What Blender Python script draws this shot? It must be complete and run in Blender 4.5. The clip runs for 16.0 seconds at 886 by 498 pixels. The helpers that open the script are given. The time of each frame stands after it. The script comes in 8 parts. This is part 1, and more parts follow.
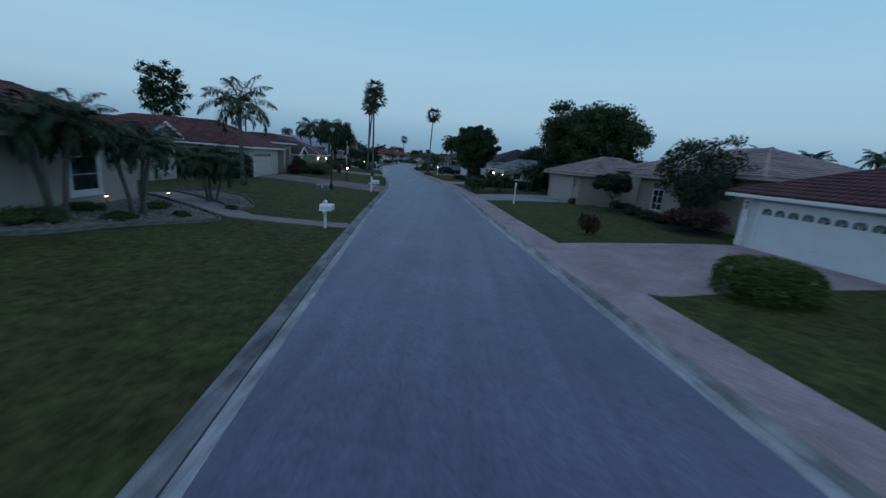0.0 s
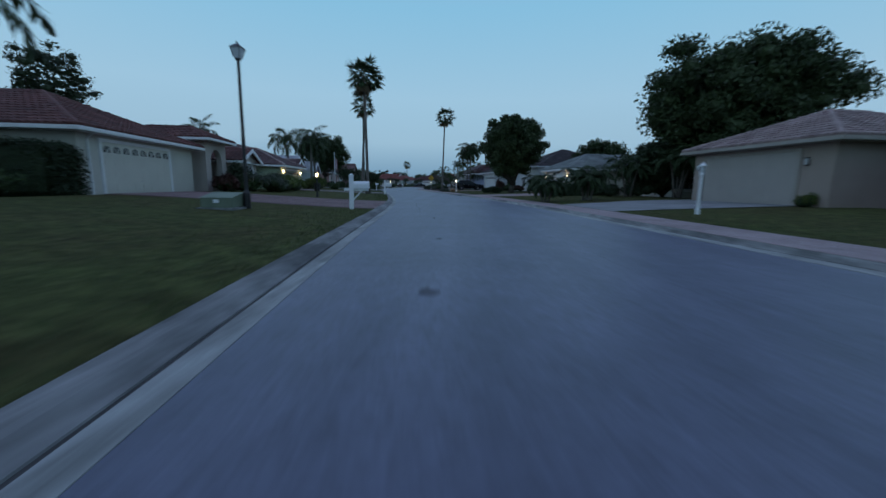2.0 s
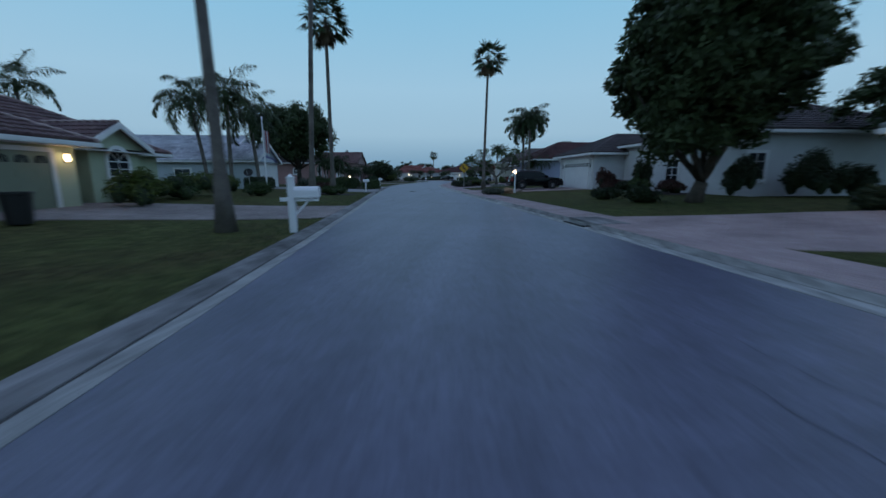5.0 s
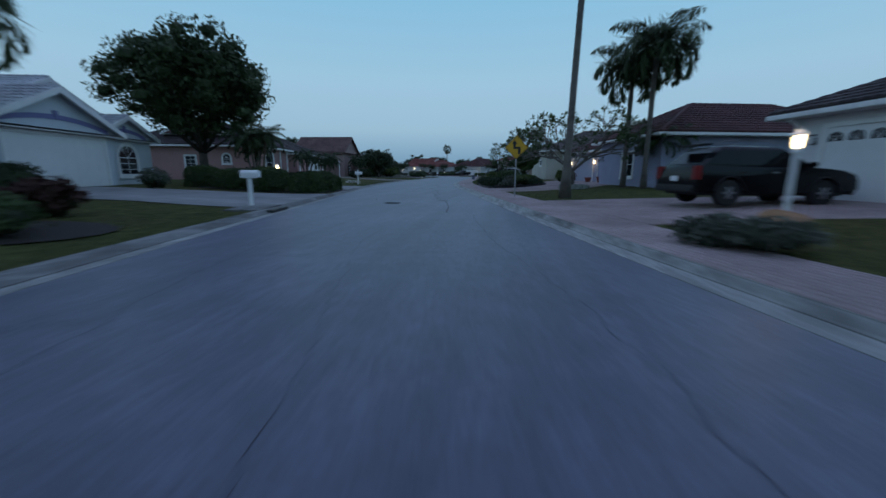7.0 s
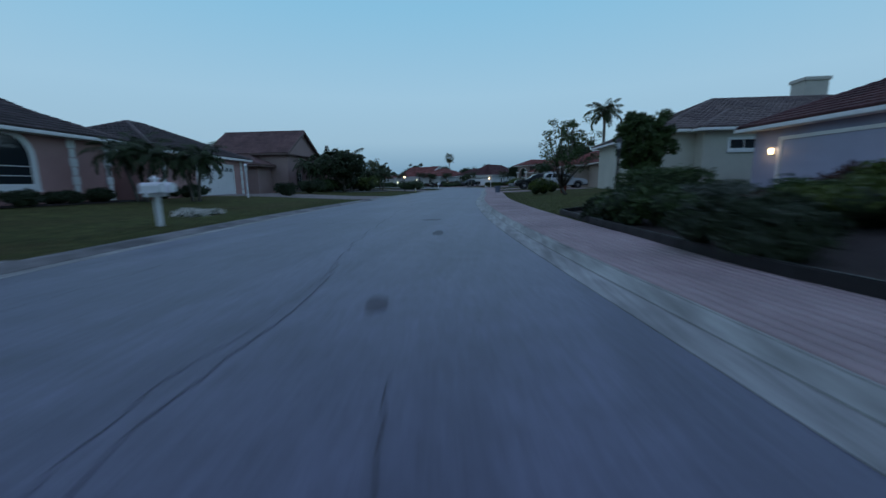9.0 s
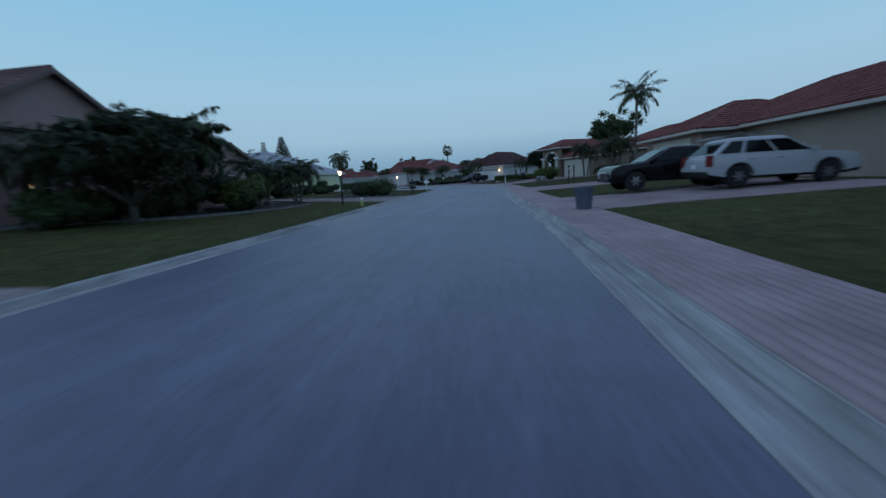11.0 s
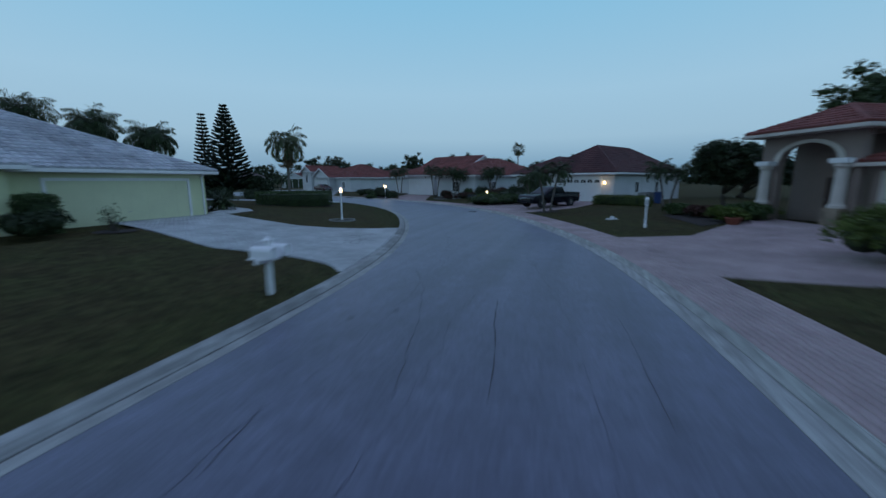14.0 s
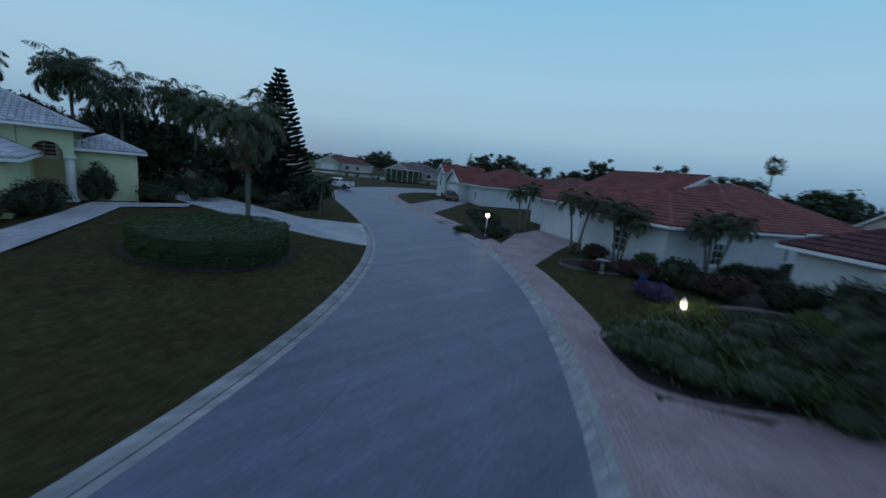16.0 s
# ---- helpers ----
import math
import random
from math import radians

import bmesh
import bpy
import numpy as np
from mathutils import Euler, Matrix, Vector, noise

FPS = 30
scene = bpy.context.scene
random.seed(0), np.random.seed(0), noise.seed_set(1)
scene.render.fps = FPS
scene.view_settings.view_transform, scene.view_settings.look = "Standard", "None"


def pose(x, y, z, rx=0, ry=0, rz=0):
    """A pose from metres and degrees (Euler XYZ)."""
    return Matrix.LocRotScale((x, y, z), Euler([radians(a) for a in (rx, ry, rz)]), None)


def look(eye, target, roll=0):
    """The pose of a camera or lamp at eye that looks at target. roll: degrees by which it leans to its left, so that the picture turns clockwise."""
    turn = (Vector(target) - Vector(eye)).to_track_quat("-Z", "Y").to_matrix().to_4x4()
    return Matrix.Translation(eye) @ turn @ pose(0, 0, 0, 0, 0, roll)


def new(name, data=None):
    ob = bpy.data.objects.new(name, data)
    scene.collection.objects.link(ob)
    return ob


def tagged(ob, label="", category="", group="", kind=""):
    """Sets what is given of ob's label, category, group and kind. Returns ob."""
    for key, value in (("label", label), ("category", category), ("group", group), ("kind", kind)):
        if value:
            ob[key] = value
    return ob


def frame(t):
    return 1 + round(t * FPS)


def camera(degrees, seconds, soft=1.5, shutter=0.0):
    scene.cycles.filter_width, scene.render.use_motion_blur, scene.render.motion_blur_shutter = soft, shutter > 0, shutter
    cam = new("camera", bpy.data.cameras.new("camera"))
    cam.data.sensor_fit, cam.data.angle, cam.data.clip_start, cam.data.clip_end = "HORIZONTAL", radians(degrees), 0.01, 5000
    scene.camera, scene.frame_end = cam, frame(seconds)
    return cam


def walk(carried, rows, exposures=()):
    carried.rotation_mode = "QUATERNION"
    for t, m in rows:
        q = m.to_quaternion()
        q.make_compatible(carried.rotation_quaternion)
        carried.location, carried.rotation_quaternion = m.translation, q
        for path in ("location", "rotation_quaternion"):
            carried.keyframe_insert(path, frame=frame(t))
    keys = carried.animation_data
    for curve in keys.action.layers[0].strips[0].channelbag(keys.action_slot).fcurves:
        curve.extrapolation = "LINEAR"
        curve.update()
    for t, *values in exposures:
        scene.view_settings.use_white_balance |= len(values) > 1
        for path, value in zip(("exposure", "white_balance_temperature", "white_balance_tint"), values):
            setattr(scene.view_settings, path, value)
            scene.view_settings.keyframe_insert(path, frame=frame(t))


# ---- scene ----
cam = camera(97.1, 16.0, soft=1.5, shutter=0.5)
PATH = [
    (0, (0.505, 11.776, 3.309), (0.469, 13.726, 2.865), 4.77),
    (0.5, (-0.424, 16.254, 2.334), (-0.474, 18.211, 1.926), 3.28),
    (1, (-1.204, 20.986, 1.618), (-1.271, 22.950, 1.246), 2.10),
    (1.5, (-2.003, 26.067, 1.198), (-2.076, 28.036, 0.857), 1.36),
    (2, (-2.726, 31.252, 1.012), (-2.807, 33.224, 0.692), 0.93),
    (2.5, (-3.394, 36.405, 0.940), (-3.481, 38.380, 0.640), 0.66),
    (3, (-3.780, 41.490, 1.153), (-3.891, 43.462, 0.839), 0.52),
    (3.5, (-4.034, 45.910, 1.224), (-4.178, 47.879, 0.904), 0.19),
    (4, (-4.304, 50.302, 1.285), (-4.480, 52.266, 0.949), 0.16),
    (4.2, (-4.470, 52.130, 1.351), (-4.655, 54.092, 1.009), 0.06),
    (6.3, (-7.367, 75.203, 1.394), (-7.642, 77.148, 1.017), 0.14),
    (6.5, (-7.711, 77.491, 1.341), (-7.987, 79.436, 0.965), 0.24),
    (7, (-8.544, 83.336, 1.161), (-8.831, 85.278, 0.778), 0.39),
    (7.5, (-9.404, 89.197, 1.019), (-9.701, 91.139, 0.644), 0.13),
    (8, (-10.421, 95.150, 1.040), (-10.718, 97.093, 0.669), -0.13),
    (8.5, (-11.412, 101.594, 0.989), (-11.719, 103.540, 0.645), -0.47),
    (9, (-12.519, 108.352, 1.064), (-12.825, 110.300, 0.734), -0.90),
    (9.2, (-12.927, 110.914, 1.133), (-13.243, 112.860, 0.800), -1.21),
    (11.3, (-15.868, 139.077, 1.322), (-16.190, 141.019, 0.969), -3.71),
    (11.5, (-16.138, 141.639, 1.433), (-16.460, 143.581, 1.081), -3.64),
    (12, (-16.615, 147.939, 1.485), (-16.960, 149.876, 1.125), -3.43),
    (12.5, (-17.083, 154.277, 1.643), (-17.464, 156.209, 1.291), -3.08),
    (13, (-17.489, 160.504, 1.800), (-17.926, 162.424, 1.448), -2.20),
    (13.5, (-17.830, 167.035, 2.034), (-18.354, 168.933, 1.684), -1.50),
    (14, (-18.360, 173.593, 2.420), (-19.011, 175.453, 2.076), -0.17),
    (14.5, (-19.285, 180.165, 2.832), (-20.108, 181.955, 2.486), 1.07),
    (15, (-20.416, 186.552, 3.480), (-21.442, 188.232, 3.125), 2.71),
    (15.5, (-22.143, 192.531, 4.088), (-23.365, 194.068, 3.708), 4.41),
    (16, (-24.061, 198.991, 4.751), (-25.481, 200.342, 4.356), 6.04),
]
walk(cam, [(t, look(eye, target, roll)) for t, eye, target, roll in PATH])

# ---- light: dusk, clear sky with the sun gone below the roofs ----
world = bpy.data.worlds.new("dusk_sky")
scene.world = world
world.use_nodes = True
wn, wl = world.node_tree.nodes, world.node_tree.links
wn.clear()
w_out = wn.new("ShaderNodeOutputWorld")
w_bg = wn.new("ShaderNodeBackground")
w_sky = wn.new("ShaderNodeTexSky")
w_sky.sky_type = "NISHITA"
w_sky.sun_disc = False
w_sky.sun_elevation = radians(1.0)
w_sky.sun_rotation = radians(-75)
w_sky.air_density, w_sky.dust_density, w_sky.ozone_density = 1.0, 0.6, 2.5
w_geo = wn.new("ShaderNodeTexCoord")
w_sep = wn.new("ShaderNodeSeparateXYZ")
w_ramp = wn.new("ShaderNodeValToRGB")
SKY = [(0.0, (0.16, 0.28, 0.41)), (0.035, (0.20, 0.355, 0.505)), (0.10, (0.32, 0.505, 0.655)), (0.20, (0.335, 0.55, 0.72)),
       (0.38, (0.24, 0.515, 0.73)), (0.62, (0.25, 0.385, 0.66)), (1.0, (0.305, 0.37, 0.69))]
while len(w_ramp.color_ramp.elements) < len(SKY):
    w_ramp.color_ramp.elements.new(0.5)
for el, (p, c) in zip(w_ramp.color_ramp.elements, SKY):
    el.position, el.color = p, (*c, 1)
wl.new(w_geo.outputs["Generated"], w_sep.inputs[0])
wl.new(w_sep.outputs["Z"], w_ramp.inputs[0])
w_mix = wn.new("ShaderNodeMix")
w_mix.data_type = "RGBA"
w_mix.inputs[0].default_value = 0.005
wl.new(w_ramp.outputs[0], w_mix.inputs[6])
wl.new(w_sky.outputs[0], w_mix.inputs[7])
wl.new(w_mix.outputs[2], w_bg.inputs[0])
w_bg.inputs[1].default_value = 1.0
wl.new(w_bg.outputs[0], w_out.inputs[0])
sun_data = bpy.data.lights.new("sun", "SUN")
sun_data.energy, sun_data.angle, sun_data.color = 0.04, radians(30), (1.0, 0.86, 0.78)
sun = new("sun", sun_data)
sun.matrix_world = look((-60, 60, 30), (0, 100, 0))
scene.view_settings.exposure = 0.0

# ---- materials ----
def mat(name, base, rough=0.8, metal=0.0, spec=0.5):
    m = bpy.data.materials.new(name)
    m.use_nodes = True
    b = m.node_tree.nodes["Principled BSDF"]
    b.inputs["Base Color"].default_value = (*base, 1)
    b.inputs["Roughness"].default_value = rough
    b.inputs["Metallic"].default_value = metal
    b.inputs["Specular IOR Level"].default_value = spec
    return m


def tex_noise(m, scale, detail=4.0, rough=0.6, coords="Object", stretch=None):
    n, l = m.node_tree.nodes, m.node_tree.links
    co = n.new("ShaderNodeTexCoord")
    t = n.new("ShaderNodeTexNoise")
    t.inputs["Scale"].default_value, t.inputs["Detail"].default_value, t.inputs["Roughness"].default_value = scale, detail, rough
    if stretch:
        mp = n.new("ShaderNodeMapping")
        mp.inputs["Scale"].default_value = stretch
        l.new(co.outputs[coords], mp.inputs[0])
        l.new(mp.outputs[0], t.inputs["Vector"])
    else:
        l.new(co.outputs[coords], t.inputs["Vector"])
    return t.outputs["Fac"]


def ramp(m, fac, stops):
    n, l = m.node_tree.nodes, m.node_tree.links
    r = n.new("ShaderNodeValToRGB")
    while len(r.color_ramp.elements) < len(stops):
        r.color_ramp.elements.new(0.5)
    for e, (p, c) in zip(r.color_ramp.elements, stops):
        e.position, e.color = p, (*c, 1) if len(c) == 3 else c
    l.new(fac, r.inputs[0])
    return r.outputs[0]


def mix(m, fac, a, b, mode="MIX"):
    n, l = m.node_tree.nodes, m.node_tree.links
    x = n.new("ShaderNodeMix")
    x.data_type, x.blend_type = "RGBA", mode
    for sock, v in ((x.inputs[0], fac), (x.inputs[6], a), (x.inputs[7], b)):
        if isinstance(v, (int, float)):
            sock.default_value = v
        elif isinstance(v, tuple):
            sock.default_value = (*v, 1)
        else:
            l.new(v, sock)
    return x.outputs[2]


def setc(m, out):
    m.node_tree.links.new(out, m.node_tree.nodes["Principled BSDF"].inputs["Base Color"])


def bump(m, height, strength=0.3, dist=0.01):
    n, l = m.node_tree.nodes, m.node_tree.links
    b = n.new("ShaderNodeBump")
    b.inputs["Strength"].default_value, b.inputs["Distance"].default_value = strength, dist
    l.new(height, b.inputs["Height"])
    l.new(b.outputs[0], n["Principled BSDF"].inputs["Normal"])


def rnd(m, island=True):
    n = m.node_tree.nodes
    if island:
        return n.new("ShaderNodeNewGeometry").outputs["Random Per Island"]
    return n.new("ShaderNodeObjectInfo").outputs["Random"]


def speckle(name, base, rough=0.85, var=0.25, scales=(1.2, 30.0), b=0.2, bd=0.004, spec=0.4):
    """A surface with stains at one scale and grain at another."""
    m = mat(name, base, rough, 0, spec)
    lo, hi = tuple(c * (1 - var) for c in base), tuple(min(1, c * (1 + var * 0.6)) for c in base)
    big = ramp(m, tex_noise(m, scales[0], 5), [(0.3, lo), (0.7, hi)])
    fine = ramp(m, tex_noise(m, scales[1], 3), [(0.25, (1 - var * 0.8,) * 3), (0.75, (1.0,) * 3)])
    setc(m, mix(m, 1.0, big, fine, "MULTIPLY"))
    if b:
        bump(m, tex_noise(m, scales[1], 4), b, bd)
    return m


def pieces(name, cols, rough=0.8, island=True, stain=0.35, spec=0.4):
    """Many like pieces, each of its own shade."""
    m = mat(name, cols[0], rough, 0, spec)
    st = [(i / max(1, len(cols) - 1), c) for i, c in enumerate(cols)]
    c = ramp(m, rnd(m, island), st)
    s = ramp(m, tex_noise(m, 0.6, 5), [(0.3, (1 - stain,) * 3), (0.65, (1.0,) * 3)])
    g = ramp(m, tex_noise(m, 45, 3), [(0.25, (0.82,) * 3), (0.75, (1.0,) * 3)])
    setc(m, mix(m, 1.0, mix(m, 1.0, c, s, "MULTIPLY"), g, "MULTIPLY"))
    bump(m, tex_noise(m, 60, 3), 0.25, 0.003)
    return m


def leaves(name, dark, light, rough=0.55):
    m = mat(name, dark, 0.6, 0, 0.2)
    setc(m, mix(m, 0.6, ramp(m, rnd(m), [(0.0, dark), (0.75, light), (1.0, tuple(c * 1.25 for c in light))]),
                ramp(m, tex_noise(m, 1.3, 3), [(0.3, dark), (0.7, light)])))
    return m


def glow(name, col, power):
    m = bpy.data.materials.new(name)
    m.use_nodes = True
    p = m.node_tree.nodes["Principled BSDF"]
    p.inputs["Base Color"].default_value = (*col, 1)
    p.inputs["Emission Color"].default_value = (*col, 1)
    p.inputs["Emission Strength"].default_value = power
    return m


def glass_mat(name, tint=(0.02, 0.025, 0.03)):
    m = mat(name, tint, 0.06, 0, 0.6)
    return m


ASPHALT = mat("asphalt", (0.11, 0.11, 0.12), 0.48, 0, 0.62)
_a = ramp(ASPHALT, tex_noise(ASPHALT, 0.35, 6, 0.65), [(0.3, (0.088, 0.096, 0.144)), (0.7, (0.137, 0.147, 0.213))])
_l = ramp(ASPHALT, tex_noise(ASPHALT, 0.9, 5, 0.6, stretch=(1.6, 0.07, 1)), [(0.32, (0.66, 0.66, 0.70)), (0.68, (1.08, 1.08, 1.08))])
_g = ramp(ASPHALT, tex_noise(ASPHALT, 17, 6, 0.8), [(0.34, (0.48, 0.48, 0.49)), (0.66, (1.28, 1.28, 1.28))])
_p = ramp(ASPHALT, tex_noise(ASPHALT, 3.2, 5, 0.7), [(0.3, (0.78, 0.78, 0.79)), (0.62, (1.04, 1.04, 1.04))])
setc(ASPHALT, mix(ASPHALT, 1.0, mix(ASPHALT, 1.0, mix(ASPHALT, 1.0, _a, _l, "MULTIPLY"), _p, "MULTIPLY"), _g, "MULTIPLY"))
bump(ASPHALT, tex_noise(ASPHALT, 110, 3), 0.18, 0.004)
# flat strips in this colour stand in for the shadow inside cracks
CRACK_SHADE = mat("crack_shadow", (0.055, 0.057, 0.068), 0.85)


def poured(name, base, dirt):
    """Old poured concrete: patchy, with long dark stains along the street."""
    m = mat(name, base, 0.82, 0, 0.4)
    big = ramp(m, tex_noise(m, 0.5, 6, 0.75, stretch=(1.5, 0.5, 1)), [(0.38, tuple(c * dirt for c in base)), (0.56, base)])
    run = ramp(m, tex_noise(m, 2.2, 5, 0.7, stretch=(3.5, 0.22, 1)), [(0.34, (0.62, 0.61, 0.60)), (0.6, (1.06, 1.06, 1.05))])
    mid = ramp(m, tex_noise(m, 2.6, 5, 0.7), [(0.3, (0.66, 0.67, 0.66)), (0.68, (1.06, 1.06, 1.05))])
    fine = ramp(m, tex_noise(m, 30, 4, 0.7), [(0.3, (0.8, 0.8, 0.8)), (0.7, (1.04, 1.04, 1.04))])
    setc(m, mix(m, 1.0, mix(m, 1.0, mix(m, 1.0, big, run, "MULTIPLY"), mid, "MULTIPLY"), fine, "MULTIPLY"))
    bump(m, tex_noise(m, 40, 4), 0.2, 0.004)
    return m


CONCRETE = poured("kerb_concrete", (0.27, 0.275, 0.275), 0.42)
GUTTER = poured("gutter_concrete", (0.40, 0.42, 0.41), 0.72)
KERB_GREY = poured("kerb_grey_concrete", (0.38, 0.40, 0.39), 0.66)
KERB_PALE = poured("kerb_pale_concrete", (0.43, 0.455, 0.43), 0.72)
KERB_MOSS = poured("kerb_mottled_concrete", (0.36, 0.375, 0.36), 0.36)
JOINT = speckle("kerb_joint_dirt", (0.075, 0.072, 0.07), 0.95, 0.5, (1.5, 40), 0.4)
JOINT_PALE = speckle("kerb_joint_worn", (0.33, 0.345, 0.33), 0.95, 0.5, (1.5, 40), 0.4)
PEBBLE = speckle("tan_gravel", (0.30, 0.25, 0.20), 0.95, 0.55, (5, 45), 0.9, 0.02)
DIRT = speckle("mulch", (0.035, 0.026, 0.022), 0.95, 0.5, (6, 60), 0.8, 0.02)
GRASS = mat("lawn_grass", (0.05, 0.07, 0.03), 0.9, 0, 0.06)
_n = tex_noise(GRASS, 0.28, 6, 0.65)
_a = ramp(GRASS, _n, [(0.28, (0.088, 0.078, 0.038)), (0.5, (0.082, 0.092, 0.037)), (0.72, (0.088, 0.112, 0.041))])
# second ramp, browner and darker, blended in from y 150 to 186
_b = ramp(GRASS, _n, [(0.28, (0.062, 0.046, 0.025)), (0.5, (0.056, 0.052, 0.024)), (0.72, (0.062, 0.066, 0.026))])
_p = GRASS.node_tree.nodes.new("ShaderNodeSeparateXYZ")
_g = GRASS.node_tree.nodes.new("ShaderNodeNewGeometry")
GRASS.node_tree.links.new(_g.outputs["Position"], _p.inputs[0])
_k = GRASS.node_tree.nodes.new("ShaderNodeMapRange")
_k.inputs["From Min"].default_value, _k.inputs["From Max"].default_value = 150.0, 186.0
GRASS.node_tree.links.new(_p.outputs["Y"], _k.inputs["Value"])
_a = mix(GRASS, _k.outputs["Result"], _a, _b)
_l = ramp(GRASS, tex_noise(GRASS, 4.5, 6, 0.8), [(0.33, (0.34, 0.34, 0.34)), (0.67, (1.4, 1.36, 1.25))])
_m = ramp(GRASS, tex_noise(GRASS, 1.4, 5, 0.7), [(0.3, (0.7, 0.66, 0.66)), (0.7, (1.15, 1.18, 1.1))])
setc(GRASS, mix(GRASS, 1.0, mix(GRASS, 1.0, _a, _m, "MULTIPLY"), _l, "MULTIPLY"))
bump(GRASS, tex_noise(GRASS, 55, 4), 0.9, 0.03)
BLADES = leaves("grass_blades", (0.046, 0.06, 0.024), (0.085, 0.12, 0.042), 0.8)
PAVER = pieces("paver_rose", [(0.40, 0.31, 0.31), (0.45, 0.36, 0.355), (0.43, 0.335, 0.33), (0.48, 0.39, 0.385)], 0.85)
PAVER_RED = pieces("paver_red", [(0.25, 0.165, 0.165), (0.29, 0.20, 0.195), (0.27, 0.18, 0.175), (0.31, 0.22, 0.215)], 0.85)
PAVER_GREY = pieces("paver_grey", [(0.44, 0.475, 0.475), (0.525, 0.56, 0.555), (0.48, 0.515, 0.51), (0.59, 0.625, 0.62)], 0.85)
PAVER_TAN = pieces("paver_tan", [(0.28, 0.24, 0.225), (0.34, 0.30, 0.28), (0.31, 0.27, 0.25), (0.38, 0.34, 0.32)], 0.85)
GREY_SAND = speckle("grey_joint_sand", (0.24, 0.24, 0.245), 0.95, 0.3, (2, 50), 0.3)
SAND = speckle("joint_sand", (0.37, 0.30, 0.295), 0.95, 0.3, (2, 50), 0.3)
DRIVE_CONC = speckle("drive_concrete", (0.26, 0.268, 0.265), 0.85, 0.32, (0.6, 40), 0.2)
WHITE = speckle("white_paint", (0.74, 0.75, 0.75), 0.55, 0.08, (1.5, 60), 0.08, 0.002)
WHITE_V = mat("white_vinyl", (0.76, 0.77, 0.78), 0.4)
BLACK = mat("black_paint", (0.012, 0.012, 0.013), 0.45)
METAL = mat("grey_metal", (0.35, 0.36, 0.37), 0.4, 0.9)
CHROME = mat("chrome", (0.6, 0.6, 0.62), 0.12, 1.0)
RUBBER = mat("rubber", (0.014, 0.014, 0.015), 0.8)
PANE = glass_mat("window_glass")
BARK = speckle("bark", (0.10, 0.085, 0.07), 0.95, 0.45, (3, 30), 0.9, 0.03)
PALM_BARK = speckle("palm_bark", (0.17, 0.15, 0.13), 0.95, 0.4, (2, 25), 0.8, 0.02)
FROND = leaves("palm_frond", (0.018, 0.034, 0.014), (0.05, 0.075, 0.03))
FROND_PALE = leaves("palm_frond_pale", (0.05, 0.07, 0.035), (0.10, 0.12, 0.06))
FROND_DEAD = leaves("palm_frond_dead", (0.09, 0.065, 0.04), (0.17, 0.12, 0.07))
OAK = leaves("oak_leaf", (0.02, 0.032, 0.014), (0.055, 0.08, 0.03))
HEDGE = leaves("hedge_leaf", (0.024, 0.042, 0.016), (0.064, 0.10, 0.032))
LIME = leaves("lime_leaf", (0.04, 0.06, 0.014), (0.105, 0.14, 0.03))
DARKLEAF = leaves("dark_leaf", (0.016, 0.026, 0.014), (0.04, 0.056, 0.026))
REDLEAF = leaves("red_leaf", (0.035, 0.018, 0.016), (0.085, 0.04, 0.03))
GREYLEAF = leaves("grey_leaf", (0.05, 0.06, 0.046), (0.115, 0.13, 0.10))
PINE = leaves("pine_needles", (0.010, 0.018, 0.012), (0.025, 0.04, 0.025))
FLOWER = leaves("white_flower", (0.45, 0.45, 0.42), (0.7, 0.68, 0.62))
PURPLE = leaves("purple_flower", (0.04, 0.03, 0.06), (0.11, 0.06, 0.15))
STONE = pieces("river_stone", [(0.24, 0.21, 0.18), (0.32, 0.29, 0.25), (0.38, 0.35, 0.31)], 0.9)
ROCK = speckle("field_rock", (0.30, 0.24, 0.18), 0.95, 0.4, (2, 20), 0.8, 0.03)
LAMP_ON = glow("lamp_lit", (1.0, 0.72, 0.40), 9.0)
LAMP_DIM = glow("lamp_lit_soft", (1.0, 0.70, 0.38), 4.0)
FROST = mat("frosted_glass", (0.55, 0.58, 0.60), 0.3)

# ---- helpers for meshes ----
def link(name, bm, material, parent=None, label="", smooth=False):
    me = bpy.data.meshes.new(name)
    bm.to_mesh(me)
    bm.free()
    if material:
        me.materials.append(material)
    if smooth:
        me.shade_smooth()
    ob = new(name, me)
    if parent:
        ob.parent = parent
    if label:
        ob["label"] = label
    return ob


part = link


def raw(name, verts, faces, material, parent=None, label="", smooth=False, mats=None, fmat=None):
    me = bpy.data.meshes.new(name)
    me.from_pydata(verts if isinstance(verts, list) else verts.tolist(), [], faces if isinstance(faces, list) else faces.tolist())
    for m in (mats or [material]):
        me.materials.append(m)
    if fmat is not None:
        me.polygons.foreach_set("material_index", fmat)
    if smooth:
        me.shade_smooth()
    me.update()
    ob = new(name, me)
    if parent:
        ob.parent = parent
    if label:
        ob["label"] = label
    return ob


def empty(name, m, label, category, group="", kind=""):
    e = new(name)
    e.empty_display_size = 0.2
    e.matrix_world = m
    return tagged(e, label, category, group, kind)


def box(bm, x0, x1, y0, y1, z0, z1, bevel=0.0):
    r = bmesh.ops.create_cube(bm, size=1.0)
    for v in r["verts"]:
        v.co = Vector(((x0 + x1) / 2 + v.co.x * (x1 - x0), (y0 + y1) / 2 + v.co.y * (y1 - y0), (z0 + z1) / 2 + v.co.z * (z1 - z0)))
    if bevel:
        es = list({e for v in r["verts"] for e in v.link_edges})
        bmesh.ops.bevel(bm, geom=es, offset=bevel, segments=2, affect="EDGES")
    return bm


def boxed(*a, **k):
    return box(bmesh.new(), *a, **k)


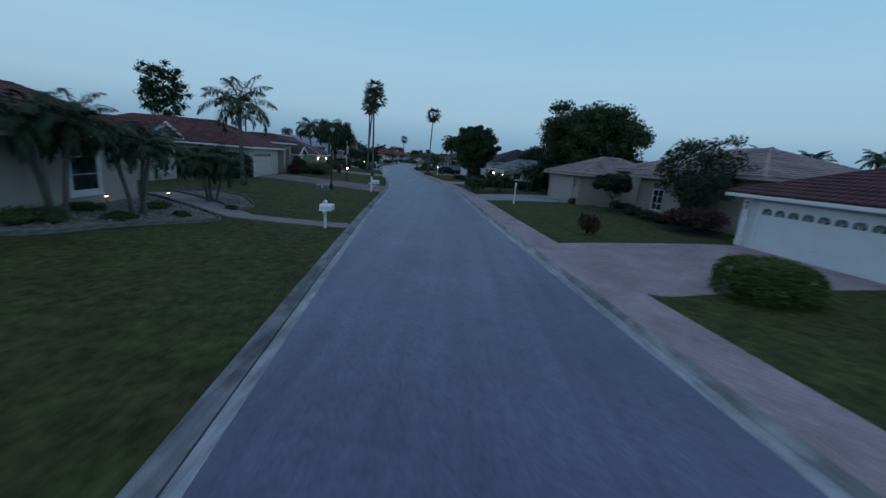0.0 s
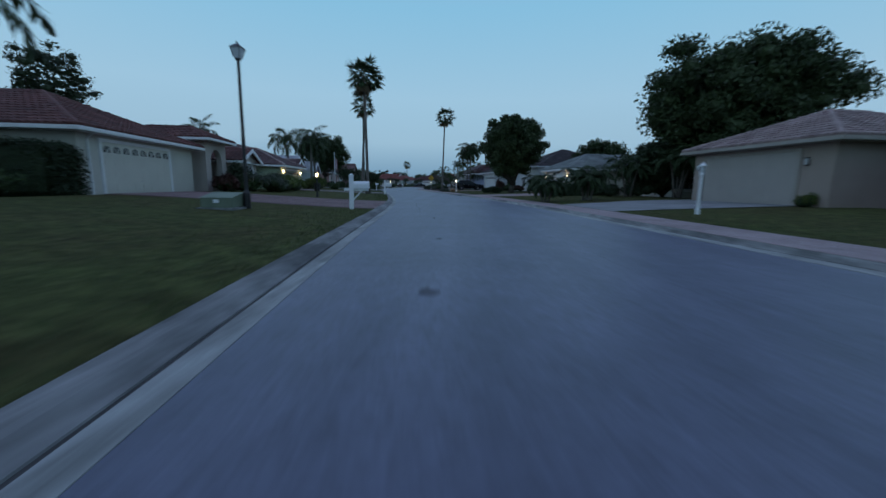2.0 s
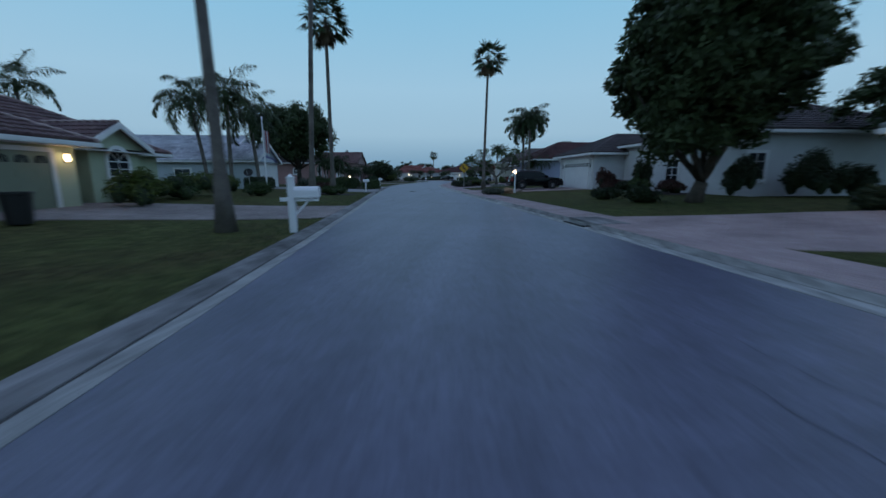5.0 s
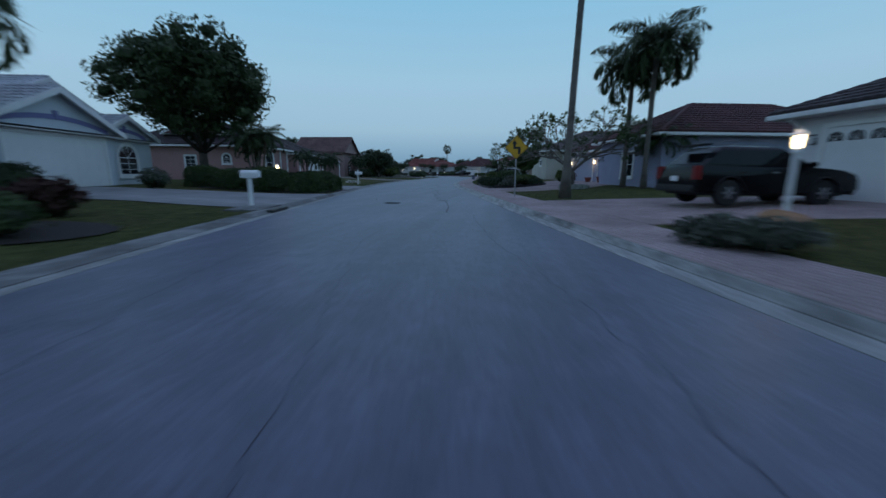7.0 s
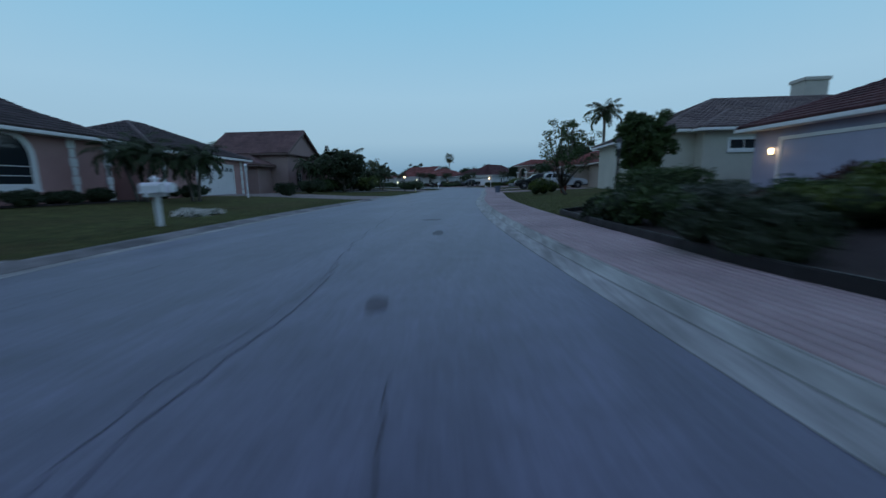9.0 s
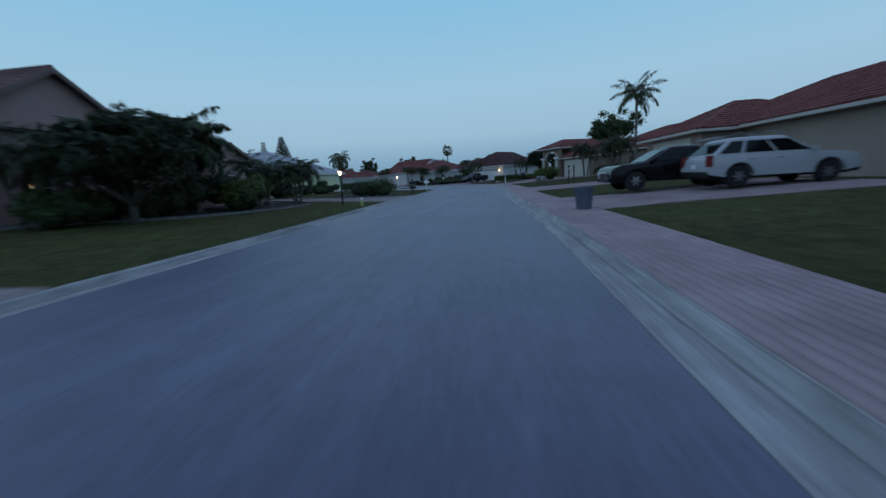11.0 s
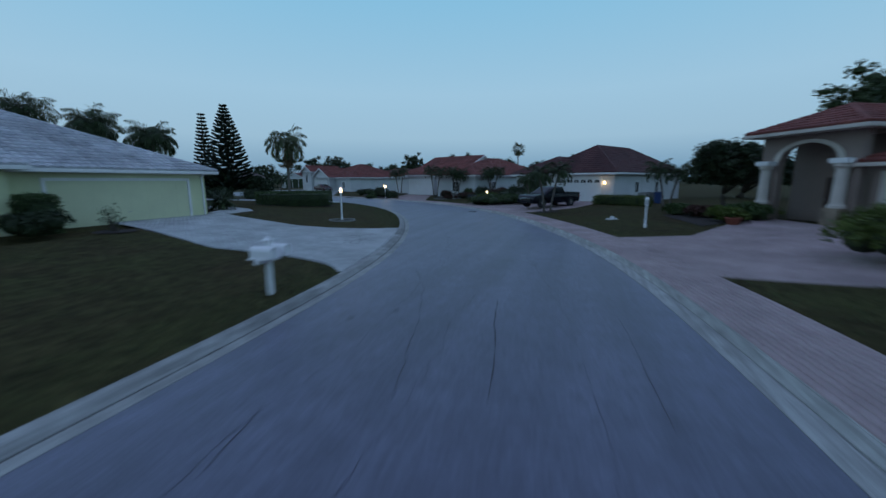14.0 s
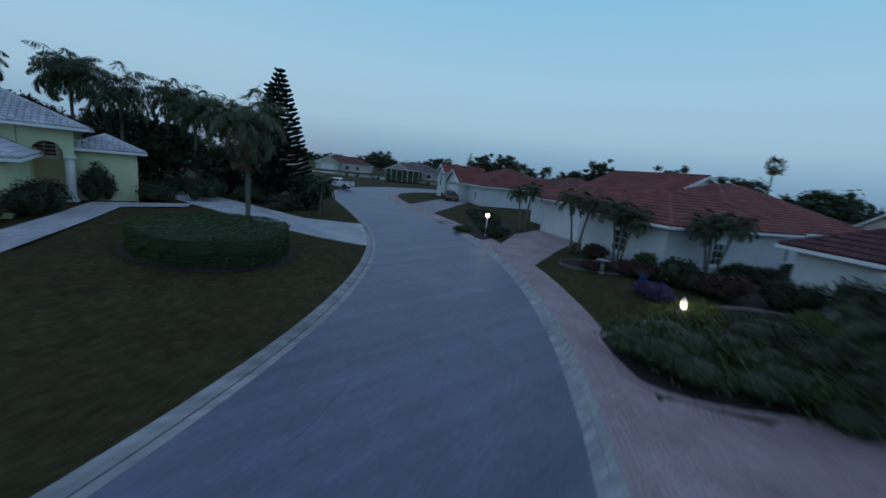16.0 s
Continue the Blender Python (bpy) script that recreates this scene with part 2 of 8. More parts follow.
def cyl(bm, x, y, z0, z1, r0, r1=None, seg=14):
    r = bmesh.ops.create_cone(bm, cap_ends=True, segments=seg, radius1=r0, radius2=r0 if r1 is None else r1, depth=z1 - z0)
    bmesh.ops.translate(bm, verts=r["verts"], vec=(x, y, (z0 + z1) / 2))
    return r["verts"]


def lathe(prof, seg=16, bm=None):
    """A turned shape from (radius, height) pairs."""
    bm = bm or bmesh.new()
    rings = []
    for r, z in prof:
        rings.append([bm.verts.new((r * math.cos(2 * math.pi * k / seg), r * math.sin(2 * math.pi * k / seg), z)) for k in range(seg)])
    for a, b in zip(rings, rings[1:]):
        for k in range(seg):
            bm.faces.new((a[k], a[(k + 1) % seg], b[(k + 1) % seg], b[k]))
    bm.faces.new(rings[0][::-1])
    bm.faces.new(rings[-1])
    return bm


def tube(bm, pts, radii, seg=8):
    """A tapering tube through points."""
    rings = []
    n = len(pts)
    for i, p in enumerate(pts):
        d = (Vector(pts[min(i + 1, n - 1)]) - Vector(pts[max(i - 1, 0)])).normalized()
        u = d.orthogonal().normalized() if abs(d.z) < 0.95 else Vector((1, 0, 0)).cross(d).normalized()
        w = d.cross(u)
        rings.append([bm.verts.new(Vector(p) + radii[i] * (math.cos(2 * math.pi * k / seg) * u + math.sin(2 * math.pi * k / seg) * w)) for k in range(seg)])
    for a, b in zip(rings, rings[1:]):
        best = min(range(seg), key=lambda s: (a[0].co - b[s].co).length)
        for k in range(seg):
            bm.faces.new((a[k], a[(k + 1) % seg], b[(k + 1 + best) % seg], b[(k + best) % seg]))
    bm.faces.new(rings[0][::-1])
    bm.faces.new(rings[-1])
    return bm


# ---- the street's line: a gentle bend, a straight, then a sweep to the left ----
LINE = [(5.9, -22), (3.55, 0), (1.35, 16), (-1.15, 36), (-2.55, 51), (-4.3, 61.5), (-8.4, 80.5), (-10.55, 90.4), (-14.0, 106.7), (-16.3, 118.5), (-17.65, 131.5),
        (-18.05, 145), (-18.8, 158.5), (-19.15, 170.5), (-20.5, 183.3), (-23.2, 192.2), (-27.2, 200.3), (-32.4, 207.1), (-39.4, 213.2), (-47.2, 217.7), (-57.5, 221.8), (-69, 226.2), (-79, 232.4), (-86, 241.5), (-88.5, 253), (-85, 266), (-76, 280), (-64, 292)]


def spline(pts, step=1.0):
    out = []
    P = [np.array(p, float) for p in pts]
    P = [2 * P[0] - P[1]] + P + [2 * P[-1] - P[-2]]
    for i in range(1, len(P) - 2):
        n = max(2, int(np.linalg.norm(P[i + 1] - P[i]) / step))
        for k in range(n):
            t = k / n
            out.append(0.5 * (2 * P[i] + (P[i + 1] - P[i - 1]) * t + (2 * P[i - 1] - 5 * P[i] + 4 * P[i + 1] - P[i + 2]) * t**2 + (3 * P[i] - P[i - 1] - 3 * P[i + 1] + P[i + 2]) * t**3))
    out.append(P[-2])
    return np.array(out)


# small corrections of the centre line to its right, by y
LINE = [(x + float(np.interp(y, (0, 20, 33, 52, 81, 97, 111, 144, 156, 164, 182, 200), (0.04, 0.06, 0.14, -0.08, 0.03, -0.2, 0.03, 0.01, -0.1, -0.05, 0.2, 0.1))), y) for x, y in LINE]
CL = spline(LINE)
for _ in range(12):
    CL[1:-1] = 0.25 * CL[:-2] + 0.5 * CL[1:-1] + 0.25 * CL[2:]
SEG = np.linalg.norm(np.diff(CL, axis=0), axis=1)
ARC = np.r_[0, np.cumsum(SEG)]
TAN = np.gradient(CL, axis=0)
TAN /= np.linalg.norm(TAN, axis=1)[:, None]
HALF, KERB, STRIP, KERB_W = 3.45, 3.95, 5.45, 3.88


def at(s, d):
    """World x, y for a length s along the street and an offset d to its right."""
    x, y = np.interp(s, ARC, CL[:, 0]), np.interp(s, ARC, CL[:, 1])
    tx, ty = np.interp(s, ARC, TAN[:, 0]), np.interp(s, ARC, TAN[:, 1])
    n = math.hypot(tx, ty)
    return x + d * ty / n, y - d * tx / n


def sd(x, y):
    """Length along the street and offset to its right of a place."""
    q = np.hypot(CL[:, 0] - x, CL[:, 1] - y)
    i = int(q.argmin())
    tx, ty = TAN[i]
    dx, dy = x - CL[i, 0], y - CL[i, 1]
    return ARC[i] + dx * tx + dy * ty, dx * ty - dy * tx


def heading(s):
    tx, ty = np.interp(s, ARC, TAN[:, 0]), np.interp(s, ARC, TAN[:, 1])
    return math.degrees(math.atan2(-tx, ty))


def rise(d):
    f = np.clip((abs(d) - KERB) / 11.0, 0, 1)
    return 0.075 + 0.345 * f * f * (3 - 2 * f)


def gz(x, y):
    return float(rise(sd(x, y)[1]))


def loft(name, offs, material, s0=None, s1=None, step=1.0, wob=0.0, label="", kind="structure", category=""):
    """A strip along the street; offs: (offset, height) pairs from left to right."""
    ss = np.arange(ARC[0] if s0 is None else s0, (ARC[-1] if s1 is None else s1) + 0.01, step)
    V, F = [], []
    for i, s in enumerate(ss):
        for d, z in offs:
            x, y = at(s, d)
            V.append((x, y, z))
    n = len(offs)
    for i in range(len(ss) - 1):
        for k in range(n - 1):
            a = i * n + k
            F.append((a, a + 1, a + n + 1, a + n))
    return tagged(raw(name, V, F, material), label, category, "", kind)


loft("road", [(-HALF, 0.0), (-1.7, 0.03), (0, 0.045), (1.7, 0.03), (HALF, 0.0)], ASPHALT, label="worn grey asphalt street with hairline cracks", category="road")
for sgn, nm in ((-1, "gutter_left"), (1, "gutter_right")):
    g0, g1 = (HALF - 0.09, HALF + 0.12) if sgn < 0 else (HALF, HALF + 0.30)
    pr = [(g0, -0.01), (g0 + 0.004, 0.0065), ((g0 + g1) / 2, 0.005), (g1 - 0.01, 0.012), (g1, 0.004)]
    loft(nm, [(sgn * d, z) for d, z in pr][::sgn], GUTTER, label="pale concrete gutter pan beside the asphalt", category="gutter")
    loft("kerb_joint", [(sgn * d, z) for d, z in ((g1 - 0.002, 0.004), (g1 + 0.026, 0.004))][::sgn], JOINT if sgn < 0 else JOINT_PALE, label="dirt-filled joint between gutter and kerb", category="kerb")
    back = KERB_W if sgn < 0 else KERB
    pr = [(g1 + 0.024, 0.0), (g1 + 0.028, 0.016), (g1 + 0.06, 0.028), (g1 + 0.10, 0.055), (g1 + 0.135, 0.082), (g1 + 0.165, 0.094), (back - 0.03, 0.104), (back - 0.004, 0.10), (back, 0.0)]
    # the older kerb is dark with stains, the newer stretch beyond it paler
    cut = ARC[0] + int(ARC[int(np.abs(CL[:, 1] - (135 if sgn < 0 else 94)).argmin())] - ARC[0])
    for s0_, s1_, mt_, lb_ in ((None, cut, CONCRETE if sgn < 0 else KERB_MOSS, "old rounded concrete kerb, patchy with dark stains"), (cut, None, KERB_GREY if sgn < 0 else KERB_PALE, "paler rounded concrete kerb along the street")):
        loft("kerb_left" if sgn < 0 else "kerb_right", [(sgn * d, z) for d, z in pr][::sgn], mt_, s0_, s1_, label=lb_, category="kerb")
for sgn, nm in ((-1, "lawn_left"), (1, "lawn_right")):
    d0 = KERB_W - 0.01 if sgn < 0 else STRIP
    pr = [(sgn * d, float(rise(d)) + ((0.012 if sgn < 0 and d < d0 + 0.5 else 0.004) if d > d0 else -0.01)) for d in (d0 - 0.01, d0 + 0.06, d0 + 0.6, 6.5, 8, 9.5, 11, 12.5, 14, 15.2)]
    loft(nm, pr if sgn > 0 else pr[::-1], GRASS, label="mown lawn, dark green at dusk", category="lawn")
loft("paver_bed", [(KERB - 0.003, 0.099), (STRIP, 0.104)], SAND, label="sand bed under the paver path", category="pavement")
# the wide ground behind the lawns
GV, GF = [], []
xs = np.concatenate([np.arange(-420, -90, 30.0), np.arange(-90, 60, 3.0), np.arange(60, 361, 30.0)])
ys = np.concatenate([np.arange(-160, -15, 30.0), np.arange(-15, 270, 3.0), np.arange(270, 901, 45.0)])
for yy in ys:
    for xx in xs:
        s_, d_ = sd(xx, yy)
        dd = abs(d_)
        GV.append((xx, yy, 0.42 - 0.05 if dd > 16 else (-0.35 if dd < 12 else 0.30)))
nx = len(xs)
for j in range(len(ys) - 1):
    for i in range(nx - 1):
        a = j * nx + i
        GF.append((a, a + 1, a + nx + 1, a + nx))
tagged(raw("ground", GV, GF, GRASS), "wide grassy ground behind and between the houses", "ground", "", "structure")

# ---- houses ----
def roof_mat(name, cols):
    return pieces(name, cols, 0.75, True, 0.45)


TILE_RED = roof_mat("tile_red", [(0.10, 0.033, 0.027), (0.16, 0.06, 0.048), (0.12, 0.042, 0.035), (0.20, 0.085, 0.07)])
TILE_CRIMSON = roof_mat("tile_crimson", [(0.19, 0.05, 0.042), (0.24, 0.07, 0.055), (0.21, 0.06, 0.048), (0.27, 0.09, 0.07)])
TILE_MAROON = roof_mat("tile_maroon", [(0.075, 0.025, 0.025), (0.10, 0.035, 0.033), (0.085, 0.03, 0.03), (0.12, 0.045, 0.04)])
TILE_ROSE = roof_mat("tile_rose", [(0.33, 0.245, 0.22), (0.42, 0.32, 0.29), (0.28, 0.19, 0.18), (0.46, 0.36, 0.33)])
TILE_PLUM = roof_mat("tile_plum", [(0.11, 0.06, 0.06), (0.15, 0.085, 0.08), (0.12, 0.07, 0.07), (0.18, 0.11, 0.10)])
TILE_WHITE = roof_mat("tile_white", [(0.40, 0.43, 0.46), (0.55, 0.58, 0.61), (0.48, 0.51, 0.54), (0.64, 0.66, 0.68)])
TILE_SAGE = roof_mat("tile_sage", [(0.20, 0.23, 0.22), (0.26, 0.29, 0.275), (0.22, 0.25, 0.24), (0.30, 0.33, 0.31)])
TILE_BROWN = roof_mat("tile_brown", [(0.045, 0.035, 0.036), (0.065, 0.05, 0.05), (0.05, 0.04, 0.04), (0.085, 0.065, 0.062)])
TILE_UMBER = roof_mat("tile_umber", [(0.15, 0.085, 0.078), (0.19, 0.11, 0.10), (0.165, 0.095, 0.088), (0.22, 0.13, 0.118)])
TILE_TAUPE = roof_mat("tile_taupe", [(0.13, 0.10, 0.095), (0.17, 0.135, 0.125), (0.14, 0.11, 0.105), (0.20, 0.16, 0.15)])


def stucco(name, col):
    return speckle(name, col, 0.9, 0.12, (0.5, 35), 0.4, 0.006, 0.3)


ST_BEIGE, ST_PINK, ST_GREEN = stucco("stucco_beige", (0.46, 0.40, 0.36)), stucco("stucco_pink", (0.42, 0.25, 0.24)), stucco("stucco_pale_green", (0.42, 0.47, 0.34))
ST_WHITE, ST_YELLOW, ST_BLUE = stucco("stucco_white", (0.62, 0.63, 0.64)), stucco("stucco_lemon", (0.62, 0.66, 0.42)), stucco("stucco_lilac", (0.33, 0.34, 0.45))
ST_TAN, ST_MAUVE, ST_CREAM = stucco("stucco_tan", (0.36, 0.29, 0.25)), stucco("stucco_mauve", (0.36, 0.25, 0.24)), stucco("stucco_cream", (0.52, 0.50, 0.44))
ST_ICE = stucco("stucco_ice", (0.50, 0.55, 0.60))
DOOR_W, DOOR_CREAM = speckle("door_white", (0.70, 0.71, 0.72), 0.5, 0.06, (1, 40), 0.05), speckle("door_cream", (0.56, 0.54, 0.47), 0.5, 0.06, (1, 40), 0.05)
DOOR_YEL, DOOR_LILAC, DOOR_OLIVE = speckle("door_lemon", (0.60, 0.63, 0.42), 0.5, 0.06, (1, 40), 0.05), speckle("door_lilac", (0.36, 0.37, 0.48), 0.5, 0.06, (1, 40), 0.05), speckle("door_olive", (0.20, 0.22, 0.16), 0.5, 0.06, (1, 40), 0.05)
DOOR_TAN = speckle("door_tan", (0.38, 0.34, 0.31), 0.5, 0.06, (1, 40), 0.05)
VIOLET = speckle("violet_paint", (0.16, 0.16, 0.32), 0.6, 0.1, (1, 40), 0.05)
ST_TAUPE = stucco("stucco_taupe", (0.25, 0.195, 0.17))
WOOD_DOOR = speckle("stained_door", (0.07, 0.04, 0.03), 0.5, 0.3, (4, 40), 0.1)


def roof_planes(a0, a1, b0, b1, z, pitch, kind):
    am, bm_ = (a0 + a1) / 2, (b0 + b1) / 2
    V = lambda a, b, h: Vector((a, b, h))
    if kind == "hip":
        if a1 - a0 >= b1 - b0:
            w = (b1 - b0) / 2
            t = z + pitch * w
            r0, r1 = V(a0 + w, bm_, t), V(a1 - w, bm_, t)
        else:
            w = (a1 - a0) / 2
            t = z + pitch * w
            r0, r1 = V(am, b0 + w, t), V(am, b1 - w, t)
        A, B, C, D = V(a0, b0, z), V(a1, b0, z), V(a1, b1, z), V(a0, b1, z)
        if a1 - a0 >= b1 - b0:
            pl = [(A, B, r1, r0), (C, D, r0, r1), (B, C, r1, r1), (D, A, r0, r0)]
        else:
            pl = [(A, B, r0, r0), (C, D, r1, r1), (B, C, r1, r0), (D, A, r0, r1)]
        caps = [(r0, r1)] + [(p, q) for p, q in ((A, r0), (D, r0 if a1 - a0 >= b1 - b0 else r1), (B, r1 if a1 - a0 >= b1 - b0 else r0), (C, r1))]
        return pl, caps, []
    if kind == "gable_front":
        t = z + pitch * (a1 - a0) / 2
        r0, r1 = V(am, b0, t), V(am, b1, t)
        return [(V(a0, b1, z), V(a0, b0, z), r0, r1), (V(a1, b0, z), V(a1, b1, z), r1, r0)], [(r0, r1)], [(V(a0, b0, z), V(a1, b0, z), r0)]
    t = z + pitch * (b1 - b0) / 2
    r0, r1 = V(a0, bm_, t), V(a1, bm_, t)
    return [(V(a0, b0, z), V(a1, b0, z), r1, r0), (V(a1, b1, z), V(a0, b1, z), r0, r1)], [(r0, r1)], [(V(a0, b0, z), V(a0, b1, z), r0), (V(a1, b0, z), V(a1, b1, z), r1)]


def tile_slope(P0, P1, Q1, Q0, VV, FF, tw=0.30, th=0.36):
    e = (P1 - P0)
    L = e.length
    e = e / L
    up = Q0 - P0
    la = up.dot(e)
    up = up - e * la
    H = up.length
    up = up / H
    ra = (Q1 - P1).dot(e)
    n = e.cross(up)
    if n.z < 0:
        n = -n
    rows = int(H / th) + 1
    for r in range(rows):
        v0 = r * th
        v1 = min(v0 + th * 1.08, H)
        vm = min(v0 + th * 0.5, H)
        lo, hi = la * vm / H, L + ra * vm / H
        for k in range(int(lo / tw), int(hi / tw) + 1):
            u0, u1 = max(k * tw, lo), min((k + 1) * tw, hi)
            if u1 - u0 < 0.05:
                continue
            i = len(VV)
            j = random.uniform(-0.006, 0.006)
            for v, lift in ((v0, 0.062 + j), (v1, 0.018)):
                for fu, fh in ((0, 0.0), (0.25, 0.08), (0.75, 0.08), (1, 0.0)):
                    q = P0 + e * (u0 + (u1 - u0) * fu) + up * v + n * (lift + fh)
                    VV.append((q.x, q.y, q.z))
            FF += [(i, i + 1, i + 5, i + 4), (i + 1, i + 2, i + 6, i + 5), (i + 2, i + 3, i + 7, i + 6)]
            q = len(VV)
            for fu in (0, 1):
                p = P0 + e * (u0 + (u1 - u0) * fu) + up * v0
                VV.append((p.x, p.y, p.z))
            FF.append((i + 3, i + 2, i + 1, i, q, q + 1))


TRIM_BROWN = speckle("brown_trim_paint", (0.16, 0.11, 0.10), 0.7, 0.12, (1.2, 30.0), 0.1)
TRIM_CREAM = speckle("cream_trim_paint", (0.56, 0.51, 0.46), 0.7, 0.12, (1.2, 30.0), 0.1)
TRIM_TAN = speckle("tan_trim_paint", (0.36, 0.32, 0.28), 0.7, 0.12, (1.2, 30.0), 0.1)


class House:
    def __init__(self, name, x, y, rz, side, wall, tiles, label, trim=None, far=False, cap=None):
        self.e = empty("house", pose(x, y, 0, 0, 0, rz), label, "house", "houses along the street")
        self.side, self.wall, self.tiles, self.trim, self.far, self.cap = side, wall, tiles, trim or WHITE, far, cap

    def c(self, a, b, z):
        return Vector((self.side * b, a, z))

    def fix(self, face, u, b0, out=0.0, z=0.0):
        """The frame of a fixture: x along the wall, y outwards, z up. u, b0: along and depth."""
        n = {"f": Vector((-self.side, 0, 0)), "s": Vector((0, -1, 0)), "n": Vector((0, 1, 0)), "b": Vector((self.side, 0, 0))}[face]
        x = n.cross(Vector((0, 0, 1)))
        o = self.c(u, b0, z) + n * out
        return Matrix(((x.x, n.x, 0, o.x), (x.y, n.y, 0, o.y), (x.z, n.z, 1, o.z), (0, 0, 0, 1)))

    def put(self, ob, m):
        ob.parent = self.e
        ob.matrix_local = m
        return ob

    def wing(self, a0, a1, b0, b1, h=2.95, pitch=0.42, kind="hip", o=0.5, base=0.2, wall=None, trim=None, tiles=None, vent=None, walls=True):
        wall, trim = wall or self.wall, trim or self.trim
        if walls:
            bm = bmesh.new()
            p, q = self.c(a0, b0, base), self.c(a1, b1, h + 0.05)
            box(bm, min(p.x, q.x), max(p.x, q.x), min(p.y, q.y), max(p.y, q.y), base, h + 0.05, 0.012)
            part("wall", bm, wall, self.e)
        ob0 = 0.35 if kind == "gable_front" else o
        A0, A1, B0, B1 = a0 - o, a1 + o, b0 - ob0, b1 + o
        if kind == "gable_side":
            A0, A1 = a0 - 0.35, a1 + 0.35
        zr = h + 0.14
        pl, caps, gab = roof_planes(A0, A1, B0, B1, zr, pitch, kind)
        VV, FF = [], []
        W = lambda v: Vector((self.side * v.y, v.x, v.z))
        for P0, P1, Q1, Q0 in pl:
            i = len(VV)
            pts = [P0, P1, Q1] + ([Q0] if (Q0 - Q1).length > 1e-4 else [])
            VV += [tuple(W(p)) for p in pts]
            FF.append(tuple(range(i, i + len(pts))))
        raw("roof_deck", VV, FF, tiles or self.tiles, self.e)
        VV, FF = [], []
        for P0, P1, Q1, Q0 in (pl if kind == "gable_front" else pl[:1] + pl[2:]):
            tile_slope(W(P0), W(P1), W(Q1), W(Q0), VV, FF, *((0.6, 0.7) if self.far else (0.31, 0.40)))
        tagged(raw("roof_tiles", VV, FF, tiles or self.tiles, self.e), kind="stuff")
        for p, q in caps:
            p, q = W(p), W(q)
            n = max(2, int((q - p).length / 0.2))
            if (q - p).length > 0.3:
                part("ridge_cap", tube(bmesh.new(), [p + (q - p) * k / n + Vector((0, 0, 0.05)) for k in range(n + 1)], [0.125 if k % 2 else 0.10 for k in range(n + 1)], 6), self.cap or tiles or self.tiles, self.e)
        bm = bmesh.new()
        p, q = W(Vector((A0, B0, 0))), W(Vector((A1, B1, 0)))
        x0, x1, y0, y1 = min(p.x, q.x), max(p.x, q.x), min(p.y, q.y), max(p.y, q.y)
        g = 0.07
        if kind == "hip":
            for r in ((x0 - g, x0, y0 - g, y1 + g), (x1, x1 + g, y0 - g, y1 + g), (x0, x1, y0 - g, y0), (x0, x1, y1, y1 + g)):
                box(bm, *r, zr - 0.14, zr + 0.015, 0.015)
        elif kind == "gable_front":
            for r in ((x0, x1, y0 - g, y0), (x0, x1, y1, y1 + g)):
                box(bm, *r, zr - 0.14, zr + 0.015, 0.015)
        else:
            for r in ((x0 - g, x0, y0, y1), (x1, x1 + g, y0, y1)):
                box(bm, *r, zr - 0.14, zr + 0.015, 0.015)
        box(bm, x0, x1, y0, y1, zr - 0.15, zr - 0.12)
        part("eaves_trim", bm, trim, self.e, "white gutter and soffit under the tiles")
        for A, B, R in gab:
            # the gable's wall and its bargeboards
            if kind == "gable_front":
                A2, B2, R2 = [Vector((v.x, b0 + 0.001, v.z)) for v in (A, B, R)]
                off = Vector((0, 0.12, 0))
            else:
                ins = a0 if A.x < (a0 + a1) / 2 else a1
                A2, B2, R2 = [Vector((ins, v.y, v.z)) for v in (A, B, R)]
                off = Vector((0.12 if ins == a0 else -0.12, 0, 0))
            vs = [A2, B2, R2, A2 + off, B2 + off, R2 + off]
            raw("gable_wall", [tuple(W(v)) for v in vs], [(0, 1, 2), (5, 4, 3), (0, 3, 4, 1), (1, 4, 5, 2), (2, 5, 3, 0)], wall, self.e)
            for S in (A, B):
                d = (R - S)
                dn = Vector((0, 0, -0.24))
                th = -off / 0.12 * 0.05
                vs = [S + th, R + th, R + th + dn, S + th + dn, S - th, R - th, R - th + dn, S - th + dn]
                raw("bargeboard", [tuple(W(v) + Vector((0, 0, 0.06))) for v in vs], [(0, 1, 2, 3), (7, 6, 5, 4), (0, 4, 5, 1), (1, 5, 6, 2), (2, 6, 7, 3), (3, 7, 4, 0)], trim, self.e)
        return self

    def garage(self, a, b0, w=4.9, h=2.2, z=0.42, mat_=None, lites=8, face="f", lights=(0, 0), arch=False):
        mt = mat_ or DOOR_W
        root = part("garage_door", boxed(-w / 2 - 0.02, w / 2 + 0.02, -0.08, 0.012, 0, h), mt, None)
        self.put(root, self.fix(face, a, b0, 0.0, z))
        bm = bmesh.new()
        for x0, x1, z0, z1 in ((-w / 2 - 0.14, -w / 2, 0, h + 0.14), (w / 2, w / 2 + 0.14, 0, h + 0.14), (-w / 2, w / 2, h, h + 0.14)):
            box(bm, x0, x1, -0.05, 0.07, z0, z1, 0.01)
        self.put(part("door_frame", bm, self.trim, None), self.fix(face, a, b0, 0.0, z))
        for r in range(4):
            bm = boxed(-w / 2 + 0.01, w / 2 - 0.01, 0, 0.03, r * h / 4 + 0.006, (r + 1) * h / 4 - 0.006, 0.008)
            n = 8
            for k in range(n):
                c = -w / 2 + (k + 0.5) * w / n
                if not (r == 3 and lites):
                    box(bm, c - w / n * 0.38, c + w / n * 0.38, 0.02, 0.042, (r + 0.2) * h / 4, (r + 0.8) * h / 4, 0.01)
            part("door_section", bm, mt, root)
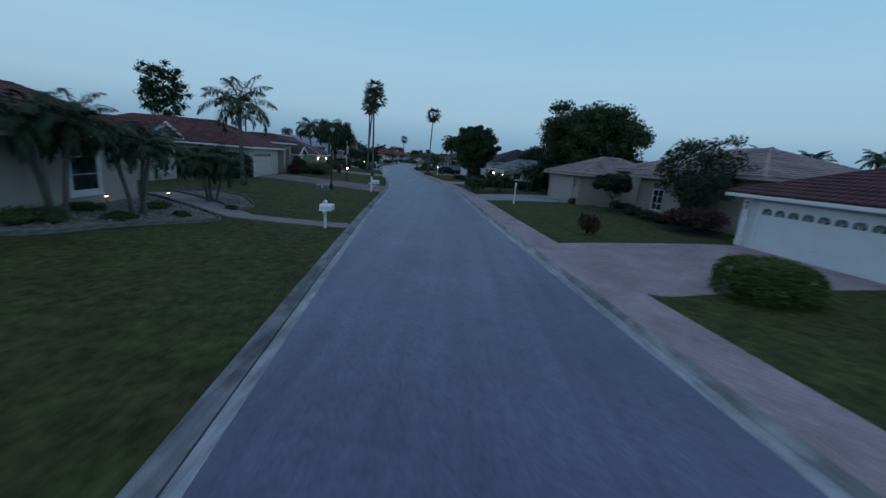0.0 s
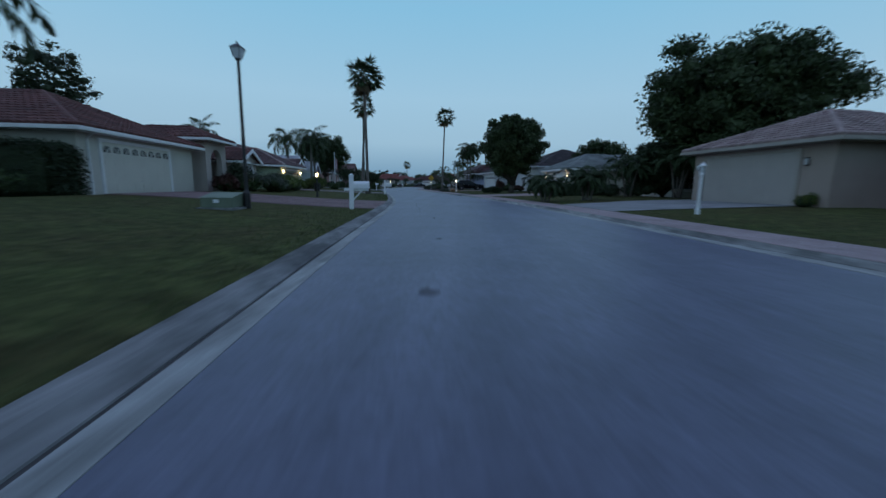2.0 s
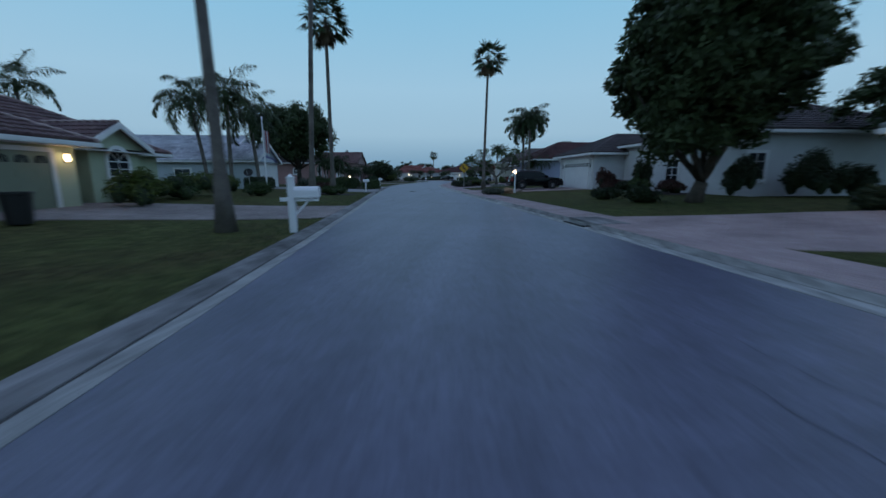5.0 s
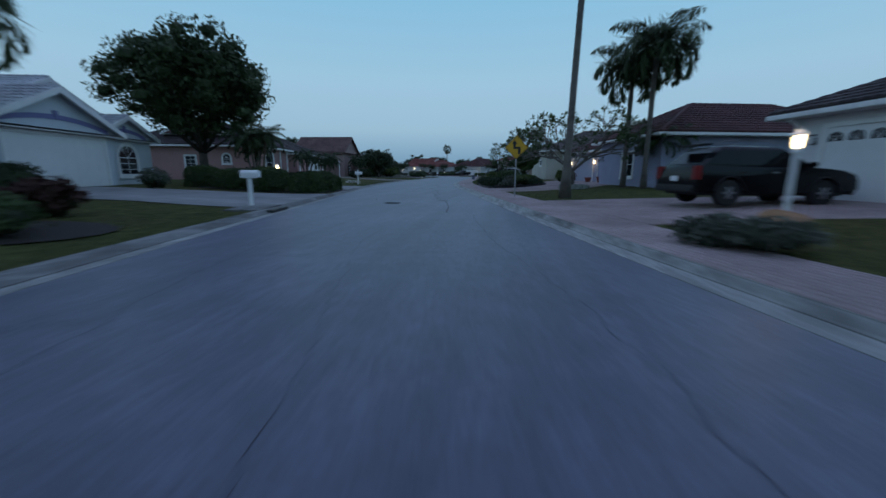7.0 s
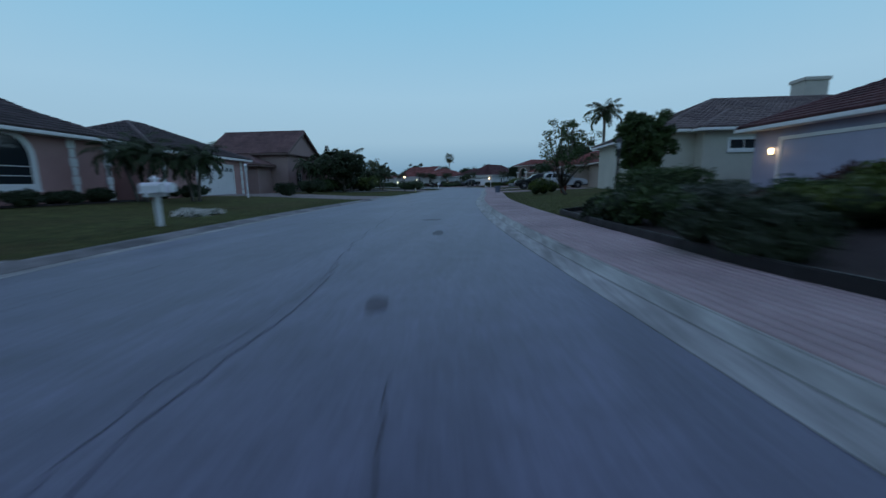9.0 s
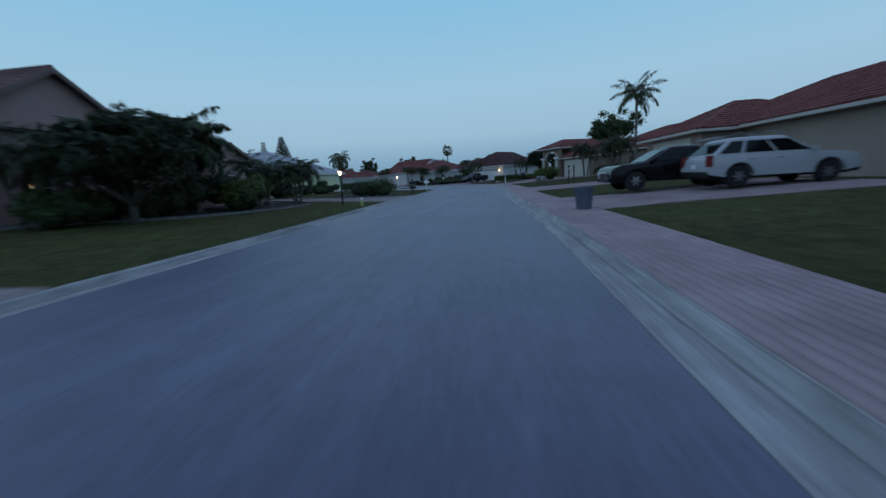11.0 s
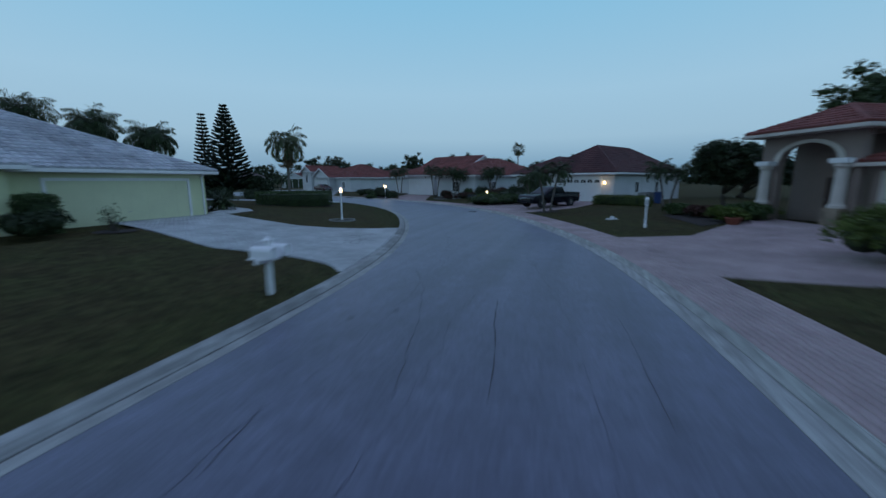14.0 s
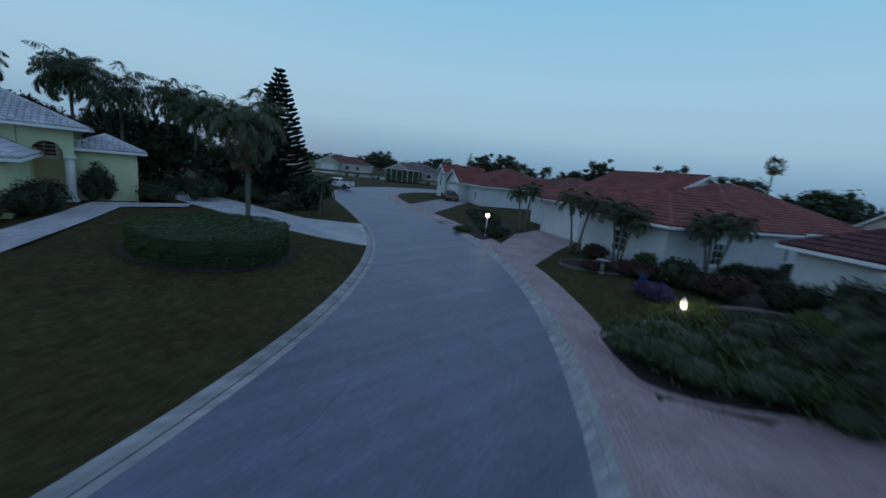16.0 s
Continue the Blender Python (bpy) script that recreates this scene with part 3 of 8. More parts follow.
        if lites:
            for k in range(lites):
                c = -w / 2 + (k + 0.5) * w / lites
                ww, zb, hh = w / lites * 0.36, 3.22 * h / 4, h / 4 * 0.52
                bm = bmesh.new()
                prof = [(c - ww, zb)] + [(c - ww * math.cos(math.pi * i / 8), zb + hh * (0.45 + 0.55 * math.sin(math.pi * i / 8))) for i in range(9)] + [(c + ww, zb)]
                f = [bm.verts.new((x, 0.034, zz)) for x, zz in prof]
                bk = [bm.verts.new((x, 0.02, zz)) for x, zz in prof]
                bm.faces.new(f)
                for i in range(len(f)):
                    bm.faces.new((f[i], bk[i], bk[(i + 1) % len(f)], f[(i + 1) % len(f)]))
                part("door_lite", bm, PANE, root)
                for ang in (45, 90, 135):
                    r_ = radians(ang)
                    part("lite_bar", tube(bmesh.new(), [(c, 0.04, zb), (c - ww * 0.95 * math.cos(r_), 0.04, zb + hh * 0.95 * math.sin(r_))], [0.012, 0.012], 4), mt, root)
        part("pull_handle", boxed(-0.06, 0.06, 0.03, 0.06, 0.55, 0.58, 0.006), METAL, root)
        for sx, on in ((-1, lights[0]), (1, lights[1])):
            if on:
                self.sconce(a, b0, sx * (w / 2 + 0.42) * 1.0, z + 1.75, face, on)
        return root

    def sconce(self, a, b0, dx, z, face="f", on=1):
        m = self.fix(face, a, b0, 0, z) @ Matrix.Translation((dx, 0, 0))
        bm = boxed(-0.05, 0.05, 0, 0.04, -0.14, 0.10, 0.01)
        box(bm, -0.07, 0.07, 0.04, 0.18, 0.15, 0.19, 0.01)
        box(bm, -0.05, 0.05, 0.05, 0.17, -0.13, -0.10, 0.01)
        s = self.put(part("wall_lantern", bm, BLACK, None), m)
        part("lamp_globe", lathe([(0.03, -0.10), (0.055, -0.04), (0.065, 0.05), (0.05, 0.15)], 10), LAMP_ON if on == 1 else FROST, s).location = (0, 0.11, 0)
        if on == 1:
            ld = bpy.data.lights.new("lantern_light", "POINT")
            ld.energy, ld.color, ld.shadow_soft_size = 4.0, (1.0, 0.66, 0.34), 0.08
            lo = new("lantern_light", ld)
            lo.parent = self.e
            lo.matrix_local = m @ Matrix.Translation((0, 0.34, -0.02))
        return s

    def window(self, a, b0, w=1.0, h=1.4, z=1.3, face="f", arch=False, surround=0.10, bars=(2, 3), trim=None, fan=True):
        m = self.fix(face, a, b0, 0, z)
        trim = trim or self.trim
        ring = lambda k, y: [(-w / 2 - k, y, -k)] + ([(-(w / 2 + k) * math.cos(math.pi * i / 12), y, h + (w / 2 + k) * math.sin(math.pi * i / 12)) for i in range(13)] if arch else [(-w / 2 - k, y, h + k), (w / 2 + k, y, h + k)]) + [(w / 2 + k, y, -k)]
        def band(k0, k1, y0, y1):
            A, B, C, D = ring(k0, y1), ring(k1, y1), ring(k1, y0), ring(k0, y0)
            n = len(A)
            vs, fs = A + B + C + D, []
            for i in range(n):
                j = (i + 1) % n
                fs += [(i, j, n + j, n + i), (n + i, n + j, 2 * n + j, 2 * n + i), (3 * n + i, 3 * n + j, j, i)]
            return vs, fs
        root = raw("window", *band(0.0, surround, -0.01, 0.06), trim)
        self.put(root, m)
        raw("window_frame", *band(-0.055, 0.005, -0.01, 0.035), WHITE_V, root)
        p = ring(-0.05, 0.012)
        raw("pane", p, [tuple(range(len(p)))], PANE, root)
        for k in range(1, bars[0]):
            x = -w / 2 + w * k / bars[0]
            part("glazing_bar", boxed(x - 0.014, x + 0.014, 0.012, 0.03, 0.04, h), WHITE_V, root)
        for k in range(1, bars[1]):
            zz = h * k / bars[1]
            part("glazing_bar", boxed(-w / 2 + 0.04, w / 2 - 0.04, 0.012, 0.031, zz - 0.014, zz + 0.014), WHITE_V, root)
        if arch and fan:
            for ang in (45, 90, 135):
                r_ = radians(ang)
                part("glazing_bar", tube(bmesh.new(), [(0, 0.022, h), (-w / 2 * 0.92 * math.cos(r_), 0.022, h + w / 2 * 0.92 * math.sin(r_))], [0.014, 0.014], 4), WHITE_V, root)
            part("glazing_bar", boxed(-w / 2 + 0.04, w / 2 - 0.04, 0.012, 0.032, h - 0.02, h + 0.02), WHITE_V, root)
        part("window_sill", boxed(-w / 2 - surround - 0.03, w / 2 + surround + 0.03, 0, 0.10, -surround - 0.07, -surround, 0.012), trim, root)
        return root

    def arch(self, a, b0, w=2.4, h=3.0, ow=1.5, oh=2.0, t=0.35, face="f", z=0.4, mat_=None):
        """A porch wall with a round-headed opening."""
        r = ow / 2
        inner = [(-r, 0)] + [(-r * math.cos(math.pi * i / 14), oh + r * math.sin(math.pi * i / 14)) for i in range(15)] + [(r, 0)]
        bm = bmesh.new()
        rim = [(-w / 2, 0), (-w / 2, h)] + [(x, h) for x, zz in inner[2:-2]] + [(w / 2, h), (w / 2, 0)]
        f, k, fo, ko = ([bm.verts.new((x, yy, zz)) for x, zz in pr] for pr, yy in ((inner, 0.0), (inner, -t), (rim, 0.0), (rim, -t)))
        for i in range(len(inner) - 1):
            for q in ((f[i], f[i + 1], fo[i + 1], fo[i]), (k[i + 1], k[i], ko[i], ko[i + 1]), (f[i + 1], f[i], k[i], k[i + 1]), (fo[i], fo[i + 1], ko[i + 1], ko[i])):
                bm.faces.new(q)
        bmesh.ops.recalc_face_normals(bm, faces=bm.faces)
        return self.put(part("porch_arch", bm, mat_ or self.wall, None), self.fix(face, a, b0, 0, z))

    def column(self, a, b, z0=0.4, z1=3.0, r=0.17):
        bm = lathe([(r * 1.35, 0), (r * 1.35, 0.12), (r * 1.1, 0.16), (r, 0.25), (r * 0.88, z1 - z0 - 0.25), (r * 1.1, z1 - z0 - 0.16), (r * 1.3, z1 - z0 - 0.12), (r * 1.3, z1 - z0)], 16)
        return self.put(part("porch_column", bm, self.trim, None), Matrix.Translation(self.c(a, b, z0)))

    def quoins(self, a, b0, h, face="f", n=7):
        for k in range(n):
            w = 0.30 if k % 2 else 0.42
            self.put(part("quoin", boxed(-w / 2, w / 2, 0, 0.05, 0, h / n - 0.03, 0.012), self.trim, None), self.fix(face, a, b0, 0, 0.42 + k * h / n))

    def front_door(self, a, b0, face="f", mat_=None, w=1.0):
        d = self.put(part("front_door", boxed(-w / 2, w / 2, 0, 0.05, 0, 2.1, 0.01), mat_ or WOOD_DOOR, None), self.fix(face, a, b0, 0, 0.42))
        part("door_panel", boxed(-w * 0.3, w * 0.3, 0.04, 0.065, 0.2, 0.9, 0.01), mat_ or WOOD_DOOR, d)
        part("door_panel", boxed(-w * 0.3, w * 0.3, 0.04, 0.065, 1.1, 1.95, 0.01), mat_ or WOOD_DOOR, d)
        part("door_knob", lathe([(0.02, 0), (0.035, 0.02), (0.02, 0.05)], 8), METAL, d).location = (w * 0.42, 0.05, 1.0)
        return d

    def band(self, a, b0, w, z, bow, th=0.2):
        """A bowed painted band across a gable."""
        bm = bmesh.new()
        n = 16
        R = []
        for i in range(n + 1):
            x = -w / 2 + w * i / n
            zz = bow * (1 - (2 * i / n - 1) ** 2)
            R.append([bm.verts.new(v) for v in ((x, 0.0, zz), (x, 0.03, zz), (x, 0.03, zz + th), (x, 0.0, zz + th))])
        for p, q in zip(R, R[1:]):
            for k in range(4):
                bm.faces.new((p[k], p[(k + 1) % 4], q[(k + 1) % 4], q[k]))
        self.put(part("gable_band", bm, VIOLET, None, "violet painted band"), self.fix("f", a, b0, 0.0, z))
        return self.put(part("keystone", boxed(-0.11, 0.11, 0, 0.06, 0, 0.34, 0.01), VIOLET, None), self.fix("f", a, b0, 0.0, z + bow + 0.02))

    def arch_trim(self, a, b0, ow, z, th=0.26, face="f"):
        r0, n = ow / 2, 18
        vs, fs = [], []
        for i in range(n + 1):
            t = math.pi * i / n
            for rr, yy in ((r0, 0.0), (r0, 0.06), (r0 + th, 0.06), (r0 + th, 0.0)):
                vs.append((-rr * math.cos(t), yy, rr * 0.62 * math.sin(t)))
        for i in range(n):
            for k in range(4):
                fs.append((4 * i + k, 4 * i + (k + 1) % 4, 4 * i + 4 + (k + 1) % 4, 4 * i + 4 + k))
        return self.put(raw("arch_trim", vs, fs, self.trim), self.fix(face, a, b0, 0.0, z))

    def pier(self, a, b, w, z0, z1, material=None, name="pedestal"):
        return self.put(part(name, boxed(-w / 2, w / 2, -w / 2, w / 2, 0, z1 - z0, 0.03), material or ROCK, None), Matrix.Translation(self.c(a, b, z0)))

    def downpipe(self, a, b0, h=2.7, face="f"):
        bm = boxed(-0.04, 0.04, 0.01, 0.08, 0.35, h, 0.01)
        tube(bm, [(0, 0.05, h), (0, 0.45, h + 0.25)], [0.045, 0.045], 6)
        return self.put(part("downpipe", bm, self.trim, None), self.fix(face, a, b0, 0, 0))


# -- the row on the west side --
h = House("a", -16.4, 14.0, 7.5, -1, ST_BEIGE, TILE_RED, "low beige stucco house with a red barrel tile roof")
h.wing(-6, 15.2, -4.2, 12, 2.95, 0.45)
h.wing(14.0, 30.0, 3.2, 14, 2.95, 0.45)
h.wing(23.6, 26.7, 0.2, 8, 3.2, 0.46, "gable_front")
h.window(12.2, -4.2, 1.35, 1.3, 1.0, arch=True, surround=0.14, bars=(1, 2))
h.window(5.0, -4.2, 1.25, 1.35, 0.95, arch=True, surround=0.14, bars=(1, 2))
h.front_door(17.5, 3.2)
h.window(25.1, 0.2, 1.2, 1.2, 1.0, arch=True)
h2 = House("b", -17.8, 46.4, 8.5, -1, ST_CREAM, TILE_RED, "cream stucco house with red tile hip roof and arched porch")
h2.wing(0, 8.6, 0, 16, 2.9, 0.42)
h2.wing(8.6, 16.2, 3.4, 17, 3.2, 0.45)
h2.wing(9.5, 12.4, -0.4, 5, 3.55, 0.40, walls=False)
h2.wing(13.3, 16.5, -1.0, 8, 2.4, 0.44, "gable_front", wall=ST_BEIGE)
h2.window(14.9, -1.0, 1.5, 0.85, 0.85, arch=True, surround=0.14)
h2.garage(3.7, 0, 4.9, 2.2, 0.42, DOOR_CREAM, 8)
h2.arch(10.95, -0.4, 2.9, 3.2, 1.6, 1.9, mat_=ST_BEIGE), h2.arch(9.5, 1.2, 2.6, 3.2, 1.5, 1.9, 0.3, "s", mat_=ST_BEIGE)
h2.front_door(10.9, 3.4), h2.downpipe(0.5, 0)
h3 = House("c", -18.2, 60.8, 7, -1, ST_GREEN, TILE_PLUM, "pale green stucco house with plum tile roof and lit garage lanterns", cap=TILE_ROSE)
h3.wing(3.6, 19.4, 2.4, 9.6, 2.46, 0.52)
h3.wing(5.7, 12.0, 0, 8, 2.44, 0.44)
h3.wing(13.7, 16.3, 1.0, 8, 2.45, 0.56, "gable_front")
h3.window(15.1, 1.0, 1.15, 0.9, 1.15, arch=True)
h3.garage(8.7, 0, 4.75, 1.85, 0.36, DOOR_OLIVE, 8), h3.sconce(6.08, 0, 0, 2.03), h3.sconce(11.6, 0, 0, 2.02)
h4 = House("d", -26.0, 88.5, 11.5, -1, ST_ICE, TILE_WHITE, "pale blue-white house with white tile roof and two front gables")
h4.wing(6.7, 12.5, -0.6, 17, 2.75, 0.48, "gable_front", trim=WHITE)
h4.wing(9.5, 17.4, 3.0, 18, 3.5, 0.46, "gable_front")
h4.wing(14.2, 18.4, 1.4, 10, 2.9, 0.46, "gable_front")
h4.band(9.6, -0.6, 5.4, 2.86, 0.40), h4.band(16.3, 1.4, 3.4, 3.0, 0.35)
h4.garage(9.6, -0.6, 4.7, 2.15, 0.42, DOOR_W, 0)
h4.window(6.7, 6.0, 1.4, 1.2, 1.0, "s", bars=(2, 2))
h4.window(16.3, 1.4, 1.5, 1.0, 0.9, arch=True, surround=0.14)
h5 = House("e", -31.0, 113.3, 9.5, -1, ST_PINK, TILE_BROWN, "pink stucco house with dark tile roof and arched window", cap=TILE_TAUPE)
h5.wing(5.1, 13.6, 0, 13, 3.42, 0.46)
h5.wing(6.3, 12.6, 3.2, 8.6, 4.62, 0.44, "gable_side", walls=False)
h5.wing(13.0, 17.6, 2.6, 12, 3.3, 0.42)
h5.wing(16.8, 28.2, 0, 10, 3.25, 0.44)
h5.window(8.5, 0, 1.85, 1.2, 1.25, arch=True, surround=0.2, bars=(1, 3), fan=False)
h5.window(5.1, 6.0, 1.0, 1.1, 1.5, "s"), h5.window(5.1, 2.6, 0.8, 0.5, 1.9, "s", arch=True)
h5.quoins(5.35, 0, 3.0), h5.quoins(11.4, 0, 3.0), h5.quoins(13.35, 0, 3.0), h5.quoins(17.6, 0, 2.9), h5.quoins(27.6, 0, 2.9)
h5.front_door(15.2, 2.6), h5.garage(23.6, 0, 5.0, 2.3, 0.45, DOOR_W, 8)
h7 = House("g", -33.5, 156, 3.5, -1, ST_MAUVE, TILE_UMBER, "mauve-brown stucco house with gabled tile roofs behind shrubs", trim=TRIM_BROWN)
h7.wing(-9.4, -2.0, 1.6, 10, 4.2, 0.62, "gable_front")
h7.wing(-12, 2.2, 3.4, 12, 2.95, 0.42)
h7.wing(1.6, 5.6, 0, 10, 3.2, 0.42, "gable_front")
h7.arch(-3.6, 1.3, 2.4, 3.4, 1.4, 2.1), h7.window(-7, 1.6, 1.1, 1.4, 1.0), h7.front_door(-3.6, 1.62)
h7.wing(5.4, 8, 3, 13, 2.9, 0.40), h7.window(3.6, 0, 1.0, 1.4, 1.0)
h8 = House("h", -39.2, 169.5, -3, -1, ST_YELLOW, TILE_WHITE, "lemon stucco house with pale tile hip roof")
h8.wing(-0.9, 12.9, 1.5, 11, 2.87, 0.40)
h8.wing(5.8, 12.9, 0.5, 9, 2.89, 0.46)
h8.wing(6.5, 21.7, 1.54, 14.5, 2.83, 0.44)
h8.window(3.5, 1.5, 2.0, 0.6, 2.1, bars=(5, 2), surround=0.05), h8.window(6.9, 0.5, 0.8, 0.9, 1.93, bars=(1, 2), surround=0.05), h8.window(11.0, 0.5, 0.8, 1.25, 1.5, bars=(1, 2), surround=0.05)
h8.garage(17.5, 1.54, 6.2, 2.1, 0.36, DOOR_YEL, 0), h8.downpipe(21.5, 1.54)
h8.wing(21.2, 26.4, 13.5, 21, 3.05, 0.45)
h8.wing(21.6, 28.6, 20.1, 32, 4.75, 0.45, walls=False)
h8.wing(22.0, 28.4, 22.4, 31, 4.6, 0.4, o=0.1)
h8.wing(28.3, 31.5, 21.1, 32, 3.55, 0.45)
h8.arch(27.2, 20.4, 2.4, 4.45, 1.4, 2.9), h8.arch(24.4, 20.4, 3.1, 4.45, 2.2, 2.4), h8.column(26.2, 20.1, 0.4, 3.2, 0.24), h8.column(28.2, 20.1, 0.4, 3.2, 0.24)
h8.window(24.6, 13.5, 0.95, 1.5, 1.1, arch=True), h8.window(31.5, 22.4, 0.9, 1.7, 1.2, "n", arch=True), h8.front_door(25.0, 22.4), h8.window(26.9, 22.4, 1.2, 0.7, 3.0, arch=True), h8.sconce(25.8, 22.4, 0.8, 3.4, "f", 1)
# -- the row on the east side --
r1 = House("i", 14.4, 31.2, 7, 1, ST_WHITE, TILE_MAROON, "white stucco house with maroon tile roof and wide garage")
r1.wing(-9.5, 0, 0, 12, 2.75, 0.40)
r1.garage(-3.9, 0, 5.6, 2.1, 0.38, DOOR_W, 9)
r1.wing(-24, -9.5, 2, 14, 3.0, 0.42)
r1.quoins(-0.3, 0, 2.4, "f", 5), r1.sconce(-0.32, 0, 0.0, 2.35, "f", 2)
r2 = House("j", 11.4, 47.0, 8.5, 1, ST_TAN, TILE_ROSE, "tan stucco house with rose tile roof beside a clipped tree", trim=TRIM_TAN)
r2.wing(0, 7.2, 0, 9, 2.9, 0.40)
r2.wing(-13.5, 0.5, 4.0, 15, 3.6, 0.34)
r2.wing(-9.5, -4.5, 2.6, 8, 3.2, 0.4)
r2.garage(3.9, 0, 5.0, 2.2, 0.42, DOOR_TAN, 0, lights=(2, 2)), r2.window(-3.0, 4.0, 1.2, 1.7, 0.9, arch=True, surround=0.14)
r2.window(-7.0, 2.6, 1.2, 1.5, 1.0)
r3 = House("k", 7.5, 65.0, 10, 1, ST_CREAM, TILE_SAGE, "cream stucco house with grey-green tile roof and lit lanterns")
r3.wing(2.4, 7.9, 0, 10, 2.55, 0.44, o=0.45)
r3.wing(-9, 8.2, 6.6, 16, 3.15, 0.40)
r3.garage(5.13, 0, 3.95, 1.86, 0.44, DOOR_W, 0), r3.sconce(2.76, 0, 0, 1.94), r3.sconce(7.62, 0, 0, 1.94), r3.downpipe(2.5, 0, 2.4)
r3.window(2.4, 1.8, 1.15, 0.95, 1.4, "s", bars=(1, 4)), r3.window(-4, 6.6, 1.2, 1.3, 1.0)
def solar(hs, a0, a1, b0, z0, b1, z1, n):
    """Panels lying on a front slope, from (b0, z0) at the foot to (b1, z1)."""
    w = (a1 - a0) / n
    for k in range(n):
        A = [hs.c(a0 + k * w + 0.02, b0, z0), hs.c(a0 + (k + 1) * w - 0.02, b0, z0), hs.c(a0 + (k + 1) * w - 0.02, b1, z1), hs.c(a0 + k * w + 0.02, b1, z1)]
        nn = (A[1] - A[0]).cross(A[3] - A[0]).normalized()
        nn = nn if nn.z > 0 else -nn
        vs = [tuple(v + nn * 0.14) for v in A] + [tuple(v + nn * 0.18) for v in A]
        raw("solar_panel", vs, [(0, 1, 2, 3), (4, 5, 6, 7), (0, 1, 5, 4), (1, 2, 6, 5), (2, 3, 7, 6), (3, 0, 4, 7)], SOLAR, hs.e)


SOLAR = mat("solar_glass", (0.02, 0.03, 0.10), 0.15, 0, 0.7)
solar(r3, -6.0, 5.2, 7.4, 3.81, 9.6, 4.69, 9)
r4 = House("l", 3.0, 90.5, 11.5, 1, ST_WHITE, TILE_BROWN, "white stucco house with dark tile roof and fan-light garage")
r4.wing(1.7, 8.6, 0, 11, 3.02, 0.42)
r4.wing(-9, 2.0, 2.4, 14, 3.5, 0.42)
r4.sconce(2.3, 0, 0, 2.25, "f", 2), r4.sconce(7.75, 0, 0, 2.25, "f", 2), r4.downpipe(1.95, 0), r4.downpipe(8.3, 0)
r4.garage(5.0, 0, 4.8, 2.2, 0.42, DOOR_W, 8), r4.window(-4, 2.4, 1.2, 1.4, 1.0), r4.window(-9, 3.4, 1.0, 1.4, 1.2, "s")
r5 = House("m", -1.0, 105.5, 11, 1, ST_BLUE, TILE_MAROON, "lilac stucco house with maroon tile roof and lit garage")
r5.wing(1.0, 8.6, 1.2, 14, 3.2, 0.48)
r5.wing(8.0, 15.0, 7.5, 17, 3.7, 0.5)
r5.window(12.4, 7.5, 2.2, 1.5, 0.7, arch=True, surround=0.16, bars=(2, 2))
r5.wing(14.5, 22.5, 3.9, 15, 3.1, 0.42)
r5.garage(18.6, 3.9, 4.9, 2.2, 0.42, DOOR_LILAC, 0, lights=(1, 1)), r5.window(4.6, 1.2, 1.4, 1.5, 1.0, bars=(2, 2)), r5.front_door(10.2, 7.5), r5.downpipe(15.0, 3.9)
r6 = House("n", -3.2, 134.5, 4, 1, ST_CREAM, TILE_TAUPE, "cream stucco house with taupe tile roof and square chimney")
r6.wing(0, 12, 0, 20, 3.85, 0.42)
r6.wing(-0.9, 5, 2.0, 9, 3.8, 0.42)
r6.window(4.0, 0, 1.6, 0.7, 2.2, bars=(2, 1)), r6.window(-0.9, 4.2, 1.6, 0.6, 2.75, "s", bars=(2, 1))
bm = boxed(12.6, 14.2, 6.5, 7.9, 4.5, 8.2, 0.03)
box(bm, 12.5, 14.3, 6.4, 8.0, 8.0, 8.25, 0.03)
part("chimney", bm, ST_CREAM, r6.e)
r7 = House("o", -4.2, 158.5, 3, 1, ST_TAN, TILE_CRIMSON, "tan stucco house with red tile roof behind parked trucks", trim=TRIM_CREAM)
r7.wing(1.8, 9.4, 0, 9, 2.95, 0.42)
r7.wing(-8, 8.6, 2.2, 13, 3.0, 0.40)
r7.garage(5.5, 0, 5.0, 2.2, 0.42, DOOR_CREAM, 0)
r8 = House("p", -3.0, 187.3, 28, 1, ST_TAUPE, TILE_CRIMSON, "taupe stucco house with red tile roof and columned arch porch", trim=TRIM_CREAM)
r8.wing(-17, 4, 1.2, 13.5, 3.2, 0.38)
r8.wing(0, 8.6, 0, 11, 2.95, 0.44)
r8.wing(8.8, 13.2, -0.6, 9, 4.5, 0.42, walls=False)
r8.wing(8.6, 13.2, 1.6, 9, 4.4, 0.38)
r8.garage(5.7, 0, 4.9, 2.2, 0.42, DOOR_CREAM, 0), r8.arch(11.0, -0.4, 4.4, 4.15, 2.6, 2.6), r8.arch_trim(11.0, -0.36, 2.6, 3.3), r8.column(9.3, -0.62, 1.2, 3.1, 0.24), r8.column(12.7, -0.62, 1.2, 3.1, 0.24), r8.pier(9.3, -0.6, 0.72, 0.38, 1.2), r8.pier(12.7, -0.6, 0.72, 0.38, 1.2), r8.pier(9.3, -0.62, 0.7, 3.1, 3.32, WHITE, "capital"), r8.pier(12.7, -0.62, 0.7, 3.1, 3.32, WHITE, "capital"), r8.front_door(11.0, 1.6), r8.front_door(-3.0, 1.2)
r8.window(-8, 1.2, 1.4, 1.3, 1.1), r8.sconce(2.3, 0, 0, 2.2, "f", 2), r8.pier(1.2, -0.2, 1.3, 0.38, 1.35, ROCK, "stone_pier")
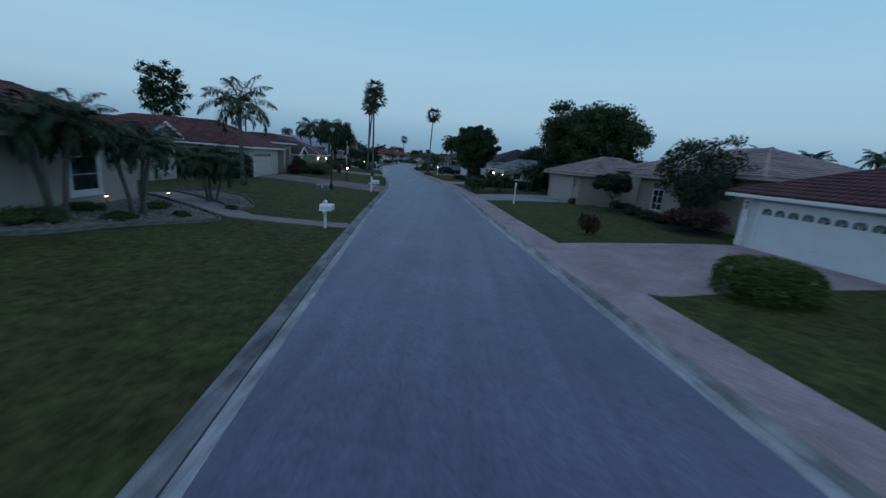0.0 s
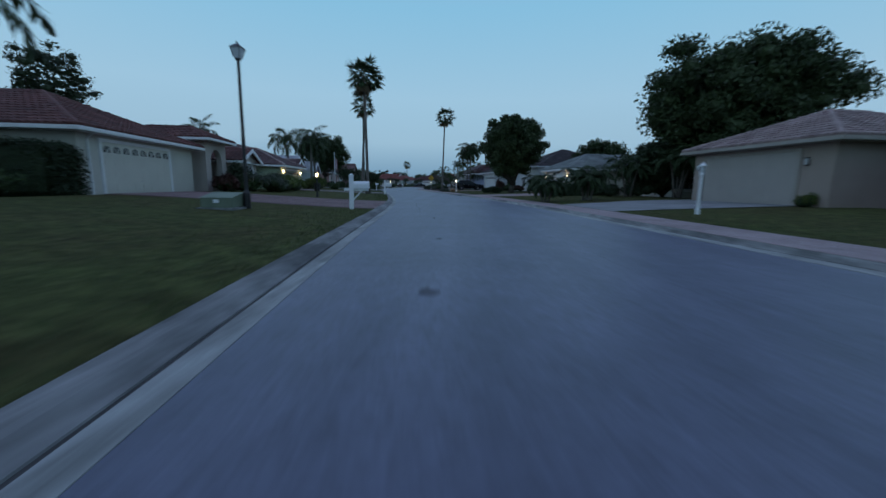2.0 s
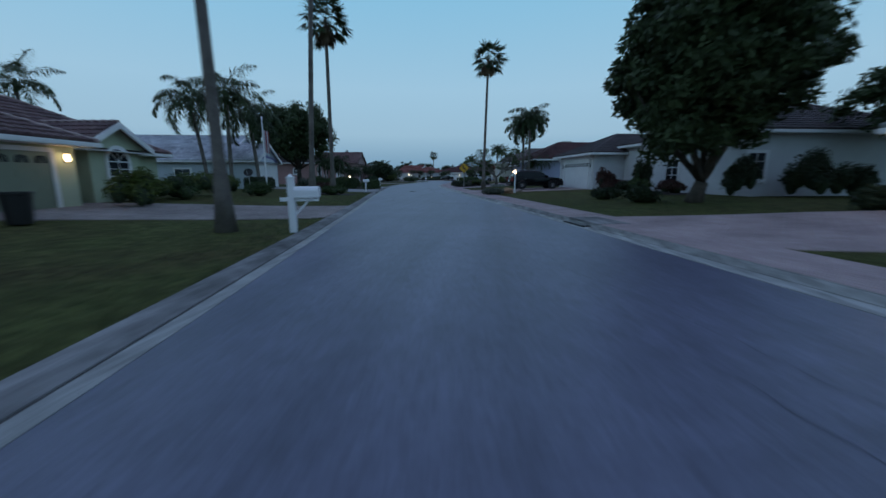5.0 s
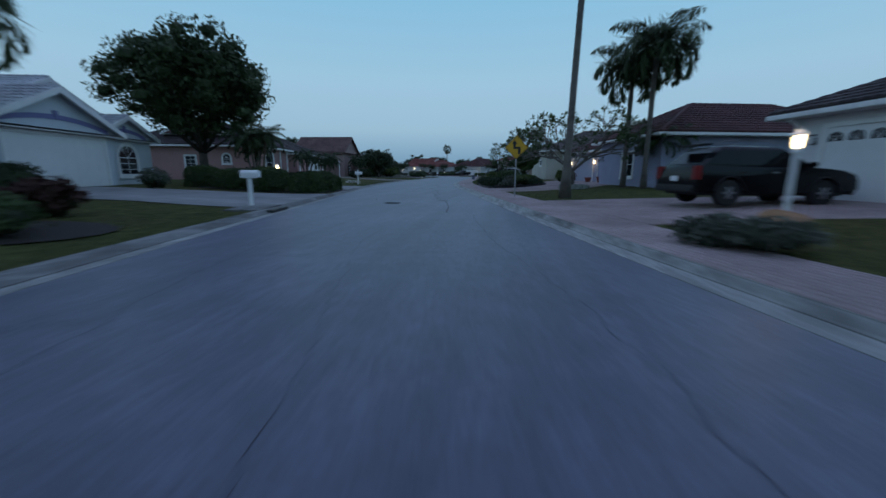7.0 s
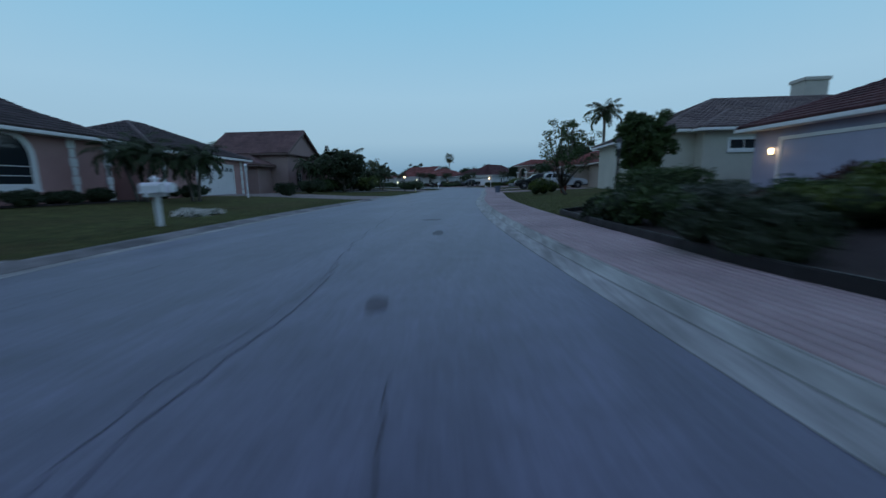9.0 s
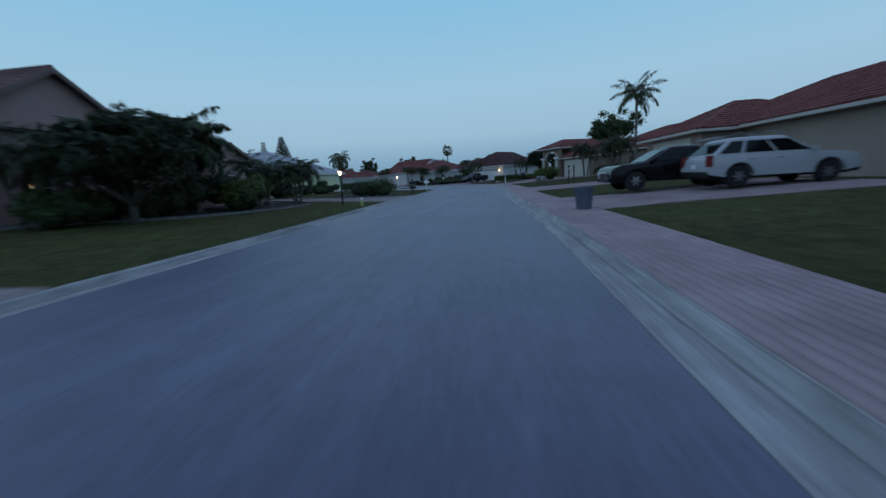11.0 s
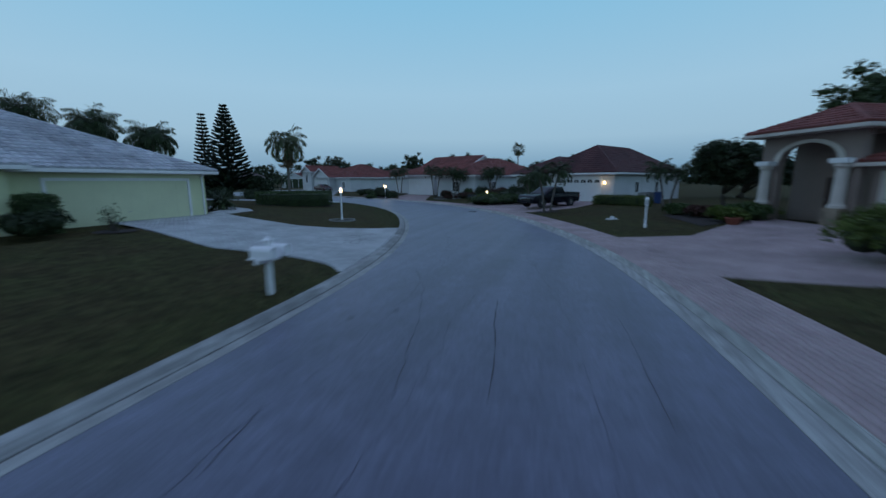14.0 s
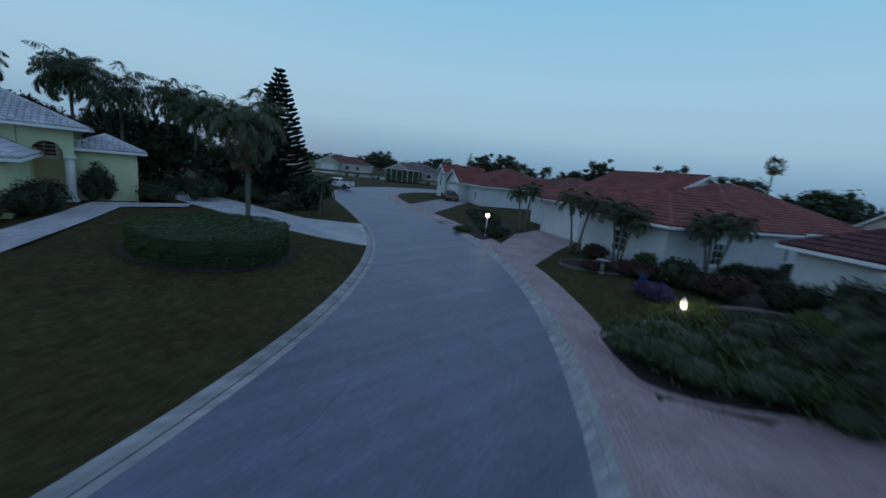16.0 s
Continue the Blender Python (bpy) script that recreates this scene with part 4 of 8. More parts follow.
r9 = House("q", -15.6, 212.2, 59, 1, ST_WHITE, TILE_MAROON, "white stucco house with maroon tile hip roof and pickup outside")
r9.wing(0, 8.2, 0, 15, 2.95, 0.6)
r9.wing(6.6, 13.4, 2.6, 16, 2.95, 0.5)
r9.garage(4.1, 0, 5.6, 2.2, 0.42, DOOR_W, 8, lights=(1, 0)), r9.window(0, 4.5, 0.8, 1.1, 1.2, "s"), r9.window(0, 9, 0.8, 1.1, 1.2, "s")
r10 = House("r", -31.0, 221.9, 66.4, 1, ST_WHITE, TILE_CRIMSON, "white stucco house with bright red tile roofs and gables")
r10.wing(0, 6.6, 0, 10, 2.95, 0.42)
r10.wing(10.5, 21.5, 9.5, 21.3, 3.5, 0.46, "gable_side")
r10.wing(1.5, 13.5, 7, 22, 2.95, 0.42)
r10.wing(8.6, 14.2, 1.5, 10, 3.1, 0.42)
r10.wing(13.6, 20, 4, 12, 2.95, 0.42)
r10.window(0, 4, 0.9, 1.3, 1.0, "s"), r10.window(1.5, 12.5, 0.9, 1.3, 1.0, "s"), r10.window(1.5, 16, 0.9, 1.3, 1.0, "s"), r10.garage(11.4, 1.5, 4.6, 2.15, 0.42, DOOR_W, 0), r10.window(3.2, 0, 1.2, 1.3, 1.0)
r11 = House("s", -60.5, 240.0, 64, 1, ST_WHITE, TILE_CRIMSON, "white stucco house with red tile roof and gabled garage")
r11.wing(0, 12, 0, 13, 2.95, 0.42)
r11.wing(12, 16, -2, 5, 4.2, 0.5, "gable_front")
r11.wing(5.5, 12, -1.5, 9, 2.95, 0.5, "gable_front")
r11.garage(8.8, -1.5, 4.6, 2.15, 0.42, DOOR_W, 0), r11.window(14, -2, 0.9, 1.6, 2.0, arch=True), r11.window(2.5, 0, 0.9, 1.3, 1.0)

# ---- driveways and paver path ----
from mathutils.geometry import tessellate_polygon


def sd_many(P):
    S, D = np.empty(len(P)), np.empty(len(P))
    for i in range(0, len(P), 4000):
        q = P[i:i + 4000]
        dd = (q[:, None, 0] - CL[None, :, 0]) ** 2 + (q[:, None, 1] - CL[None, :, 1]) ** 2
        k = dd.argmin(1)
        dx, dy = q[:, 0] - CL[k, 0], q[:, 1] - CL[k, 1]
        S[i:i + 4000] = ARC[k] + dx * TAN[k, 0] + dy * TAN[k, 1]
        D[i:i + 4000] = dx * TAN[k, 1] - dy * TAN[k, 0]
    return S, D


def inside(P, poly):
    x, y = P[:, 0], P[:, 1]
    r = np.zeros(len(P), bool)
    n = len(poly)
    for i in range(n):
        (x0, y0), (x1, y1) = poly[i], poly[(i + 1) % n]
        c = ((y0 > y) != (y1 > y))
        with np.errstate(divide="ignore", invalid="ignore"):
            xx = (x1 - x0) * (y - y0) / (y1 - y0 + 1e-12) + x0
        r ^= c & (x < xx)
    return r


PAVED = []


def along_kerb(poly):
    """Lets the first edge of an outline follow the street's bend."""
    (s0, d0), (s1, d1) = sd(*poly[0]), sd(*poly[1])
    if abs(d0 - d1) > 0.25 or not 3.5 < abs(d0) < 5.8:
        return poly
    n = max(2, int(abs(s1 - s0) / 0.7))
    return [at(s0 + (s1 - s0) * k / n, d0 + (d1 - d0) * k / n) for k in range(n + 1)] + list(poly[2:])


def sheet(name, poly, material, lift, label, category, kind="structure", parent=None):
    """A sheet laid on the sloping ground inside an outline."""
    poly = along_kerb(poly)
    PAVED.append(poly)
    P, F = [], []
    n = 6
    for tri in tessellate_polygon([[Vector((x, y, 0)) for x, y in poly]]):
        A, B, C = (np.array(poly[k], float) for k in tri)
        if (B[0] - A[0]) * (C[1] - A[1]) - (B[1] - A[1]) * (C[0] - A[0]) < 0:
            B, C = C, B
        row = []
        for i in range(n + 1):
            row.append([len(P) + j for j in range(n + 1 - i)])
            P += [A + (B - A) * j / n + (C - A) * i / n for j in range(n + 1 - i)]
        for i in range(n):
            for j in range(n - i):
                F.append((row[i][j], row[i][j + 1], row[i + 1][j]))
                if j < n - i - 1:
                    F.append((row[i][j + 1], row[i + 1][j + 1], row[i + 1][j]))
    P, back = np.unique(np.round(np.array(P), 4), axis=0, return_inverse=True)
    back = back.reshape(-1)
    F = [f for f in (tuple(int(back[k]) for k in f) for f in F) if len(set(f)) == 3]
    Z = rise(sd_many(P)[1]) + lift
    ob = raw(name, [(x, y, z) for (x, y), z in zip(P, Z)], F, material, parent)
    return tagged(ob, label, category, "", kind) if not parent else ob


def bricks(P, ang, lx, ly, Z, h=0.03, jit=0.002):
    """Bricks with chamfered tops at places P, turned by ang (radians, one each)."""
    n = len(P)
    g, ch = 0.0015, 0.002
    base = np.array([(-1, -1, 0), (1, -1, 0), (1, 1, 0), (-1, 1, 0)], float)
    c, s = np.cos(ang), np.sin(ang)
    rnd_ = np.random.RandomState(5)
    Zj = Z + rnd_.uniform(-jit, jit, n)
    V = np.empty((n, 8, 3))
    for k in range(4):
        for lvl, (gx, zz) in enumerate(((g, -h), (g + ch, 0.0))):
            ux, uy = base[k, 0] * (lx / 2 - gx), base[k, 1] * (ly / 2 - gx)
            V[:, lvl * 4 + k, 0] = P[:, 0] + ux * c - uy * s
            V[:, lvl * 4 + k, 1] = P[:, 1] + ux * s + uy * c
            V[:, lvl * 4 + k, 2] = Zj + zz
    F = np.array([(4, 5, 6, 7), (0, 1, 5, 4), (1, 2, 6, 5), (2, 3, 7, 6), (3, 0, 4, 7)])
    FF = (F[None] + (np.arange(n) * 8)[:, None, None]).reshape(-1, 4)
    return V.reshape(-1, 3), FF


def fast(name, V, F, material, parent=None, label=""):
    me = bpy.data.meshes.new(name)
    k = F.shape[1]
    me.vertices.add(len(V))
    me.vertices.foreach_set("co", np.ascontiguousarray(V, np.float32).ravel())
    me.loops.add(F.size)
    me.loops.foreach_set("vertex_index", np.ascontiguousarray(F, np.int32).ravel())
    me.polygons.add(len(F))
    me.polygons.foreach_set("loop_start", np.arange(0, F.size, k, dtype=np.int32))
    me.materials.append(material)
    me.update(calc_edges=True)
    ob = new(name, me)
    if parent:
        ob.parent = parent
    if label:
        ob["label"] = label
    return ob


def pave(name, poly, material, label, deg=0.0, lx=0.24, ly=0.12, lift=0.022):
    poly = along_kerb(poly)
    lift += 0.012 if sd(*poly[0])[1] < 0 else 0
    bed = sheet(name, poly, GREY_SAND if material is PAVER_GREY else SAND, lift - 0.012, label, "driveway")
    q = np.array(poly)
    cx, cy = q.mean(0)
    R = np.hypot(*(q - (cx, cy)).T).max() + 0.5
    a = radians(deg)
    n, m = int(R / lx) + 1, int(R / ly) + 1
    I, J = np.meshgrid(np.arange(-n, n), np.arange(-m, m))
    P = np.stack([(I + 0.5 * (J % 2)).ravel() * lx, J.ravel() * ly], 1).astype(float)
    A = np.zeros(len(P))
    P = np.stack([cx + P[:, 0] * math.cos(a) - P[:, 1] * math.sin(a), cy + P[:, 0] * math.sin(a) + P[:, 1] * math.cos(a)], 1)
    grown = [(x + (x - cx) * 0.012, y + (y - cy) * 0.012) for x, y in poly]
    k = inside(P, grown)
    P, A = P[k], A[k]
    S, D = sd_many(P)
    V, F = bricks(P, A + a, lx, ly, rise(D) + lift)
    # the course along the kerb is cut to a straight line
    d_cut = abs(sd(*poly[0])[1])
    if 3.5 < d_cut < 5.8:
        sg = 1 if sd(*poly[0])[1] > 0 else -1
        near = np.repeat(np.abs(D) < d_cut + 0.3, 8)
        Sv, Dv = sd_many(V[near][:, :2])
        Q = V[near]
        for i in np.nonzero(np.abs(Dv) < d_cut)[0]:
            Q[i, :2] = at(Sv[i], sg * d_cut)
        V[near] = Q
    tagged(fast("pavers", V, F, material, bed), kind="stuff")
    # a course of cut pieces closes the outer edge
    EP, EA = [], []
    for (x0, y0), (x1, y1) in zip(poly, poly[1:] + poly[:1]):
        ln = math.hypot(x1 - x0, y1 - y0)
        for i in range(int(ln / 0.12)):
            f = (i + 0.5) * 0.12 / ln
            EP.append((x0 + (x1 - x0) * f, y0 + (y1 - y0) * f)), EA.append(math.atan2(y1 - y0, x1 - x0) + math.pi / 2)
    EP, EA = np.array(EP), np.array(EA)
    D = sd_many(EP)[1]
    m_ = np.abs(D) > (d_cut + 0.13 if 3.5 < d_cut < 5.8 else 5.6)
    if m_.any():
        V, F = bricks(EP[m_], EA[m_], 0.24, 0.12, rise(D[m_]) + lift + 0.004)
        tagged(fast("edge_pavers", V, F, material, bed), kind="stuff")
    return bed


# the path of rose pavers behind the east kerb, laid in courses that follow the bend
P, A = [], []
s_list = np.arange(ARC[0] + 4, ARC[-1] - 22, 0.24)
rows_ = round((STRIP - KERB) / 0.12)
pitch_ = (STRIP - KERB) / rows_
for r in range(rows_):
    d = KERB + (r + 0.5) * pitch_
    for s in s_list + (0.12 if r % 2 else 0.0):
        P.append(at(s, d)), A.append(math.radians(heading(s)) + math.pi / 2)
P, A = np.array(P), np.array(A)
path = empty("paver_path", pose(0, 0, 0), "rose concrete paver path laid in courses along the kerb", "path", "", "structure")
near_ = (P[:, 1] > 106.9) & (P[:, 1] < 109.9)
V, F = bricks(P[~near_], A[~near_], 0.24, pitch_, np.full((~near_).sum(), 0.111))
tagged(fast("pavers", V, F, PAVER, path), kind="stuff")
PAVER_ONE = pieces("paver_rose_single", [(0.40, 0.31, 0.31), (0.45, 0.36, 0.355), (0.43, 0.335, 0.33), (0.48, 0.39, 0.385)], 0.85, False)
V, F = bricks(np.zeros((1, 2)), np.zeros(1), 0.24, pitch_, np.zeros(1))
one = fast("paver", V, F, PAVER_ONE, path)
one.matrix_local = pose(*P[near_][0], 0.111, 0, 0, math.degrees(A[near_][0]))
for (x, y), a in list(zip(P[near_], A[near_]))[1:]:
    o = new("paver", one.data)
    o.parent = path
    o.matrix_local = pose(x, y, 0.111, 0, 0, math.degrees(a))

W_ = KERB_W - 0.02


def edge(y, side):
    """The kerb's back at a given y on the west (-1) or east (1) side."""
    i = int(np.abs(CL[:, 1] - y).argmin())
    s = ARC[i]
    for _ in range(6):
        s += (y - at(s, side * (W_ if side < 0 else STRIP - 0.02))[1]) * 0.9
    return at(s, side * (W_ if side < 0 else STRIP - 0.02))


E, Wt = 1, -1
pave("garden_walk", [edge(28.4, Wt), edge(29.3, Wt), (-8.5, 28.8), (-11.0, 30.6), (-14.6, 32.4), (-15.0, 31.3), (-11.6, 29.6), (-9.0, 27.9)], PAVER_TAN, "narrow tan paver walk across the lawn", 8)
pave("driveway", [edge(46.3, Wt), edge(53.0, Wt), (-9.5, 53.2), (-18.0, 52.9), (-17.3, 47.0), (-9.0, 46.9)], PAVER_RED, "red paver driveway in front of the cream house", 8)
pave("driveway", [edge(72.6, Wt), edge(77.6, Wt), (-14, 76.6), (-20.6, 73.8), (-19.6, 67.4), (-15, 70.4)], PAVER_TAN, "tan paver driveway curving to the green house", 12)
sheet("driveway", [edge(94.0, Wt), edge(101.8, Wt), (-19, 100.8), (-26.8, 98.6), (-25.6, 92.6), (-20, 94.2)], DRIVE_CONC, 0.03, "pale concrete driveway in front of the white-roofed house", "driveway")
sheet("driveway", [edge(106.4, Wt), edge(112.7, Wt), (-22, 111.8), (-29, 110.8), (-28.5, 107.2), (-21, 107.4)], DRIVE_CONC, 0.03, "pale concrete driveway beside clipped hedges", "driveway")
pave("driveway", [edge(133.6, Wt), edge(139.4, Wt), (-27, 139.2), (-35.2, 139.2), (-34.4, 133.8), (-26, 134.2)], PAVER_TAN, "tan paver driveway to the pink house", 4)
pave("driveway", [edge(158.6, Wt), edge(166.0, Wt), (-25.4, 165.0), (-28, 164.2), (-37, 164.0), (-37, 158.6), (-28, 160.6), (-25.6, 160.2), (-24.2, 159.6)], PAVER_TAN, "tan paver driveway beside a flowering shrub", 3)
pave("driveway", [edge(181.6, Wt), edge(191.0, Wt), (-27.1, 190.9), (-27.6, 190.45), (-28.5, 190.0), (-29.9, 189.5), (-31.6, 189.3), (-34.1, 189.95), (-36.8, 190.8), (-39.6, 192.2), (-40.6, 186.6), (-33.0, 184.2), (-29.7, 183.2), (-28.5, 183.35), (-27.1, 183.35), (-25.9, 183.15), (-25.0, 182.85), (-24.5, 182.5), (-24.1, 182.1)], PAVER_GREY, "pale grey paver driveway in front of the lemon house", 8, 0.26, 0.13, 0.032)
pave("garden_walk", [(-40.6, 192.2), (-39.2, 192.6), (-39.8, 194.8), (-41.2, 195.8), (-44.0, 196.9), (-50.6, 199.2), (-55.6, 200.8), (-55.9, 204.4), (-57.2, 204.8), (-57.4, 199.6), (-51.6, 197.9), (-45.0, 195.6), (-41.9, 194.2)], PAVER_GREY, "grey paver walk from the driveway to the porch", 30)
pave("driveway", [at(sd(-43.0, 210.6)[0], -W_), at(sd(-50.0, 213.8)[0], -W_), (-52.0, 211.0), (-58.0, 209.0), (-66, 206.5), (-66, 203.5), (-57.5, 205.0), (-50.0, 207.2), (-46.0, 209.0)], PAVER_GREY, "grey paver driveway round the palm bed", 30)
pave("driveway", [edge(22.6, E), edge(28.9, E), (7.0, 29.4), (14.4, 30.6), (15.1, 24.4), (8.6, 23.0), (6.6, 22.4)], PAVER, "rose paver driveway in front of the white garage", 7)
sheet("driveway", [edge(46.9, E), edge(52.2, E), (3.2, 52.9), (7.0, 54.6), (10.9, 54.9), (11.9, 47.8), (5.2, 47.6)], DRIVE_CONC, 0.03, "pale concrete driveway in front of the tan garage", "driveway")
pave("driveway", [edge(67.9, E), edge(73.4, E), (1.5, 73.2), (6.2, 73.0), (7.1, 67.6), (4.0, 67.2), (1.6, 67.6)], PAVER, "rose paver driveway in front of the cream garage", 11)
pave("driveway", [edge(92.2, E), edge(99.0, E), (-4.5, 99.3), (1.8, 98.6), (3.0, 92.6), (-3.0, 93.0)], PAVER, "rose paver driveway with a dark sport utility car on it", 11)
pave("driveway", [edge(106.4, E), edge(111.0, E), (-6.8, 112.4), (-5.0, 115.4), (-4.6, 121.6), (-2.0, 127.4), (0.4, 120.8), (-0.2, 113.6), (-3.6, 108.4), (-6.6, 106.8)], PAVER, "rose paver driveway sweeping round a planted bed", 11)
pave("driveway", [edge(147.2, E), edge(153.0, E), (-11.5, 152.6), (-4.6, 153.8), (-4.4, 147.0), (-11.0, 147.6)], PAVER, "rose paver driveway with parked trucks", 3)
pave("driveway", [edge(161.5, E), edge(168.6, E), (-10.4, 167.6), (-4.6, 167.4), (-4.2, 160.8), (-10.8, 162.2)], PAVER, "rose paver driveway to the tan house", 3)
pave("driveway", [edge(184.6, E), edge(190.9, E), (-14.0, 191.5), (-11.8, 195.0), (-9.7, 200.2), (-8.3, 195.2), (-3.6, 188.0), (-8.0, 185.2), (-12.4, 184.2)], PAVER, "rose paver driveway to the columned house", 10)
pave("driveway", [edge(202.6, E), at(sd(-28.6, 206.8)[0], STRIP - 0.02), (-24.4, 209.4), (-22.0, 215.4), (-16.4, 212.5), (-18.8, 206.2)], PAVER, "rose paver driveway with a dark pickup on it", 30)
pave("driveway", [at(sd(-36.1, 217.4)[0], STRIP - 0.02), at(sd(-41.2, 219.8)[0], STRIP - 0.02), (-43.0, 225.0), (-43.4, 228.8), (-38.8, 226.9), (-37.6, 222.2)], PAVER, "rose paver driveway to the red-roofed house", 60)
sheet("driveway", [at(sd(-56.0, 225.3)[0], STRIP - 0.02), at(sd(-63.5, 228.2)[0], STRIP - 0.02), (-70.5, 243.5), (-64.5, 242.4)], DRIVE_CONC, 0.03, "pale concrete driveway with a dark red saloon", "driveway")

# cracks and worn marks in the asphalt
def camber(d):
    return float(np.interp(abs(d), (0, 1.7, 3.4), (0.045, 0.03, 0.0)))


def crack(s0, s1, d0, d1, w=0.012, wav=0.12, sway=0.5):
    w *= 0.45
    n = max(4, int(abs(s1 - s0) / 0.16 + abs(d1 - d0) / 0.16))
    V, F = [], []
    ph = random.uniform(0, 6.3)
    off = 0.0
    for i in range(n + 1):
        f = i / n
        off = off * 0.88 + random.uniform(-wav, wav) * 0.42
        s, d = s0 + (s1 - s0) * f + (off if abs(d1 - d0) > abs(s1 - s0) else 0), d0 + (d1 - d0) * f + (off if abs(d1 - d0) <= abs(s1 - s0) else 0) + sway * 0.16 * math.sin(ph + f * 5)
        ww = w * random.uniform(0.4, 1.5) * (1 if 0 < i < n else 0.2)
        lng = abs(d1 - d0) <= abs(s1 - s0)
        for sg in (-1, 1):
            x, y = at(s + (0 if lng else sg * ww), d + (sg * ww if lng else 0))
            V.append((x, y, camber(d) + 0.003))
    for i in range(n):
        F.append((2 * i, 2 * i + 1, 2 * i + 3, 2 * i + 2))
    return raw("road_crack", V, F, CRACK_SHADE, cracks)


cracks = empty("road_cracks", pose(0, 0, 0), "dark wandering cracks in the asphalt", "crack", "", "structure")
S_ = lambda y: sd(np.interp(y, CL[:, 1], CL[:, 0]), y)[0]
for y0, y1, d0, d1, w in ((44, 56, -0.2, -0.5, 0.012), (50, 63, 1.5, 1.0, 0.012), (54, 70, 2.4, 0.9, 0.01), (76, 92, -2.05, -1.75, 0.013), (77, 84, 0.45, 0.1, 0.018), (78, 97, 1.75, 2.2, 0.014),
                          (84, 91, -0.3, -0.2, 0.01), (78, 82, 1.9, 2.6, 0.012), (101, 108, 1.25, 1.5, 0.022), (101, 110, 1.4, 1.75, 0.03), (100.5, 108.5, 1.55, 1.9, 0.022), (100, 113, 0.1, 0.6, 0.012), (108, 124, -2.2, -1.0, 0.012),
                          (108, 130, 0.6, 0.3, 0.022), (112, 120, -3.0, -2.5, 0.01), (139, 150, -1.6, -2.2, 0.012), (141, 156, 0.1, 0.4, 0.016), (146, 160, -1.0, -0.2, 0.012), (150, 170, 0.9, 0.6, 0.017),
                          (153, 166, -2.4, -2.0, 0.01), (159, 175, 2.0, 1.7, 0.016), (161, 170, -0.1, -0.3, 0.015), (165, 182, -0.8, -0.4, 0.013), (168, 190, -1.9, -1.5, 0.01), (172, 186, 1.9, 1.2, 0.01), (182, 196, -1.4, -1.8, 0.009), (16, 30, -1.4, -1.6, 0.007), (20, 42, 0.8, 0.4, 0.006), (34, 46, 1.8, 2.2, 0.007)):
    crack(S_(y0), S_(y1), d0, d1, w * 0.55)
for y, d0, d1 in ((81.5, -2.6, 2.2), (88.5, -2.0, 1.2), (86.0, -3.0, 0.4), (94.0, -1.0, 2.6), (109.5, -2.4, 1.4), (118.5, -1.2, 1.8), (62.0, -0.6, 2.8), (145.0, -1.4, 2.0), (158.0, -2.2, 0.4)):
    crack(S_(y), S_(y) + random.uniform(-0.8, 0.8), d0, d1, 0.008, 0.05, 0.3)


def seam(pts, w=0.03):
    for (x0, y0), (x1, y1) in zip(pts, pts[1:]):
        (s0, d0), (s1, d1) = sd(x0, y0), sd(x1, y1)
        crack(s0, s1, d0, d1, w, 0.05, 0.0)


seam([(-12.1, 104.7), (-11.8, 102.6), (-11.2, 100.1), (-10.9, 99.5), (-10.7, 98.7), (-10.5, 97.5), (-10.3, 96.5), (-10.1, 94.5)], 0.034)
seam([(-11.8, 97.9), (-11.6, 97.4), (-11.65, 96.9), (-11.8, 96.6)], 0.024)
seam([(-13.1, 102.2), (-12.9, 100.1)], 0.024), seam([(-14.2, 100.4), (-13.5, 98.5)], 0.016)
seam([(-6.2, 60.0), (-4.8, 49.9), (-4.3, 46.8), (-4.1, 45.4)], 0.018), seam([(-3.5, 43.4), (-3.45, 42.8)], 0.04), seam([(-3.3, 43.1), (-3.2, 42.6)], 0.03)
seam([(-19.8, 181.1), (-19.4, 178.8), (-19.2, 177.4)], 0.02), seam([(-22.6, 183.4), (-21.5, 181.3), (-20.2, 177.1)], 0.012), seam([(-21.5, 176.6), (-21.2, 175.6)], 0.014), seam([(-17.6, 181.0), (-17.4, 177.5)], 0.012)
seam([(-30.8, 203.0), (-29.7, 201.3)], 0.012)


def blot(x, y, rx, ry, rot=0.0, seed=1, name="tar_stain"):
    r_ = random.Random(seed)
    a = radians(rot)
    pts = []
    for k in range(16):
        f = 2 * math.pi * k / 16
        m_ = r_.uniform(0.7, 1.1)
        u, v = rx * m_ * math.cos(f), ry * m_ * math.sin(f)
        pts.append((x + u * math.cos(a) - v * math.sin(a), y + u * math.sin(a) + v * math.cos(a), 0.0))
    D = sd(x, y)[1]
    z = camber(D) + 0.004
    return raw(name, [(p, q, z) for p, q, _ in pts], [tuple(range(16))], STAIN, cracks)


STAIN = speckle("asphalt_stain", (0.095, 0.097, 0.118), 0.7, 0.4, (5, 60), 0.3)
for i, (x, y, rx, ry) in enumerate(((-2.5, 27.9, 0.12, 0.16), (-1.4, 31.2, 0.22, 0.07), (-3.0, 34.8, 0.14, 0.2), (-3.1, 38.5, 0.10, 0.15), (-13.6, 111.5, 0.15, 0.4), (-13.9, 116.5, 0.16, 0.6), (-14.6, 119.5, 0.4, 0.3),
                                     (-17.2, 159.5, 0.09, 0.14), (-11.2, 100.5, 0.3, 0.14), (-10.9, 99.3, 0.45, 0.16), (-4.3, 46.2, 0.13, 0.07), (-22.1, 179.3, 0.09, 0.12), (-21.5, 179.9, 0.08, 0.10))):
    blot(x, y, rx * 0.75, ry * 0.75, 8, i)

